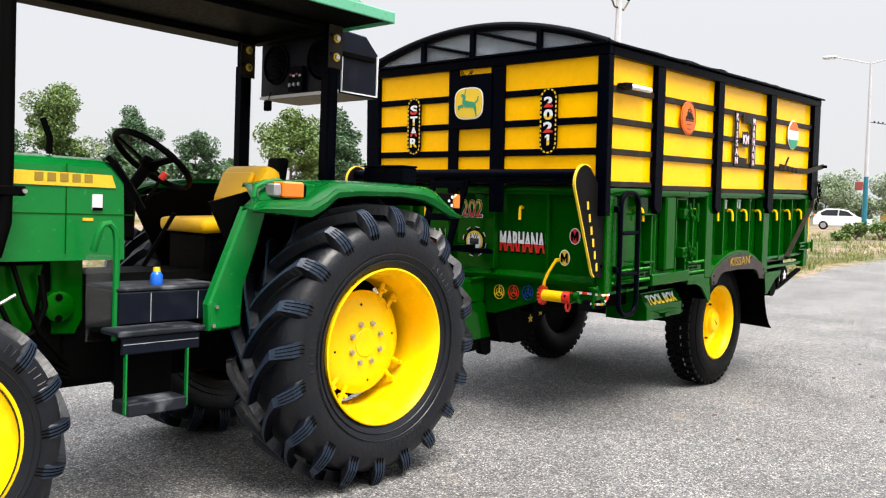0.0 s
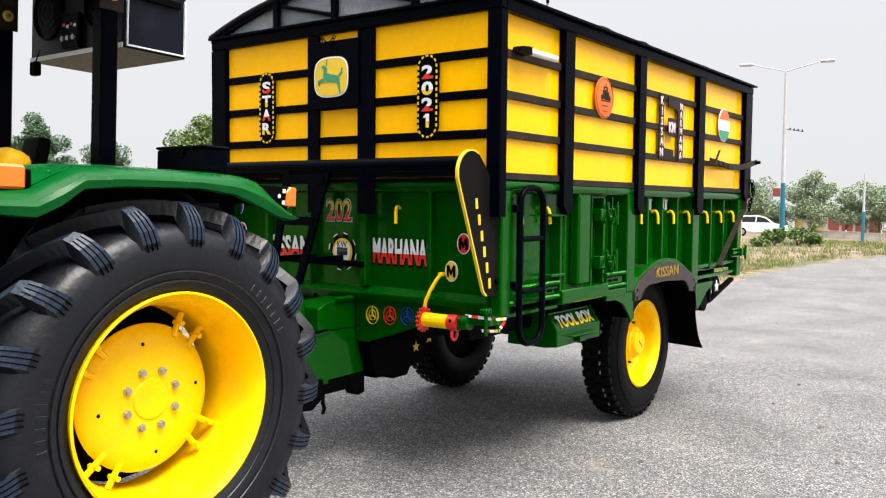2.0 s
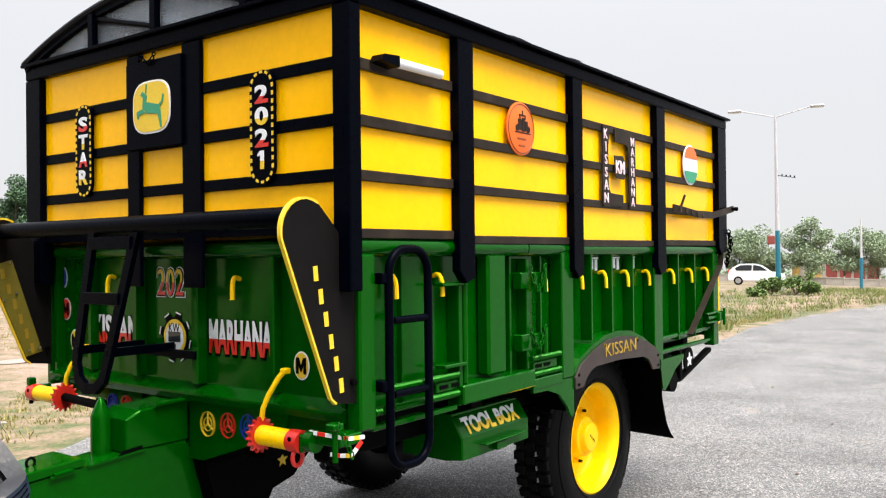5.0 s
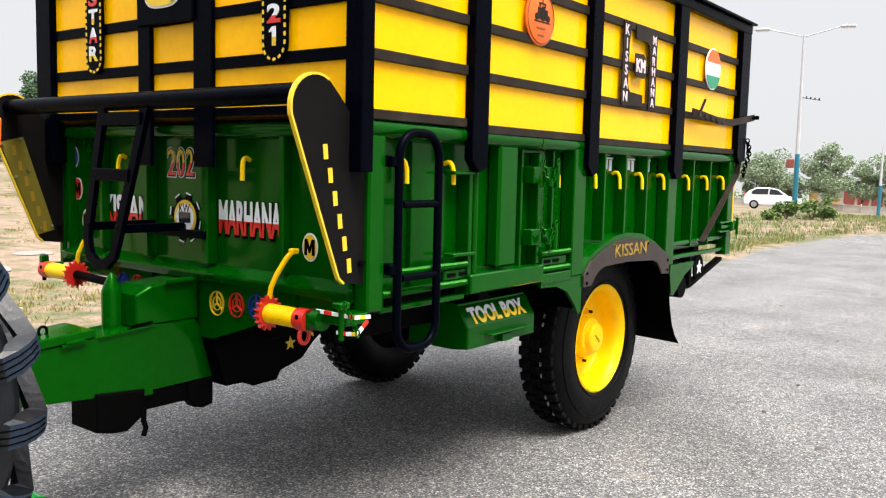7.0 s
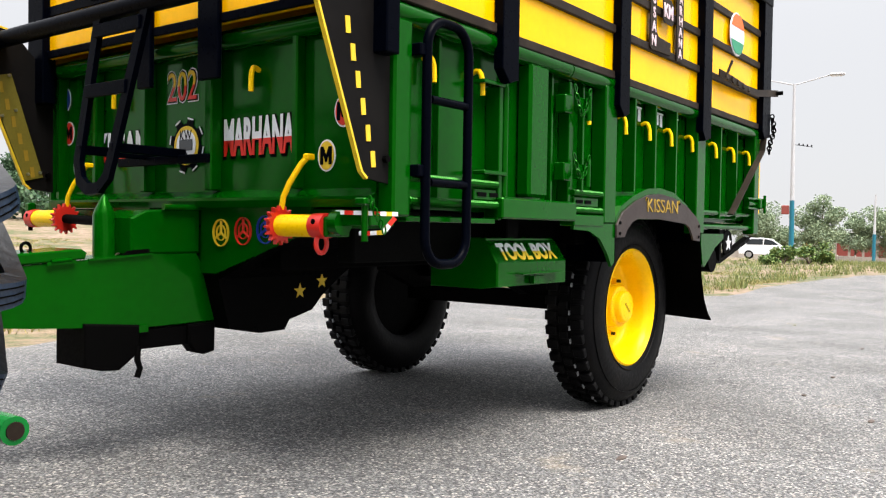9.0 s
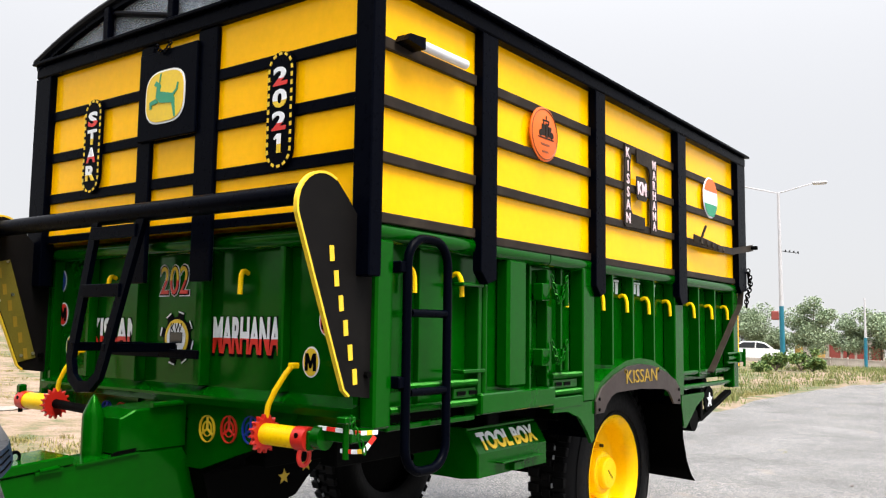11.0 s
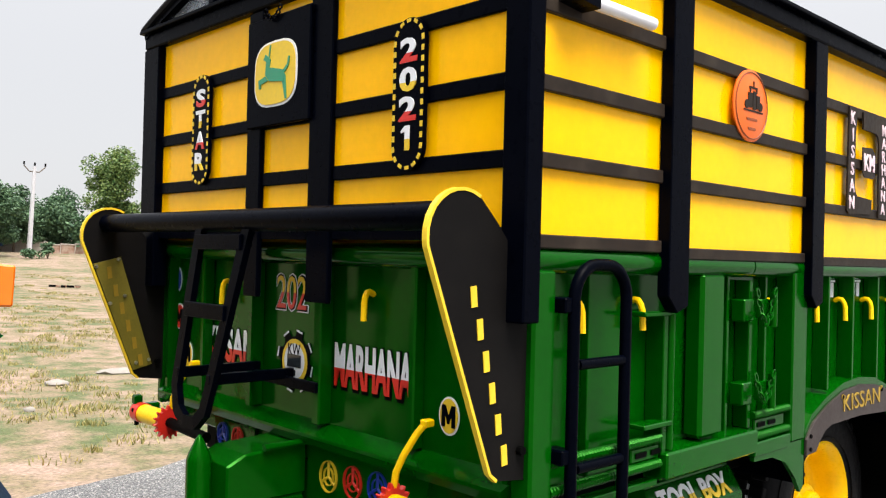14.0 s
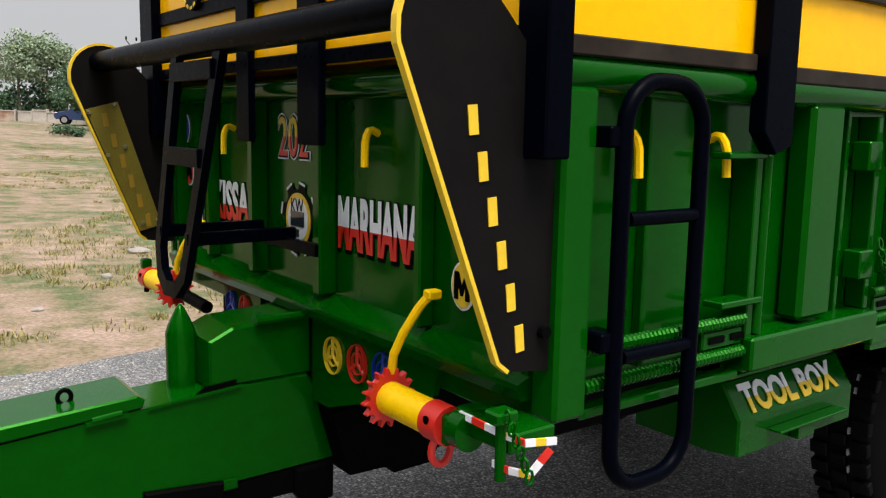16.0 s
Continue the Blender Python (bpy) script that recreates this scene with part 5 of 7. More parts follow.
def clear_material():
    m = bpy.data.materials.new("clear_plastic")
    m.use_nodes = True
    n, l = m.node_tree.nodes, m.node_tree.links
    see, gloss, mix = n.new("ShaderNodeBsdfTransparent"), n.new("ShaderNodeBsdfGlossy"), n.new("ShaderNodeMixShader")
    see.inputs[0].default_value = (0.9, 0.93, 0.92, 1)
    gloss.inputs["Roughness"].default_value = 0.12
    mix.inputs[0].default_value = 0.05
    l.new(see.outputs[0], mix.inputs[1])
    l.new(gloss.outputs[0], mix.inputs[2])
    l.new(mix.outputs[0], n["Material Output"].inputs[0])
    return m


CLEAR = clear_material()


def farm_tyre(centre, R, half, rim_r, lugs, lug_h, label, turn=0.0):
    c = Matrix.Translation(centre)
    b = R - lug_h
    prof = [(rim_r + 0.005, -half * 0.80), (rim_r + 0.03, -half * 0.88), (rim_r + 0.10, -half * 1.0), (b - 0.10, -half * 1.0), (b - 0.052, -half * 0.965), (b - 0.018, -half * 0.80), (b - 0.004, -half * 0.4), (b, 0)]
    prof = prof + [(r, -h) for r, h in prof[-2::-1]]
    tyre = T("tyre", lathe(prof, 72, "y", close=True), RUBBER, label, True)
    tyre.matrix_basis = c
    for side in (-1, 1):
        src = None
        for i in range(lugs):
            a = 2 * math.pi * (i + (0.5 if side > 0 else 0.0)) / lugs + turn
            mm = Euler((0, a, 0)).to_matrix().to_4x4()
            if src is None:
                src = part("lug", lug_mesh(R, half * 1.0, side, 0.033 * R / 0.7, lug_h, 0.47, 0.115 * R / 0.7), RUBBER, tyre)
                src.data.materials.append(SKYLIT_RUBBER)
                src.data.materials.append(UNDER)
                src.matrix_basis = mm
            else:
                share("lug", src, mm, tyre)
    for r_ in (b - 0.175, rim_r + 0.05):
        part("sidewall_ring", tube([(r_ * math.cos(t), -half * (1.0 if r_ > rim_r + 0.06 else 0.93), r_ * math.sin(t)) for t in [2 * math.pi * i / 72 for i in range(72)]], 0.0035, 5, True), RUBBER, tyre, smooth=True)
    # illegible raised marks on the sidewall
    for a0 in (38, 150, 262):
        for k in range(7):
            a = radians(a0 + k * 4.2)
            o = part("raised_mark", box(-0.009, 0.009, -half * 1.0 - 0.0008, -half * 1.0 + 0.004, -0.018, 0.018, 0.0015), RUBBER, tyre)
            o.matrix_basis = Euler((0, a, 0)).to_matrix().to_4x4() @ Matrix.Translation((0, 0, rim_r + 0.115))
    return tyre


# rear wheels
def rear_wheel(cy, flip):
    farm_tyre((-1.733, cy, 0.70), 0.715, 0.215, 0.385, 20, 0.072, "black deep-lugged rear tractor tyre")
    s = -1 if not flip else 1
    y = lambda d: cy + s * (0.185 - d)  # depth in from the outer lip
    c = (-1.733, 0, 0.70)
    rim = T("wheel_rim", lathe([(0.392, y(0.012)), (0.396, y(-0.008)), (0.388, y(-0.012)), (0.378, y(0.004)), (0.366, y(0.03)), (0.355, y(0.06)), (0.352, y(0.11)), (0.335, y(0.16)), (0.33, y(0.30))], 72, "y", c, cap=False), YELLOW_RIM, "yellow dished steel wheel rim", True)
    dish = part("wheel_disc", lathe([(0.0, y(0.145)), (0.07, y(0.145)), (0.075, y(0.150)), (0.135, y(0.152)), (0.215, y(0.162)), (0.255, y(0.178)), (0.268, y(0.192)), (0.268, y(0.200)), (0.0, y(0.208))], 56, "y", c), YELLOW_RIM, rim, smooth=True)
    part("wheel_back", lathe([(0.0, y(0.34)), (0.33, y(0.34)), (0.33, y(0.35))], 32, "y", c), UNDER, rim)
    for i in range(8):
        a = 2 * math.pi * (i + 0.5) / 8
        p = (-1.733 + 0.105 * math.cos(a), 0.70 + 0.105 * math.sin(a))
        part("wheel_stud", rod((p[0], y(0.152), p[1]), (p[0], y(0.132), p[1]), 0.0105, 8), STEEL, rim)
        part("wheel_nut", rod((p[0], y(0.152), p[1]), (p[0], y(0.142), p[1]), 0.016, 6), STEEL, rim)
    for i in range(4):
        a = 2 * math.pi * (i + 0.61) / 4
        for da in (-0.16, 0.16):
            ca, sa = math.cos(a + da), math.sin(a + da)
            part("clamp_lug", rod((-1.733 + 0.235 * ca, y(0.172), 0.70 + 0.235 * sa), (-1.733 + 0.33 * ca, y(0.182), 0.70 + 0.33 * sa), 0.012, 8), YELLOW_RIM, rim, smooth=True)
            part("clamp_bolt", rod((-1.733 + 0.29 * ca, y(0.145), 0.70 + 0.29 * sa), (-1.733 + 0.29 * ca, y(0.20), 0.70 + 0.29 * sa), 0.010, 6), YELLOW_RIM, rim)
    for i in range(4):
        a = 2 * math.pi * (i + 0.1) / 4
        part("rivet_hole", rod((-1.733 + 0.20 * math.cos(a), y(0.163), 0.70 + 0.20 * math.sin(a)), (-1.733 + 0.20 * math.cos(a), y(0.159), 0.70 + 0.20 * math.sin(a)), 0.007, 8), UNDER, rim)


rear_wheel(0.40, False)
rear_wheel(1.74, True)


def front_wheel(cy, flip):
    farm_tyre((-3.76, cy, 0.505), 0.515, 0.125, 0.315, 18, 0.03, "black lugged front tractor tyre", 0.1)
    s = -1 if not flip else 1
    y = lambda d: cy + s * (0.10 - d)
    c = (-3.76, 0, 0.505)
    rim = T("wheel_rim", lathe([(0.328, y(0.01)), (0.33, y(-0.006)), (0.318, y(-0.006)), (0.305, y(0.02)), (0.295, y(0.06)), (0.285, y(0.1)), (0.2, y(0.11)), (0.0, y(0.10))], 56, "y", c), YELLOW_RIM, "yellow steel wheel rim", True)
    for i in range(6):
        a = 2 * math.pi * i / 6
        part("wheel_nut", rod((-3.76 + 0.09 * math.cos(a), y(0.11), 0.505 + 0.09 * math.sin(a)), (-3.76 + 0.09 * math.cos(a), y(0.08), 0.505 + 0.09 * math.sin(a)), 0.014, 6), YELLOW_RIM, rim)
    for i in range(4):
        a = 2 * math.pi * (i + 0.05) / 4
        part("clamp_lug", rod((-3.76 + 0.2 * math.cos(a), y(0.1), 0.505 + 0.2 * math.sin(a)), (-3.76 + 0.29 * math.cos(a), y(0.06), 0.505 + 0.29 * math.sin(a)), 0.022, 8), YELLOW_RIM, rim, smooth=True)


front_wheel(0.46, False)
front_wheel(1.68, True)


# mudguards over the rear wheels: outer lip, ridge and inner edge
def fender(mirror):
    f = (lambda v: v) if not mirror else (lambda v: 2.14 - v)
    # stations: x, lower lip z, crown z
    st = [(-2.56, 1.353, 1.375), (-2.48, 1.350, 1.405), (-2.24, 1.335, 1.425), (-2.16, 1.375, 1.468), (-2.09, 1.428, 1.505), (-1.95, 1.443, 1.512), (-1.66, 1.452, 1.515), (-1.50, 1.437, 1.516), (-1.43, 1.415, 1.513), (-1.36, 1.388, 1.497), (-1.30, 1.365, 1.458), (-1.237, 1.352, 1.405), (-1.20, 1.349, 1.386), (-1.172, 1.352, 1.370)]
    # rolled outer band with a pressed groove
    bm = bmesh.new()
    rows = []
    for k, (x, b, t) in enumerate(st):
        h = t - b
        inset = 0.03 if k == len(st) - 1 else 0.0
        rows.append([bm.verts.new((x - (0.012 if inset and v in (0, 8) else 0.0), f(y + inset * (0.6 if v < 3 else 0.0)), z)) for v, (y, z) in enumerate(((0.228, b), (0.209, b + 0.005), (0.203, b + 0.40 * h), (0.214, b + 0.60 * h), (0.224, b + 0.59 * h), (0.236, b + 0.74 * h), (0.262, t - 0.003), (0.286, t), (0.300, t - 0.02)))])
    for a, b in zip(rows, rows[1:]):
        for k in range(8):
            bm.faces.new((a[k], a[k + 1], b[k + 1], b[k]))
    bm.faces.new(rows[-1])
    bmesh.ops.solidify(bm, geom=bm.faces, thickness=0.004)
    o = T("fender", bm, GREEN_T, "green pressed steel mudguard", True)
    # flat crown and dark lining under it
    bm = bmesh.new()
    crown = [(-2.455, 1.395), (-2.425, 1.450), (-2.39, 1.470), (-2.20, 1.500)] + [(x, t + 0.010) for x, b, t in st[4:10]]
    rows = [[bm.verts.new(v) for v in ((x, f(0.287), t + 0.001), (cx, f(0.36), cz - 0.002), (max(cx, -2.27 + 0.02 * i), f(0.70), max(cz, 1.492)), (max(cx, -2.27 + 0.02 * i), f(0.715), max(cz, 1.492) - 0.022))] for i, ((x, b, t), (cx, cz)) in enumerate(zip(st, crown))]
    for a, b in zip(rows, rows[1:]):
        for k in range(3):
            bm.faces.new((a[k], a[k + 1], b[k + 1], b[k]))
    bmesh.ops.solidify(bm, geom=bm.faces, thickness=0.005)
    part("crown_sheet", bm, GREEN_T, o, smooth=True)
    bm = bmesh.new()
    rows = [[bm.verts.new((x, f(y), z)) for y, z in ((0.232, max(b + 0.004, t - 0.045)), (0.69, max(b + 0.004, t - 0.045)))] for x, b, t in st[3:11]]
    for a, b in zip(rows, rows[1:]):
        bm.faces.new((a[0], a[1], b[1], b[0]))
    bmesh.ops.solidify(bm, geom=bm.faces, thickness=0.005)
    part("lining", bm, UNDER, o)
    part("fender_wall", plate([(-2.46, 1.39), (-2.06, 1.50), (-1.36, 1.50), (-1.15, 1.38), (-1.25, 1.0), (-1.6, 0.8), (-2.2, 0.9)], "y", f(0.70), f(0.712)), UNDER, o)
    return o


fd = fender(False)
fender(True)
il = T("side_lamp", box(-2.410, -2.372, 0.265, 0.34, 1.425, 1.485, 0.008), GREY_METAL, "white and orange indicator lamp on the mudguard")
part("orange_lens", box(-2.371, -2.25, 0.255, 0.34, 1.422, 1.495, 0.008), LAMP_ORANGE, il, "orange lens")
part("lamp_housing", box(-2.249, -2.225, 0.27, 0.34, 1.43, 1.485, 0.006), UNDER, il)
rl2 = T("rear_lamp", plate([(-1.34, 1.404), (-1.199, 1.404), (-1.199, 1.466), (-1.180, 1.487), (-1.34, 1.488)], "y", 0.272, 0.35, 0.003), UNDER, "orange rear lamp in a black housing")
part("orange_lens", plate([(-1.197, 1.409), (-1.147, 1.408), (-1.144, 1.412), (-1.143, 1.480), (-1.146, 1.484), (-1.177, 1.486), (-1.197, 1.466)], "y", 0.266, 0.355, 0.004), LAMP_ORANGE, rl2, "orange lens")
for x, z in ((-1.207, 1.468), (-1.209, 1.422)):
    part("lamp_patch", box(x - 0.008, x + 0.008, 0.2695, 0.2717, z - 0.008, z + 0.008, 0.001), WHITE, rl2)
part("lamp_dot", rod((-1.232, 0.2695, 1.447), (-1.232, 0.2717, 1.447), 0.008, 10), WHITE, rl2)
T("grab_handle", tube([(-2.44, 0.36, 1.38), (-2.475, 0.33, 1.425), (-2.465, 0.33, 1.465), (-2.42, 0.33, 1.487), (-2.33, 0.35, 1.50), (-2.30, 0.36, 1.49)], 0.012, 8), GREEN_T, smooth=True)
# mudguard support leg
T("fender_leg", plate([(-2.39, 1.375), (-2.27, 1.37), (-2.33, 1.2), (-2.41, 1.0), (-2.40, 0.82), (-2.57, 0.81), (-2.578, 0.93)], "y", 0.50, 0.56, 0.01), GREEN_T)
for x, z in ((-2.54, 0.92), (-2.555, 0.835)):
    T("bolt", rod((x, 0.497, z), (x, 0.487, z), 0.009, 8), STEEL)

# footplates and steps
T("footplate", box(-2.97, -2.45, 0.58, 1.55, 0.995, 1.015, 0.006), DUSTY, "dusty dark foot platform")
T("footplate_riser", box(-2.965, -2.52, 0.57, 0.585, 0.86, 0.994, 0.004), NAVY)
for x in (-2.82, -2.59):
    T("chalk_line", box(x - 0.0015, x + 0.0015, 0.568, 0.5695, 0.865, 0.99, 0), CHALK)
T("chalk_line", box(-3.015, -2.67, 0.433, 0.4345, 0.797, 0.8, 0), CHALK)
T("step", box(-3.04, -2.64, 0.42, 0.58, 0.83, 0.855, 0.006), DUSTY)
T("step_skirt", box(-3.02, -2.66, 0.435, 0.45, 0.755, 0.829, 0.005), NAVY)
T("step", box(-2.995, -2.725, 0.42, 0.56, 0.50, 0.555, 0.006), DUSTY)
for x in (-3.0, -2.72):
    T("step_bracket", box(x - 0.004, x + 0.004, 0.43, 0.45, 0.51, 0.76, 0.001), GREEN_T)
T("step_back", box(-2.99, -2.73, 0.54, 0.555, 0.556, 0.80, 0.003), UNDER)

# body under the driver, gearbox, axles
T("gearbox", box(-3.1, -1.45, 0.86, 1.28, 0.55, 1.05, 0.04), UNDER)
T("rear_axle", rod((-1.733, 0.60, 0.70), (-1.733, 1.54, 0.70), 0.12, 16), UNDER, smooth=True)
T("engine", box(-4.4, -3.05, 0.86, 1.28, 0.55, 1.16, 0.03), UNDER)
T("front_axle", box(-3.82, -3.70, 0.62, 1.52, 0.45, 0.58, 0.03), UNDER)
T("drawbar_link", box(-1.50, -1.28, 1.03, 1.13, 0.50, 0.56, 0.01), UNDER)
la = T("lower_link", tube([(-1.62, 0.80, 0.55), (-1.2, 0.74, 0.38), (-0.83, 0.70, 0.245)], 0.025, 10), GREEN_T, "green lift arm", True)
part("link_ball", rod((-0.83, 0.66, 0.245), (-0.83, 0.76, 0.245), 0.042, 14), GREEN_T, la, smooth=True)
part("link_bush", rod((-0.83, 0.655, 0.245), (-0.83, 0.66, 0.245), 0.026, 14), STRIP, la)
la2 = T("lower_link", tube([(-1.62, 1.34, 0.62), (-1.2, 1.38, 0.55), (-0.92, 1.40, 0.50)], 0.025, 10), GREEN_T, "green lift arm", True)
part("link_ball", rod((-0.93, 1.36, 0.50), (-0.93, 1.44, 0.50), 0.042, 14), UNDER, la2, smooth=True)
for k in range(4):
    T("hose", tube([(-3.3 - 0.12 * k, 0.82, 1.12), (-3.26 - 0.1 * k, 0.78, 0.95), (-3.2 - 0.1 * k, 0.78, 0.82), (-3.05, 0.84, 0.66 - 0.02 * k)], 0.011, 6), UNDER, smooth=True)
# engine-side parts use the darker trailer green: bonnet shade put into their colour
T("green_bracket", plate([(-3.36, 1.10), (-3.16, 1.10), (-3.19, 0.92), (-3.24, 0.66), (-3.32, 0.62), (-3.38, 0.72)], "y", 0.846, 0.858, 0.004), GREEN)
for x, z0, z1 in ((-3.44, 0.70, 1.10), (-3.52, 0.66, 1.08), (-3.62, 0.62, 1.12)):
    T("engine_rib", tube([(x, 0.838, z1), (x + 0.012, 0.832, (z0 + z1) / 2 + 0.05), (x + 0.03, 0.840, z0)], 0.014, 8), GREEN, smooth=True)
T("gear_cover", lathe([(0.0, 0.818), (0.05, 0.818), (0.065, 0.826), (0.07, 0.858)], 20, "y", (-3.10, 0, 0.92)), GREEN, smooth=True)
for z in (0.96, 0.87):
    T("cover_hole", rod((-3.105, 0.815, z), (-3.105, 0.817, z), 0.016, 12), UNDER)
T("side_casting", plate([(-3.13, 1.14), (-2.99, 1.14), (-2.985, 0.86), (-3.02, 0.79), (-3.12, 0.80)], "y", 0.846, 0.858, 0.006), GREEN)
T("cross_pipe", tube([(-3.66, 0.79, 0.90), (-3.46, 0.78, 0.905), (-3.40, 0.775, 0.93), (-3.30, 0.775, 0.985)], 0.008, 7), STEEL, smooth=True)
T("looped_hose", tube([(-3.56, 0.80, 0.86), (-3.42, 0.78, 0.80), (-3.30, 0.78, 0.785), (-3.21, 0.79, 0.83), (-3.17, 0.80, 0.93), (-3.19, 0.80, 1.06)], 0.013, 8), UNDER, smooth=True)
gz = T("splash_shield", box(-3.10, -2.99, 0.585, 0.588, 0.80, 1.16, 0.001), CLEAR, "clear plastic splash shield")
T("hand_rail", tube([(-2.965, 0.60, 0.79), (-2.965, 0.60, 1.21), (-2.973, 0.60, 1.26), (-2.997, 0.60, 1.285), (-3.025, 0.60, 1.28), (-3.043, 0.60, 1.25), (-3.05, 0.63, 1.17)], 0.015, 8), GREEN_T, smooth=True)


# bonnet, rounded on top, with stripe
def bonnet():
    bm = bmesh.new()
    sec = [(0.775, 1.12), (0.775, 1.46), (0.785, 1.52), (0.82, 1.55), (0.90, 1.565), (1.24, 1.565), (1.32, 1.55), (1.355, 1.52), (1.365, 1.46), (1.365, 1.14)]
    rows = []
    for x, k in ((-4.75, 0.90), (-4.6, 0.97), (-4.2, 1.0), (-2.93, 1.0)):
        rows.append([bm.verts.new((x + ((0.75 * (1.57 - max(z, 1.35)) - 0.45 * max(0.0, 1.28 - z)) if x > -3 else 0), 1.07 + (y - 1.07) * k, 1.14 + (z - 1.14) * k)) for y, z in sec])
    for a, b in zip(rows, rows[1:]):
        for i in range(len(sec) - 1):
            bm.faces.new((a[i], a[i + 1], b[i + 1], b[i]))
    bm.faces.new(rows[0])
    bm.faces.new(rows[-1])
    return bm


hood = T("bonnet", bonnet(), GREEN_T, "glossy green bonnet with yellow stripe", True)
part("stripe", plate([(-4.6, 1.435), (-2.885, 1.435), (-2.905, 1.49), (-4.6, 1.50)], "y", 0.769, 0.7745), SIGN_YELLOW, hood, "yellow bonnet stripe")
for i in range(5):
    part("word_bar", box(-3.235 + 0.052 * i, -3.20 + 0.052 * i, 0.7665, 0.7685, 1.453, 1.487, 0), GOLD, hood)
part("panel_joint", box(-3.1035, -3.0995, 0.772, 0.7747, 1.15, 1.53, 0), GREEN, hood)
part("panel_joint", box(-4.6, -2.80, 0.772, 0.7747, 1.316, 1.320, 0), GREEN, hood)
st_ = part("sticker", box(-2.99, -2.945, 0.770, 0.7745, 1.335, 1.405, 0), WHITE, hood, "small white sticker")
part("sticker_band", box(-2.99, -2.945, 0.768, 0.7698, 1.335, 1.348, 0), UNDER, hood)
part("word_bar", box(-3.03, -2.985, 0.770, 0.7745, 1.29, 1.302, 0), SIGN_YELLOW, hood)
part("cowl_edge", tube([(-2.91, 0.80, 1.57), (-2.885, 0.775, 1.54), (-2.80, 0.772, 1.42), (-2.755, 0.772, 1.345)], 0, flat=(0.014, 0.012)), UNDER, hood)
T("dashboard", plate([(-2.94, 1.20), (-2.75, 1.20), (-2.74, 1.40), (-2.83, 1.54), (-2.95, 1.56)], "y", 0.84, 1.30, 0.02), UNDER, "black instrument cowl")
T("bonnet_lever", tube([(-3.12, 0.9, 1.57), (-3.12, 0.9, 1.64), (-3.15, 0.9, 1.72)], 0.014, 8), UNDER, smooth=True)
ex = T("exhaust_pipe", tube([(-3.62, 0.80, 1.08), (-3.50, 0.72, 1.10), (-3.41, 0.70, 1.16), (-3.38, 0.70, 1.28), (-3.375, 0.70, 1.5), (-3.375, 0.70, 2.6)], 0.031, 14), UNDER, "matt black upright exhaust pipe", True)
part("pipe_clamp", box(-3.42, -3.31, 0.665, 0.70, 1.385, 1.425, 0.005), UNDER, ex)
part("clamp_bolt", rod((-3.318, 0.665, 1.405), (-3.318, 0.65, 1.405), 0.009, 8), STEEL, ex)

# steering wheel
SC = Matrix.Translation((-2.55, 1.06, 1.585)) @ pose(0, 0, 0, 0, 38, 0)
sw = T("steering_wheel", tube([(0.205 * math.cos(t), 0.205 * math.sin(t), 0) for t in [2 * math.pi * i / 40 for i in range(40)]], 0.016, 10, True), UNDER, "black steering wheel", True)
sw.matrix_basis = SC
for k in range(3):
    t = 2 * math.pi * k / 3 + 0.5
    part("spoke", tube([(0.03 * math.cos(t), 0.03 * math.sin(t), -0.03), (0.2 * math.cos(t), 0.2 * math.sin(t), 0)], 0, flat=(0.017, 0.006)), UNDER, sw)
part("hub", lathe([(0.0, -0.005), (0.045, -0.01), (0.05, -0.04), (0.03, -0.06), (0.022, -0.34), (0.0, -0.34)], 20, "z"), UNDER, sw, smooth=True)
T("throttle_lever", rod((-2.66, 0.92, 1.38), (-2.60, 0.88, 1.50), 0.008, 8), UNDER)
T("lever_knob", rod((-2.605, 0.883, 1.49), (-2.59, 0.87, 1.52), 0.016, 10), RED, smooth=True)
T("gear_lever", rod((-2.62, 1.0, 1.07), (-2.52, 0.90, 1.33), 0.011, 8), UNDER)


# seat
def cushion(w, d, h, r=0.04):
    bm = box(-d / 2, d / 2, -w / 2, w / 2, 0, h, 0)
    bmesh.ops.bevel(bm, geom=bm.edges[:], offset=r, segments=3, affect="EDGES", profile=0.6)
    return bm


seat = thing("driver_seat", "yellow vinyl tractor seat with black base", "seat")
sb = part("backrest", cushion(0.40, 0.12, 0.30, 0.055), SEAT_Y, seat, "yellow vinyl backrest", True)
sb.matrix_basis = Matrix.Translation((-2.06, 1.06, 1.305)) @ pose(0, 0, 0, 0, 22, 0)
pn = part("backrest_panel", cushion(0.26, 0.03, 0.16, 0.012), SEAT_Y, seat, smooth=True)
pn.matrix_basis = Matrix.Translation((-2.105, 1.06, 1.405)) @ pose(0, 0, 0, 0, 22, 0)
sc_ = part("cushion", cushion(0.42, 0.42, 0.075, 0.035), SEAT_Y, seat, "yellow vinyl seat cushion", True)
sc_.matrix_basis = Matrix.Translation((-2.18, 1.06, 1.24)) @ pose(0, 0, 0, 0, -2, 0)
part("seat_base", box(-2.35, -2.0, 0.88, 1.24, 1.016, 1.24, 0.02), UNDER, seat)
part("back_bracket", box(-2.12, -2.02, 0.95, 1.17, 1.2, 1.36, 0.015), UNDER, seat)
hr = part("seat_shell", cushion(0.14, 0.05, 0.26, 0.02), UNDER, seat, smooth=True)
hr.matrix_basis = Matrix.Translation((-1.86, 1.02, 1.39)) @ pose(0, 0, 0, 0, 10, 0)

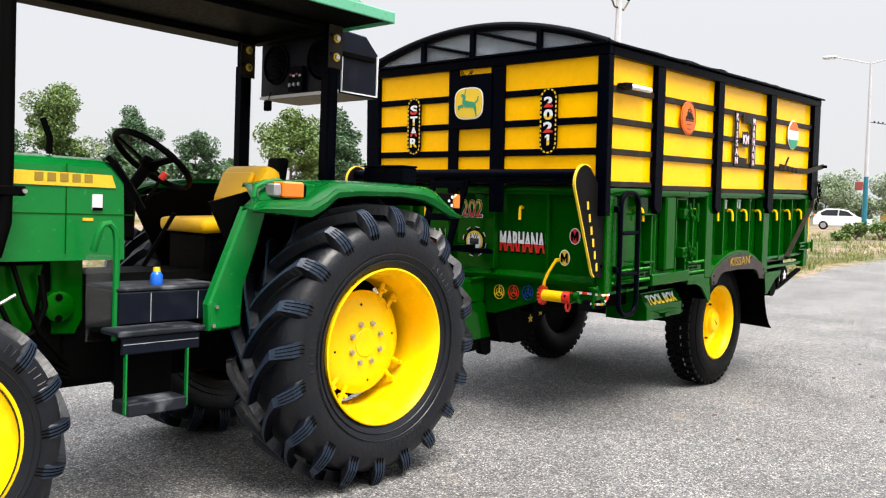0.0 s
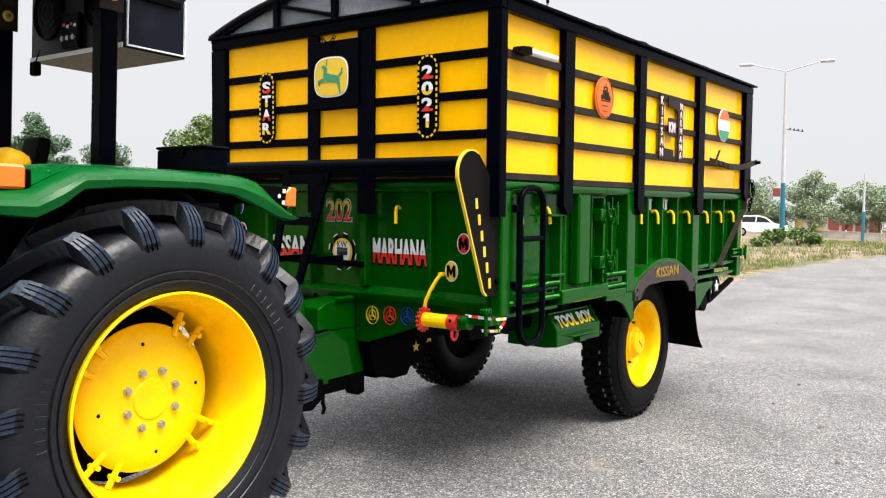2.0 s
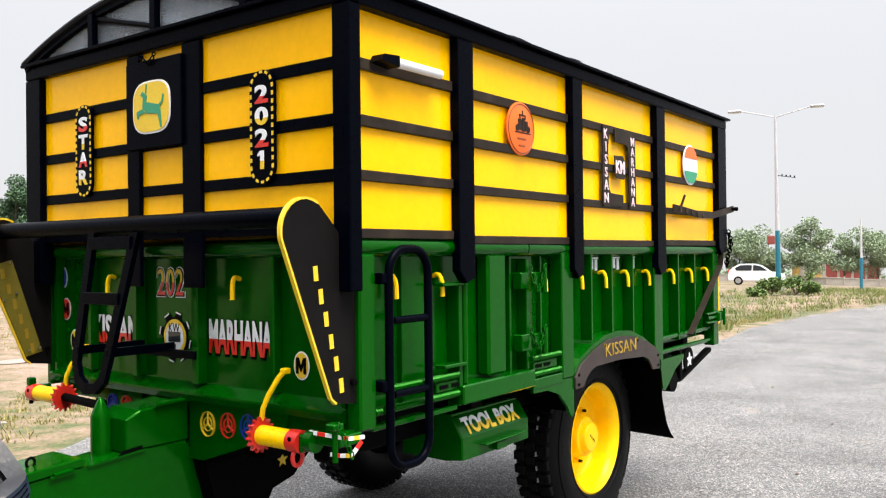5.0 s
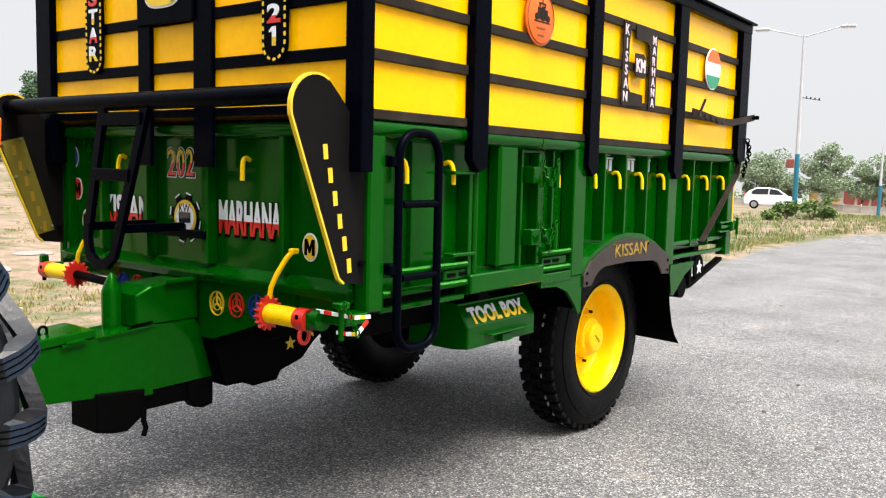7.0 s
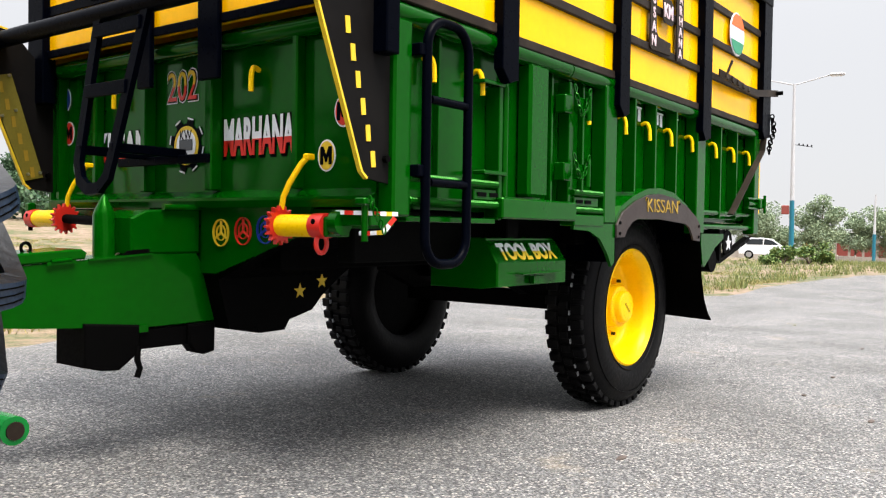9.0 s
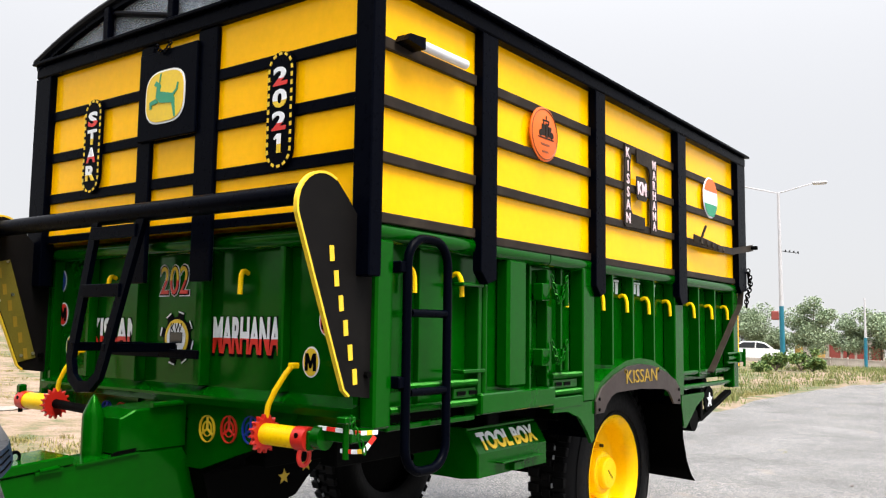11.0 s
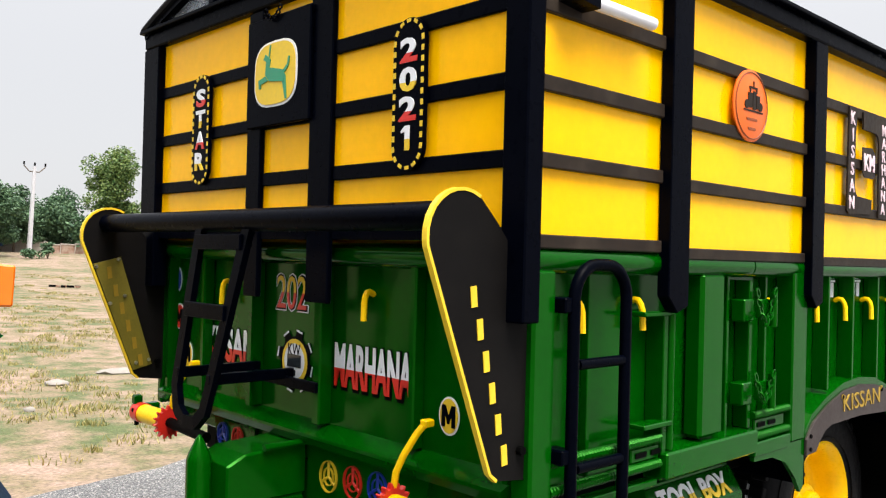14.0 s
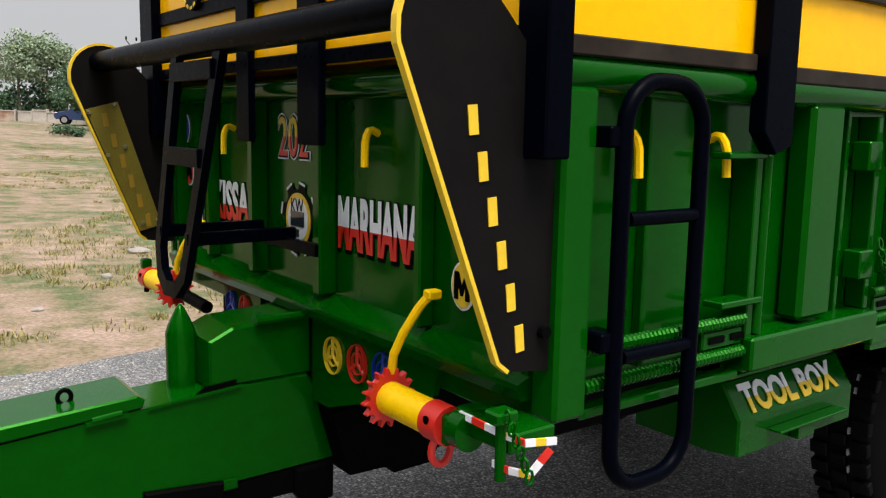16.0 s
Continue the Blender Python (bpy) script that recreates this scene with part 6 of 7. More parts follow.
# roll-over frame, canopy, loudspeaker box
for y, x in ((0.75, -1.70), (1.48, -1.74)):
    rp = T("roll_bar_post", box(x - 0.036, x + 0.036, y - 0.035, y + 0.035, 1.0, 2.20, 0.008), BLACK, "black square roll-bar post")
    br = part("post_bracket", box(x - 0.05, x + 0.05, y - 0.043, y - 0.036, 2.13, 2.36, 0.003), STRIP, rp, "brown-black bolted bracket plate")
    for z in (2.19, 2.29):
        part("bolt", rod((x + 0.005, y - 0.045, z), (x + 0.005, y - 0.058, z), 0.015, 8), STEEL, br)
        part("washer", rod((x + 0.005, y - 0.0435, z), (x + 0.005, y - 0.047, z), 0.023, 14), SIGN_YELLOW, br)
        part("bolt_hole", rod((x - 0.034, y - 0.0432, z + 0.015), (x - 0.034, y - 0.0442, z + 0.015), 0.008, 8), UNDER, br)
    part("upper_post", box(x - 0.03, x + 0.03, y - 0.03, y + 0.03, 2.2, 2.40, 0.006), BLACK, rp)


def canopy_shell():
    bm = bmesh.new()
    rows = []
    xs = [-3.35 + 1.75 * i / 10 for i in range(11)]
    for x in xs:
        e = min(1.0, min(x + 3.35, -1.60 - x) / 0.12)
        e = math.sqrt(max(0.0, 1 - (1 - e) ** 2))
        row = []
        for j in range(15):
            u = j / 14
            y = 0.38 + 1.38 * u
            f = min(1.0, min(u, 1 - u) / 0.09)
            f = math.sqrt(max(0.0, 1 - (1 - f) ** 2))
            row.append(bm.verts.new((x, y, 2.42 + 0.085 * min(e, f) + 0.02 * math.sin(math.pi * u))))
        rows.append(row)
    for a, b in zip(rows, rows[1:]):
        for j in range(14):
            bm.faces.new((a[j], a[j + 1], b[j + 1], b[j]))
    bmesh.ops.solidify(bm, geom=bm.faces, thickness=0.012)
    return bm


can = thing("canopy", "pale green moulded tractor canopy with black underside", "canopy", Matrix.Translation((0, 0, -0.045)))
part("canopy_shell", canopy_shell(), mat("pale_green_plastic", (0.10, 0.36, 0.22), 0.3, var=0.05), can, smooth=True)
PALE = bpy.data.materials["pale_green_plastic"]
part("canopy_rim", box(-1.60, -1.586, 0.38, 1.10, 2.395, 2.455, 0.004), PALE, can)
part("canopy_rim", box(-1.60, -1.586, 1.101, 1.76, 2.425, 2.455, 0.004), PALE, can)
part("canopy_rim", box(-3.35, -1.601, 0.372, 0.384, 2.395, 2.45, 0.004), PALE, can)
part("canopy_lining", box(-3.32, -1.62, 0.40, 1.74, 2.405, 2.418, 0.004), UNDER, can)
for y in (0.75, 1.43):
    part("canopy_rail", box(-3.2, -1.66, y - 0.025, y + 0.025, 2.37, 2.404, 0.004), UNDER, can)
part("canopy_rail", box(-1.733, -1.66, 0.776, 1.404, 2.37, 2.404, 0.004), UNDER, can)

spk = thing("loudspeaker_box", "black loudspeaker cabinet with white edging hung under the canopy", "loudspeaker")
part("cabinet", plate([(-1.60, 2.02), (-1.305, 2.02), (-1.305, 2.27), (-1.40, 2.36), (-1.60, 2.37)], "y", 0.79, 1.50, 0.006), NAVY, spk)
part("white_edge", tube([(-1.585, 0.788, 2.22), (-1.585, 0.788, 2.03), (-1.315, 0.788, 2.03), (-1.315, 0.788, 2.26)], 0, flat=(0.004, 0.008)), WHITE, spk)
part("white_edge", box(-1.6045, -1.6005, 0.79, 1.50, 2.02, 2.038, 0), WHITE, spk)
part("mount_strip", box(-1.60, -1.34, 0.775, 0.788, 2.22, 2.25, 0.003), UNDER, spk)
for y in (0.94, 1.345):
    cone = part("speaker_cone", lathe([(0.0, -1.598), (0.05, -1.597), (0.10, -1.603), (0.115, -1.612), (0.12, -1.604)], 28, "x", (0, y, 2.22)), BLACK, spk, smooth=True)
    for k in range(4):
        part("grille_ring", tube([(-1.614, y + (0.03 + 0.027 * k) * math.cos(t), 2.22 + (0.03 + 0.027 * k) * math.sin(t)) for t in [2 * math.pi * i / 24 for i in range(24)]], 0.002, 4, True), BLACK, cone)
con = part("control_panel", box(-1.625, -1.606, 1.075, 1.205, 2.045, 2.19, 0.004), BLACK, spk)
for k in range(3):
    part("knob", rod((-1.626, 1.10 + 0.04 * k, 2.085), (-1.637, 1.10 + 0.04 * k, 2.085), 0.011, 10), GREY_METAL, spk)
for k in range(4):
    part("panel_mark", box(-1.6268, -1.6252, 1.09 + 0.028 * k, 1.108 + 0.028 * k, 2.13 + 0.008 * (k % 2), 2.142 + 0.008 * (k % 2), 0), RED if k % 2 else WHITE, spk)
clip = thing("hanging_clip", "small black clip hanging by a string", "clip", Matrix.Translation((-1.66, 1.35, 1.97)))
part("clip_body", box(-0.015, 0.015, -0.03, 0.02, -0.03, 0.03, 0.006), UNDER, clip)
part("string", rod((0, 0, 0.02), (0.01, -0.02, 0.08), 0.003, 5), UNDER, clip)

rb = thing("mudguard_box", "black metal box standing on the green mudguard", "box", Matrix.Translation((-1.508, 0.46, 1.527)))
part("box_body", box(-0.052, 0.052, -0.15, 0.15, 0.0, 0.082, 0.005), BLACK, rb)
part("box_lid", box(-0.056, 0.056, -0.154, 0.154, 0.083, 0.094, 0.004), BLACK, rb)
part("box_clasp", box(-0.062, -0.0565, -0.02, 0.02, 0.05, 0.082, 0.002), UNDER, rb)

bottle = thing("bottle", "small blue plastic bottle with yellow cap on the footplate", "bottle", Matrix.Translation((-2.75, 0.65, 1.015)) @ Matrix.Scale(0.74, 4))
part("bottle_body", lathe([(0.0, 0.0), (0.034, 0.0), (0.036, 0.01), (0.036, 0.055), (0.026, 0.075), (0.02, 0.08), (0.0, 0.08)], 20, "z"), mat("blue_plastic", (0.01, 0.12, 0.6), 0.3, var=0.05), bottle, smooth=True)
part("cap", lathe([(0.0, 0.105), (0.02, 0.105), (0.022, 0.08), (0.0, 0.08)], 16, "z"), SIGN_YELLOW, bottle, smooth=True)

# ---------------------------------------------------------------- surroundings
def polar(eye, az, d):
    return eye[0] + d * math.cos(radians(az)), eye[1] + d * math.sin(radians(az))


def leaf_material(name, a, b):
    m = bpy.data.materials.new(name)
    m.use_nodes = True
    n, l = m.node_tree.nodes, m.node_tree.links
    bs = n["Principled BSDF"]
    bs.inputs["Roughness"].default_value = 0.6
    bs.inputs["Specular IOR Level"].default_value = 0.3
    geo, ramp = n.new("ShaderNodeNewGeometry"), n.new("ShaderNodeValToRGB")
    ramp.color_ramp.elements[0].color, ramp.color_ramp.elements[1].color = (*a, 1), (*b, 1)
    l.new(geo.outputs["Random Per Island"], ramp.inputs[0])
    l.new(ramp.outputs[0], bs.inputs["Base Color"])
    return m


LEAF_DARK = leaf_material("dark_leaves", (0.028, 0.07, 0.036), (0.09, 0.16, 0.075))
LEAF_LIGHT = leaf_material("yellow_green_leaves", (0.04, 0.10, 0.025), (0.17, 0.23, 0.06))
# distance haze is put into this paler leaf colour
LEAF_HAZE = leaf_material("hazy_far_leaves", (0.14, 0.20, 0.12), (0.30, 0.37, 0.23))
GRASS = leaf_material("dry_grass_blades", (0.10, 0.12, 0.03), (0.40, 0.33, 0.13))


def leaf_cloud(centres, count, size, rng, squash=0.8):
    """Many small bent leaf sprays scattered through overlapping clumps."""
    verts, faces = [], []
    for i in range(count):
        c, r = centres[rng.randrange(len(centres))]
        while True:
            v = Vector((rng.uniform(-1, 1), rng.uniform(-1, 1), rng.uniform(-1, 1)))
            if 0.15 < v.length < 1:
                break
        v *= (0.55 + 0.45 * rng.random()) / max(0.4, v.length) if rng.random() < 0.6 else 1
        p = Vector(c) + Vector((v.x * r, v.y * r, v.z * r * squash))
        d = Vector((rng.uniform(-1, 1), rng.uniform(-1, 1), rng.uniform(-1, 0.4))).normalized()
        s = d.cross(Vector((rng.uniform(-1, 1), rng.uniform(-1, 1), rng.uniform(-1, 1)))).normalized()
        k = size * rng.uniform(0.5, 1.3)
        b = len(verts)
        verts += [p, p + d * k * 0.5 + s * k * 0.35, p + d * k, p + d * k * 0.5 - s * k * 0.35]
        faces.append((b, b + 1, b + 2, b + 3))
    me = bpy.data.meshes.new("crown")
    me.from_pydata([tuple(v) for v in verts], [], faces)
    return me


def tree(x, y, height, spread, leaves, seed, count=2600, bare=0.22, trunks=1, name="tree", label="leafy roadside tree with an uneven crown"):
    rng = random.Random(seed)
    z0 = ground_z(x, y) - 0.05
    e = thing(name, label, "tree", Matrix.Translation((x, y, z0)), "roadside trees")
    bm = bmesh.new()
    centres = []
    for k in range(trunks):
        off = (k - (trunks - 1) / 2) * spread * 0.45
        lean = rng.uniform(-0.06, 0.06)
        tops = []
        pts = [(off + lean * height * u * (1 - u) * 2, 0.1 * math.sin(u * 3 + seed), height * 0.82 * u) for u in (0, 0.15, 0.35, 0.6, 1)]
        w = height * 0.022
        for i in range(4):
            rod(pts[i], pts[i + 1], w * (1 - i * 0.2), 7, bm, w * (0.8 - i * 0.19))
        for j in range(9):
            u = rng.uniform(bare, 0.85)
            a = rng.uniform(0, 6.283)
            ln = spread * rng.uniform(0.3, 0.62) * (1.15 - u * 0.6)
            p0 = Vector((off, 0, height * 0.82 * u))
            p1 = p0 + Vector((math.cos(a) * ln, math.sin(a) * ln, ln * rng.uniform(0.35, 0.9)))
            rod(p0, p1, w * 0.4, 5, bm, w * 0.12)
            centres.append((p1, spread * rng.uniform(0.17, 0.29)))
            centres.append((p0.lerp(p1, 0.65), spread * rng.uniform(0.10, 0.2)))
        for j in range(10):
            a, u = rng.uniform(0, 6.283), rng.uniform(bare, 0.8)
            q = spread * rng.uniform(0.08, 0.36) * (1.2 - u * 0.5)
            centres.append((Vector((off + math.cos(a) * q, math.sin(a) * q, height * u)), spread * rng.uniform(0.13, 0.22)))
        centres.append((Vector((off, 0, height * 0.88)), spread * 0.2))
        centres.append((Vector((off + spread * 0.1, 0, height * 0.78)), spread * 0.22))
    part("trunk", bm, BARK, e)
    me = leaf_cloud(centres, count * 6, 0.09 * spread ** 0.5, rng)
    me.materials.append(leaves)
    cr = new("crown", me)
    cr.parent = e
    return e


C0, C14, C55, C16 = (-4.7, -2.76), (-1.5, -1.2), (-2.2, -2.0), (-1.1, -1.1)
for (x, y), h, s, lv, seed, n_ in (
        (polar(C0, 65.9, 72), 8.4, 4.6, LEAF_LIGHT, 3, 3600),
        (polar(C0, 61.9, 72), 6.9, 4.0, LEAF_DARK, 4, 3200),
        (polar(C0, 57.9, 70), 4.9, 3.2, LEAF_DARK, 5, 2200),
        (polar(C0, 51.8, 52), 6.2, 3.6, LEAF_LIGHT, 6, 2800),
        (polar(C0, 48.8, 54), 6.4, 3.8, LEAF_DARK, 7, 2800),
        (polar(C0, 72.5, 58), 4.6, 4.0, LEAF_DARK, 8, 2400),
        (polar(C14, 73.6, 64), 4.6, 4.0, LEAF_DARK, 9, 2600),
        (polar(C14, 71.0, 66), 4.6, 4.4, LEAF_DARK, 10, 2600),
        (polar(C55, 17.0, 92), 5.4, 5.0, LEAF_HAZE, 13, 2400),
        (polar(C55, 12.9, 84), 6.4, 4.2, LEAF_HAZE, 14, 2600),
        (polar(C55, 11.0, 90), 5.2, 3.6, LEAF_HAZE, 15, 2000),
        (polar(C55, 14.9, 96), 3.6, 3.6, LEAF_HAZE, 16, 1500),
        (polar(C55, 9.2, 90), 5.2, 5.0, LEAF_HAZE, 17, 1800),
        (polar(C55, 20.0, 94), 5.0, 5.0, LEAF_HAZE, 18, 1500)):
    tree(x, y, h, s, lv, seed, n_)
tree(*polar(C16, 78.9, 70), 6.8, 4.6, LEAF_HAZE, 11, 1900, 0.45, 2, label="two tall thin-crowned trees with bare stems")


def hedge(name, eye, az0, az1, d, h, leaves, seed, count):
    rng = random.Random(seed)
    cs = []
    for i in range(46):
        x, y = polar(eye, az0 + (az1 - az0) * (i + rng.random()) / 46, d + rng.uniform(-3, 3))
        r = h * rng.uniform(0.3, 0.55)
        cs.append((Vector((x, y, ground_z(x, y) + r * 0.7 + rng.uniform(0, h * 0.35))), r))
    me = leaf_cloud(cs, count, 0.34, rng)
    me.materials.append(leaves)
    return tagged(new(name, me), "dense dark green scrub and trees along the far field edge", "scrub", kind="stuff")


hedge("far_scrub", C14, 69, 84, 72, 3.2, LEAF_DARK, 21, 9000)
hedge("far_scrub", C0, 54, 71, 70, 2.8, LEAF_DARK, 22, 8000)
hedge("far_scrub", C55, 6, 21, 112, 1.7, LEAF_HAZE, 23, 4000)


# boundary walls, built along a line with piers and a coping
def boundary_wall(eye, az0, d0, az1, d1, h, material, label, bays):
    e = thing("boundary_wall", label, "wall")
    a, b = Vector(polar(eye, az0, d0)), Vector(polar(eye, az1, d1))
    for i in range(bays):
        p, q = a.lerp(b, i / bays), a.lerp(b, (i + 0.94) / bays)
        m = Matrix.Translation((p.x, p.y, ground_z(p.x, p.y) - 0.2)) @ pose(0, 0, 0, 0, 0, math.degrees(math.atan2((q - p).y, (q - p).x)))
        hh = h * (0.85 + 0.3 * abs(smooth_noise(i * 1.7, az0)))
        w = part("wall_panel", box(0, (q - p).length, 0, 0.24, 0, hh + 0.2, 0.02), material, e)
        w.matrix_basis = m
        c = part("coping", box(-0.02, (q - p).length + 0.02, -0.04, 0.28, hh + 0.2, hh + 0.28, 0.01), PLASTER, e)
        c.matrix_basis = m
        pr = part("pier", box((q - p).length, (b - a).length / bays, -0.06, 0.30, 0, hh + 0.35, 0.02), PLASTER, e)
        pr.matrix_basis = m


boundary_wall(C14, 79.5, 68, 71.9, 64, 0.75, PLASTER, "low weathered plaster field wall", 9)
boundary_wall(C14, 71.8, 64, 66.0, 64, 0.6, BRICK, "low weathered brick field wall", 7)
boundary_wall(C14, 90.0, 72, 79.6, 68, 0.7, BRICK, "low weathered brick field wall", 8)
boundary_wall(C55, 20.5, 86, 7.0, 82, 0.6, PLASTER, "low weathered plaster roadside wall", 14)


# small shop row
def shop_row():
    e = thing("shop_row", "single-storey ochre shops with rust-red shutters", "building", Matrix.Translation((*polar(C55, 13.95, 97), 0)) @ pose(0, 0, 0, 0, 0, -80))
    z0 = ground_z(*polar(C55, 13, 97)) - 0.3
    part("wall", box(0, 2.9, 0, 5, z0, z0 + 3.3, 0.03), OCHRE, e)
    part("wall", box(2.9, 8.4, 0.05, 5, z0, z0 + 3.0, 0.03), PLASTER, e, "pale plaster wall")
    part("window", box(0.8, 1.9, -0.03, 0.0, z0 + 1.0, z0 + 2.2, 0), PLASTER, e)
    part("roof", box(-0.2, 8.6, -0.3, 5.2, z0 + 3.3, z0 + 3.45, 0.03), PLASTER, e)
    for i in range(4):
        s = part("shutter", box(3.3 + 1.3 * i, 4.35 + 1.3 * i, 0.0, 0.05, z0 + 0.3, z0 + 2.3, 0.01), SHUTTER, e)
        part("shutter_frame", box(3.25 + 1.3 * i, 4.4 + 1.3 * i, -0.04, 0.048, z0 + 2.3, z0 + 2.45, 0.01), PLASTER, e)


shop_row()
hut = thing("hut", "low pale blue plaster hut", "building", Matrix.Translation((*polar(C55, 17.4, 100), 0)) @ pose(0, 0, 0, 0, 0, -75))
hz = ground_z(*polar(C55, 17, 100)) - 0.3
part("wall", box(0, 4.6, 0, 4, hz, hz + 2.9, 0.03), mat("pale_blue_plaster", (0.42, 0.50, 0.55), 0.9, var=0.15, scale=0.8), hut)
part("roof", box(-0.2, 4.8, -0.2, 4.2, hz + 2.9, hz + 3.05, 0.03), PLASTER, hut)
part("window", box(1.6, 2.6, -0.03, 0.0, hz + 1.3, hz + 2.1, 0), GLASS_DARK, hut)


# street lamp
def street_lamp(x, y, h, armz, az):
    z0 = ground_z(x, y)
    e = thing("street_lamp", "two-armed street lamp with a teal painted lower post", "street lamp", Matrix.Translation((x, y, z0)) @ pose(0, 0, 0, -0.8, -1.2, az))
    part("base", box(-0.28, 0.28, -0.28, 0.28, -0.3, 0.22, 0.03), PLASTER, e)
    part("lower_post", rod((0, 0, 0.2), (0, 0, 2.85), 0.125, 12, None, 0.105), TEAL, e, smooth=True)
    part("upper_post", rod((0, 0, 2.85), (0, 0, h), 0.10, 12, None, 0.055), POST_GREY, e, smooth=True)
    for s in (-1, 1):
        arm = part("arm", rod((0, 0, h - 0.05), (0, s * 1.55, h + armz), 0.028, 8), POST_GREY, e)
        bm = bmesh.new()
        box(-0.14, 0.14, s * 1.5, s * 2.15, h + armz - 0.06, h + armz + 0.07, 0.05, bm)
        head = part("lamp_head", bm, POST_GREY, e)
        part("lens", box(-0.10, 0.10, s * 1.6, s * 2.05, h + armz - 0.075, h + armz - 0.061, 0), WHITE, head)
    part("sign_box", box(-0.1, 0.1, 0.12, 0.46, 2.2, 2.62, 0.03), SHUTTER, e)
    sp = part("spur", rod((0, 0, h * 0.66), (0.0, -0.85, h * 0.66 - 0.15), 0.014, 6), UNDER, e)
    for k in range(4):
        part("insulator", rod((0, -0.25 - 0.18 * k, h * 0.66 - 0.06 - 0.03 * k), (0, -0.25 - 0.18 * k, h * 0.66 + 0.04 - 0.03 * k), 0.03, 6), UNDER, e)


street_lamp(*polar(C55, 14.75, 43), 8.3, 0.35, 14.75)
LP2 = polar(C55, 10.05, 62)
lp2 = thing("road_post", "thin distant lamp post with a teal lower part", "post", Matrix.Translation((*LP2, ground_z(*LP2))))
part("lower_post", rod((0, 0, -0.2), (0, 0, 2.0), 0.11, 8), TEAL, lp2)
part("upper_post", rod((0, 0, 2.0), (0, 0, 4.6), 0.08, 8, None, 0.05), POST_GREY, lp2)


def power_pole(x, y, h):
    e = thing("power_pole", "pale concrete power pole with small insulators", "pole", Matrix.Translation((x, y, ground_z(x, y) - 0.2)), "power poles")
    part("pole", rod((0, 0, 0), (0, 0, h), 0.16, 8, None, 0.10), POST_GREY, e)
    part("crossarm", tube([(-0.62, 0, h + 0.02), (-0.3, 0, h - 0.32), (0.3, 0, h - 0.32), (0.62, 0, h + 0.02)], 0.035, 6), BARK, e)
    for xx, zz in ((-0.62, 0.05), (0.62, 0.05), (0.0, 0.05)):
        part("insulator", rod((xx, 0, h + zz), (xx, 0, h + zz + 0.2), 0.055, 8), UNDER, e)
    return e


power_pole(*polar(C14, 72.75, 57), 5.7)
power_pole(*polar(C0, 30.3, 29), 8.6)
power_pole(*polar(C16, 76.9, 66), 4.2)


# parked cars
def parked_car(x, y, turn, paint, label):
    e = thing("car", label, "car", Matrix.Translation((x, y, ground_z(x, y))) @ pose(0, 0, 0, 0, 0, turn))
    side = [(-1.85, 0.35), (1.75, 0.32), (1.86, 0.5), (1.84, 0.72), (1.5, 0.86), (0.95, 0.95), (0.35, 1.38), (-0.2, 1.48), (-1.1, 1.46), (-1.55, 1.22), (-1.82, 0.92), (-1.9, 0.6)]
    bm = bmesh.new()
    rows = []
    for yy, k in ((-0.80, 0.965), (-0.76, 1.0), (0.76, 1.0), (0.80, 0.965)):
        rows.append([bm.verts.new((px * (1 if k == 1 else 0.985), yy - (0.16 * (pz - 0.9) * (1 if yy > 0 else -1) if pz > 0.95 else 0), 0.32 + (pz - 0.32) * k)) for px, pz in side])
    n_ = len(side)
    for a, b in zip(rows, rows[1:]):
        for i in range(n_):
            bm.faces.new((a[i], a[(i + 1) % n_], b[(i + 1) % n_], b[i]))
    bm.faces.new(rows[0])
    bm.faces.new(rows[-1])
    part("body", bm, paint, e, smooth=True)
    for s in (-1, 1):
        yv = s * 0.735
        part("side_window", plate([(0.28, 1.0), (0.70, 1.0), (0.28, 1.32), (-0.2, 1.40), (-0.25, 1.0)], "y", yv - 0.03 * s, yv + 0.055 * s), GLASS_DARK, e)
        part("side_window", plate([(-0.33, 1.0), (-0.30, 1.40), (-1.05, 1.38), (-1.40, 1.18), (-1.35, 1.0)], "y", yv - 0.03 * s, yv + 0.055 * s), GLASS_DARK, e)
        for xx in (-1.2, 1.2):
            w = part("wheel", rod((xx, s * 0.62, 0.30), (xx, s * 0.83, 0.30), 0.30, 20), RUBBER_N, e, smooth=True)
            part("rim", rod((xx, s * 0.83, 0.30), (xx, s * 0.845, 0.30), 0.19, 14), GREY_METAL, w)
        part("headlight", box(1.55, 1.80, s * 0.55 - 0.15, s * 0.55 + 0.15, 0.66, 0.80, 0.03), WHITE, e)
        part("tail_light", box(-1.90, -1.74, s * 0.62 - 0.10, s * 0.62 + 0.10, 0.75, 1.05, 0.03), RED, e)


parked_car(*polar(C55, 16.05, 63), -74, CAR_WHITE, "white hatchback parked beyond the verge")
parked_car(*polar(C16, 76.1, 64), 160, mat("dark_blue_car_paint", (0.01, 0.025, 0.08), 0.25, var=0.03, coat=0.4), "dark blue car parked by the field wall")


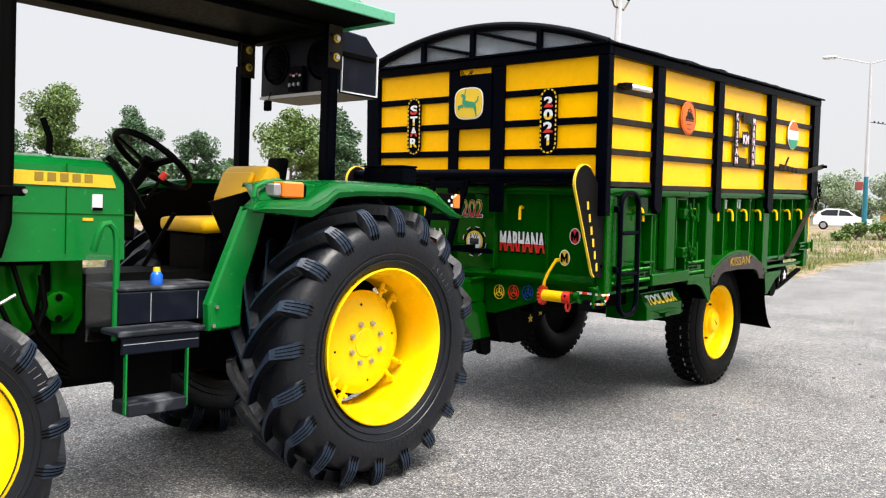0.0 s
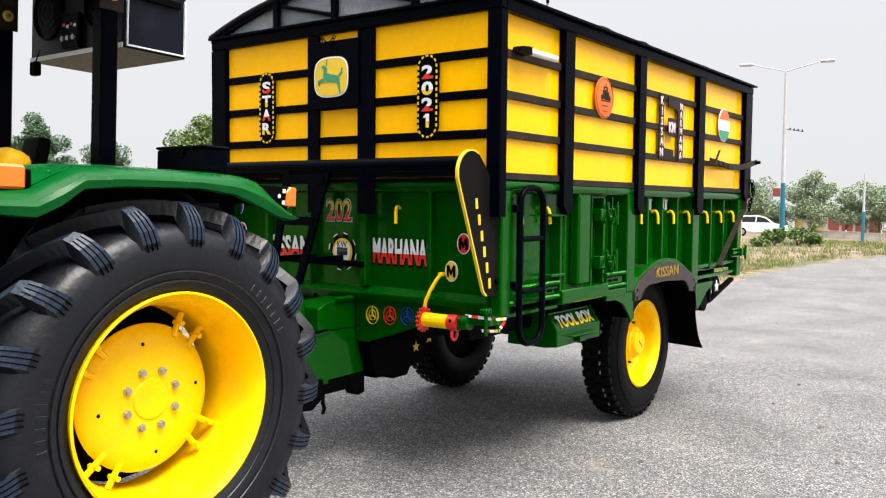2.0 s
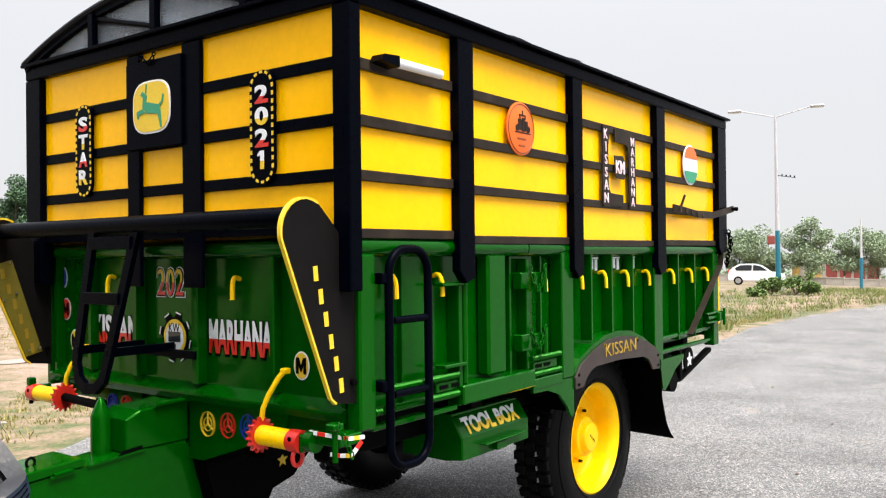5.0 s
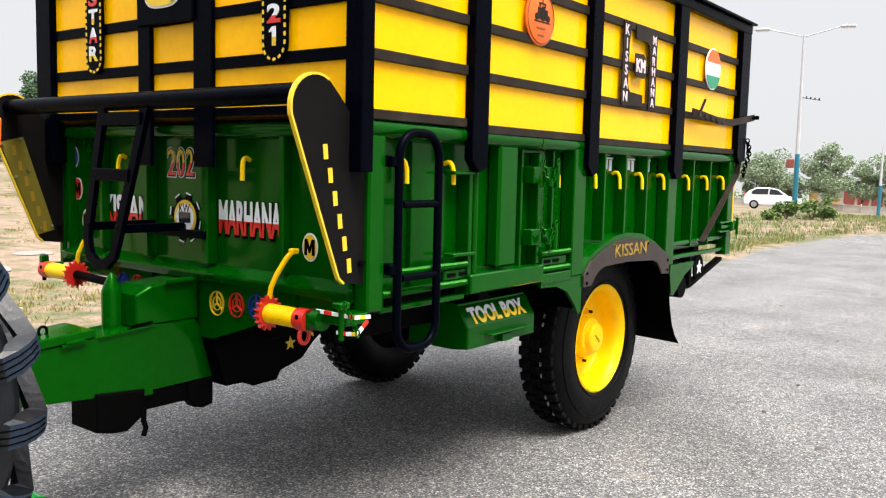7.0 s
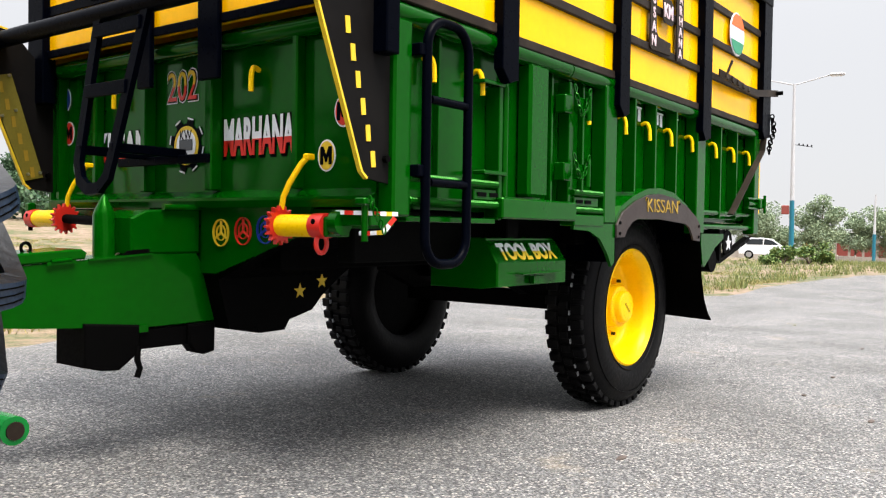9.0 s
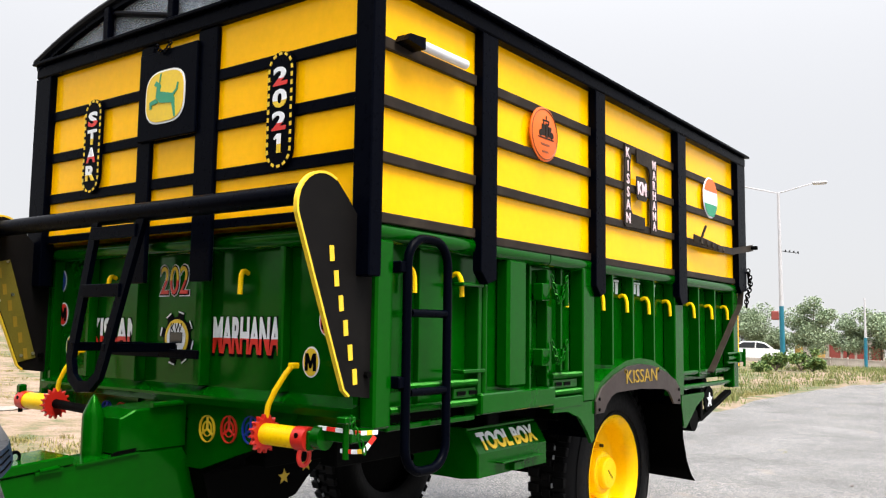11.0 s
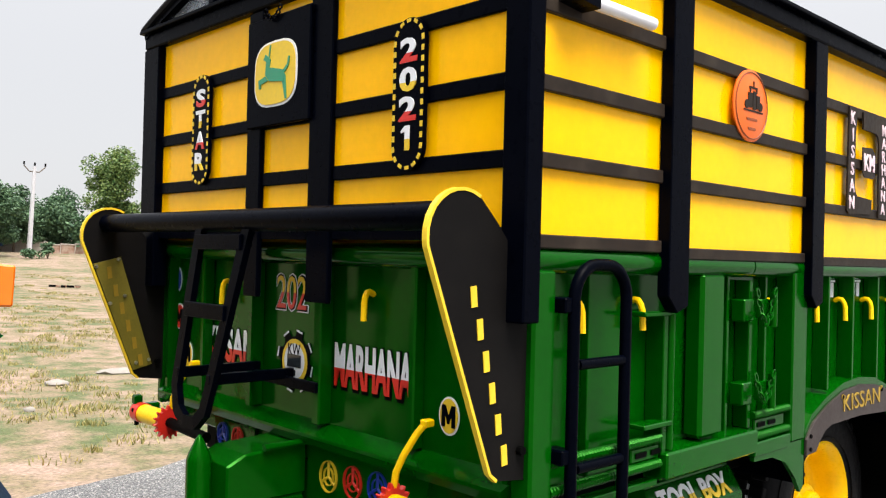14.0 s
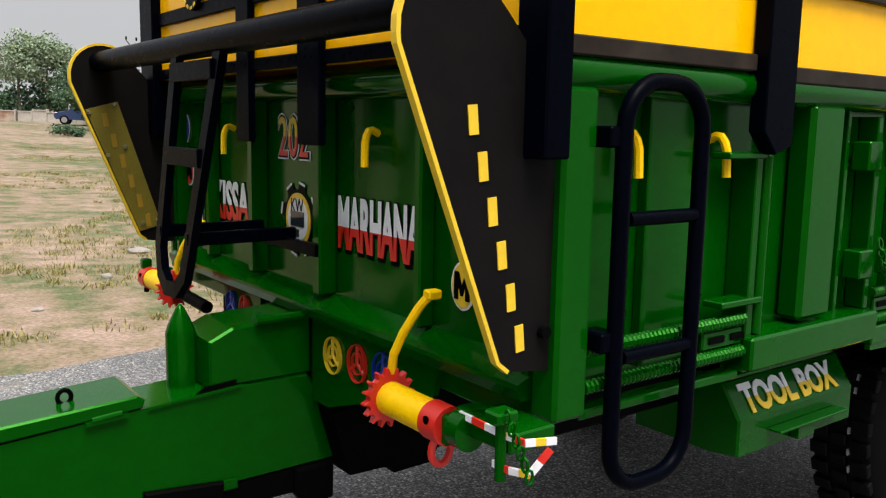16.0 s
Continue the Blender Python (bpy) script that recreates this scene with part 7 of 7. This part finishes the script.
# ---- verge planting and field litter
def tufts(name, spots, label, blade=0.16, per=34, seed=1, leaves=None):
    rng = random.Random(seed)
    verts, faces = [], []
    for x, y, r, k in spots:
        z = ground_z(x, y) - 0.03
        for i in range(int(per * k)):
            a, d = rng.uniform(0, 6.283), r * math.sqrt(rng.random())
            px, py = x + d * math.cos(a), y + d * math.sin(a)
            h = blade * k * rng.uniform(0.4, 1.2)
            ax, ay = rng.uniform(-1, 1) * h * 0.55, rng.uniform(-1, 1) * h * 0.55
            w = 0.006 + h * 0.03
            t = rng.uniform(0, 6.283)
            b = len(verts)
            cx, cy = w * math.cos(t), w * math.sin(t)
            verts += [(px - cx, py - cy, z), (px + cx, py + cy, z), (px + ax + cx * 0.3, py + ay + cy * 0.3, z + h), (px + ax - cx * 0.3, py + ay - cy * 0.3, z + h)]
            faces.append((b, b + 1, b + 2, b + 3))
    me = bpy.data.meshes.new(name)
    me.from_pydata(verts, [], faces)
    me.materials.append(leaves or GRASS)
    return tagged(new(name, me), label, "grass", kind="stuff")


rng = random.Random(77)
field = []
for i in range(6500):
    x, y = rng.uniform(-4, 26), 5 + 30 * rng.random() ** 1.5
    if y < road_edge_far(x) + 0.5 or smooth_noise(x * 0.35 + 9, y * 0.35) < 0.02:
        continue
    field.append((x, y, rng.uniform(0.06, 0.32), rng.uniform(0.25, 0.8)))
tufts("field_grass", field, "short patchy dry grass on the sandy field", 0.075, 60, 5)
verge = []
for i in range(1300):
    x = rng.uniform(14, 60)
    y = road_edge_far(x) + 0.4 + 9 * rng.random() ** 1.5
    verge.append((x, y, rng.uniform(0.1, 0.5), rng.uniform(0.4, 1.1)))
tufts("verge_grass", verge, "green and straw verge grass beside the road", 0.2, 26, 6, leaf_material("verge_grass_blades", (0.07, 0.12, 0.03), (0.28, 0.28, 0.10)))


def bush(x, y, r, h, leaves, seed, label="scrubby green roadside bush"):
    rg = random.Random(seed)
    e = thing("bush", label, "bush", Matrix.Translation((x, y, ground_z(x, y) - 0.02)), "roadside bushes")
    bm = bmesh.new()
    cs = []
    for k in range(9):
        a = rg.uniform(0, 6.283)
        p = (math.cos(a) * r * rg.uniform(0.2, 0.8), math.sin(a) * r * rg.uniform(0.2, 0.8), h * rg.uniform(0.35, 0.8))
        rod((0, 0, 0), p, 0.02, 5, bm, 0.006)
        cs.append((Vector(p), r * rg.uniform(0.25, 0.42)))
    part("stems", bm, BARK, e)
    me = leaf_cloud(cs, 1100, 0.13, rg)
    me.name = "foliage"
    me.materials.append(leaves)
    fo = new("foliage", me)
    fo.parent = e


for az, d, r, h, sd in ((13.75, 39, 0.75, 1.05, 1), (15.2, 38, 0.7, 0.85, 3), (13.1, 38.5, 0.5, 0.6, 5), (15.9, 37, 0.5, 0.4, 7)):
    bush(*polar(C55, az, d), r, h, LEAF_LIGHT if sd % 2 else LEAF_HAZE, sd)
bush(*polar(C14, 71.7, 55), 0.6, 1.2, LEAF_DARK, 7)
bush(*polar(C14, 72.6, 54), 0.7, 0.6, LEAF_DARK, 8)
bush(*polar(C16, 77.0, 46), 0.9, 0.5, LEAF_DARK, 9)


def stone_mesh(sx, sy, sz, seed):
    bm = bmesh.new()
    bmesh.ops.create_icosphere(bm, subdivisions=2, radius=1)
    for v in bm.verts:
        v.co *= 1 + 0.25 * noise.noise(v.co * 1.6 + Vector((seed, 0, 0)))
        v.co = Vector((v.co.x * sx, v.co.y * sy, v.co.z * sz))
    return bm


STONE = mat("pale_field_stone", (0.24, 0.22, 0.195), 0.95, var=0.25, scale=6, bump=0.5, bscale=25)
for i, (x, y, sx, sy, sz) in enumerate(((3.1, 9.7, 0.35, 0.16, 0.06), (2.0, 9.0, 0.14, 0.10, 0.05), (4.6, 11.5, 0.3, 0.2, 0.05), (1.2, 7.4, 0.06, 0.05, 0.03), (6.5, 13.0, 0.3, 0.22, 0.07), (0.3, 6.0, 0.05, 0.04, 0.02), (3.6, 7.6, 0.05, 0.04, 0.025), (1.9, 6.4, 0.04, 0.05, 0.02))):
    st1 = part("stone", stone_mesh(sx, sy, sz, i), STONE, smooth=True)
    st1.location = (x, y, ground_z(x, y) - 0.02)
    tagged(st1, "pale weathered stone lying on sandy earth", "stone", "field stones")
for i in range(7):
    x, y = 8.2 + 0.14 * i + 0.05 * math.sin(i * 3), 27.5 + 0.1 * math.cos(i * 2)
    br = part("brick", box(-0.11, 0.11, -0.05, 0.05, 0, 0.07, 0.006), BRICK if i % 2 else UNDER)
    br.location = (x, y, ground_z(x, y) - 0.02)
    br.rotation_euler = (0, 0, i * 0.8)
    tagged(br, "loose broken brick on the sandy field", "brick", "loose bricks")

# pebbles and leaves on the asphalt
rng = random.Random(5)
PEB = mat("dark_pebble", (0.09, 0.07, 0.06), 0.9, var=0.3)
for i, (x, y) in enumerate(((0.573, -0.688), (4.48, -0.36), (7.03, -0.08), (3.42, -0.42), (1.9, -1.2), (2.8, -0.9), (5.2, -1.1), (6.4, -1.6), (1.1, -0.3))):
    pb = part("pebble", stone_mesh(0.022 + 0.01 * (i % 3), 0.015, 0.008, i), PEB, smooth=True)
    pb.location = (x, y, ground_z(x, y) + 0.004)
    tagged(pb, "small dark pebble lying on the asphalt", "pebble", "road pebbles")
spots = [(3.2 + 0.02 * i, 0.15 - 0.1 * math.sin(i), 0.02, 0.3) for i in range(3)] + [(9.6, 1.2, 0.12, 0.5), (9.9, 1.3, 0.08, 0.4)]
tufts("road_weeds", spots, "tiny weeds growing through the asphalt", 0.1, 30, 9)
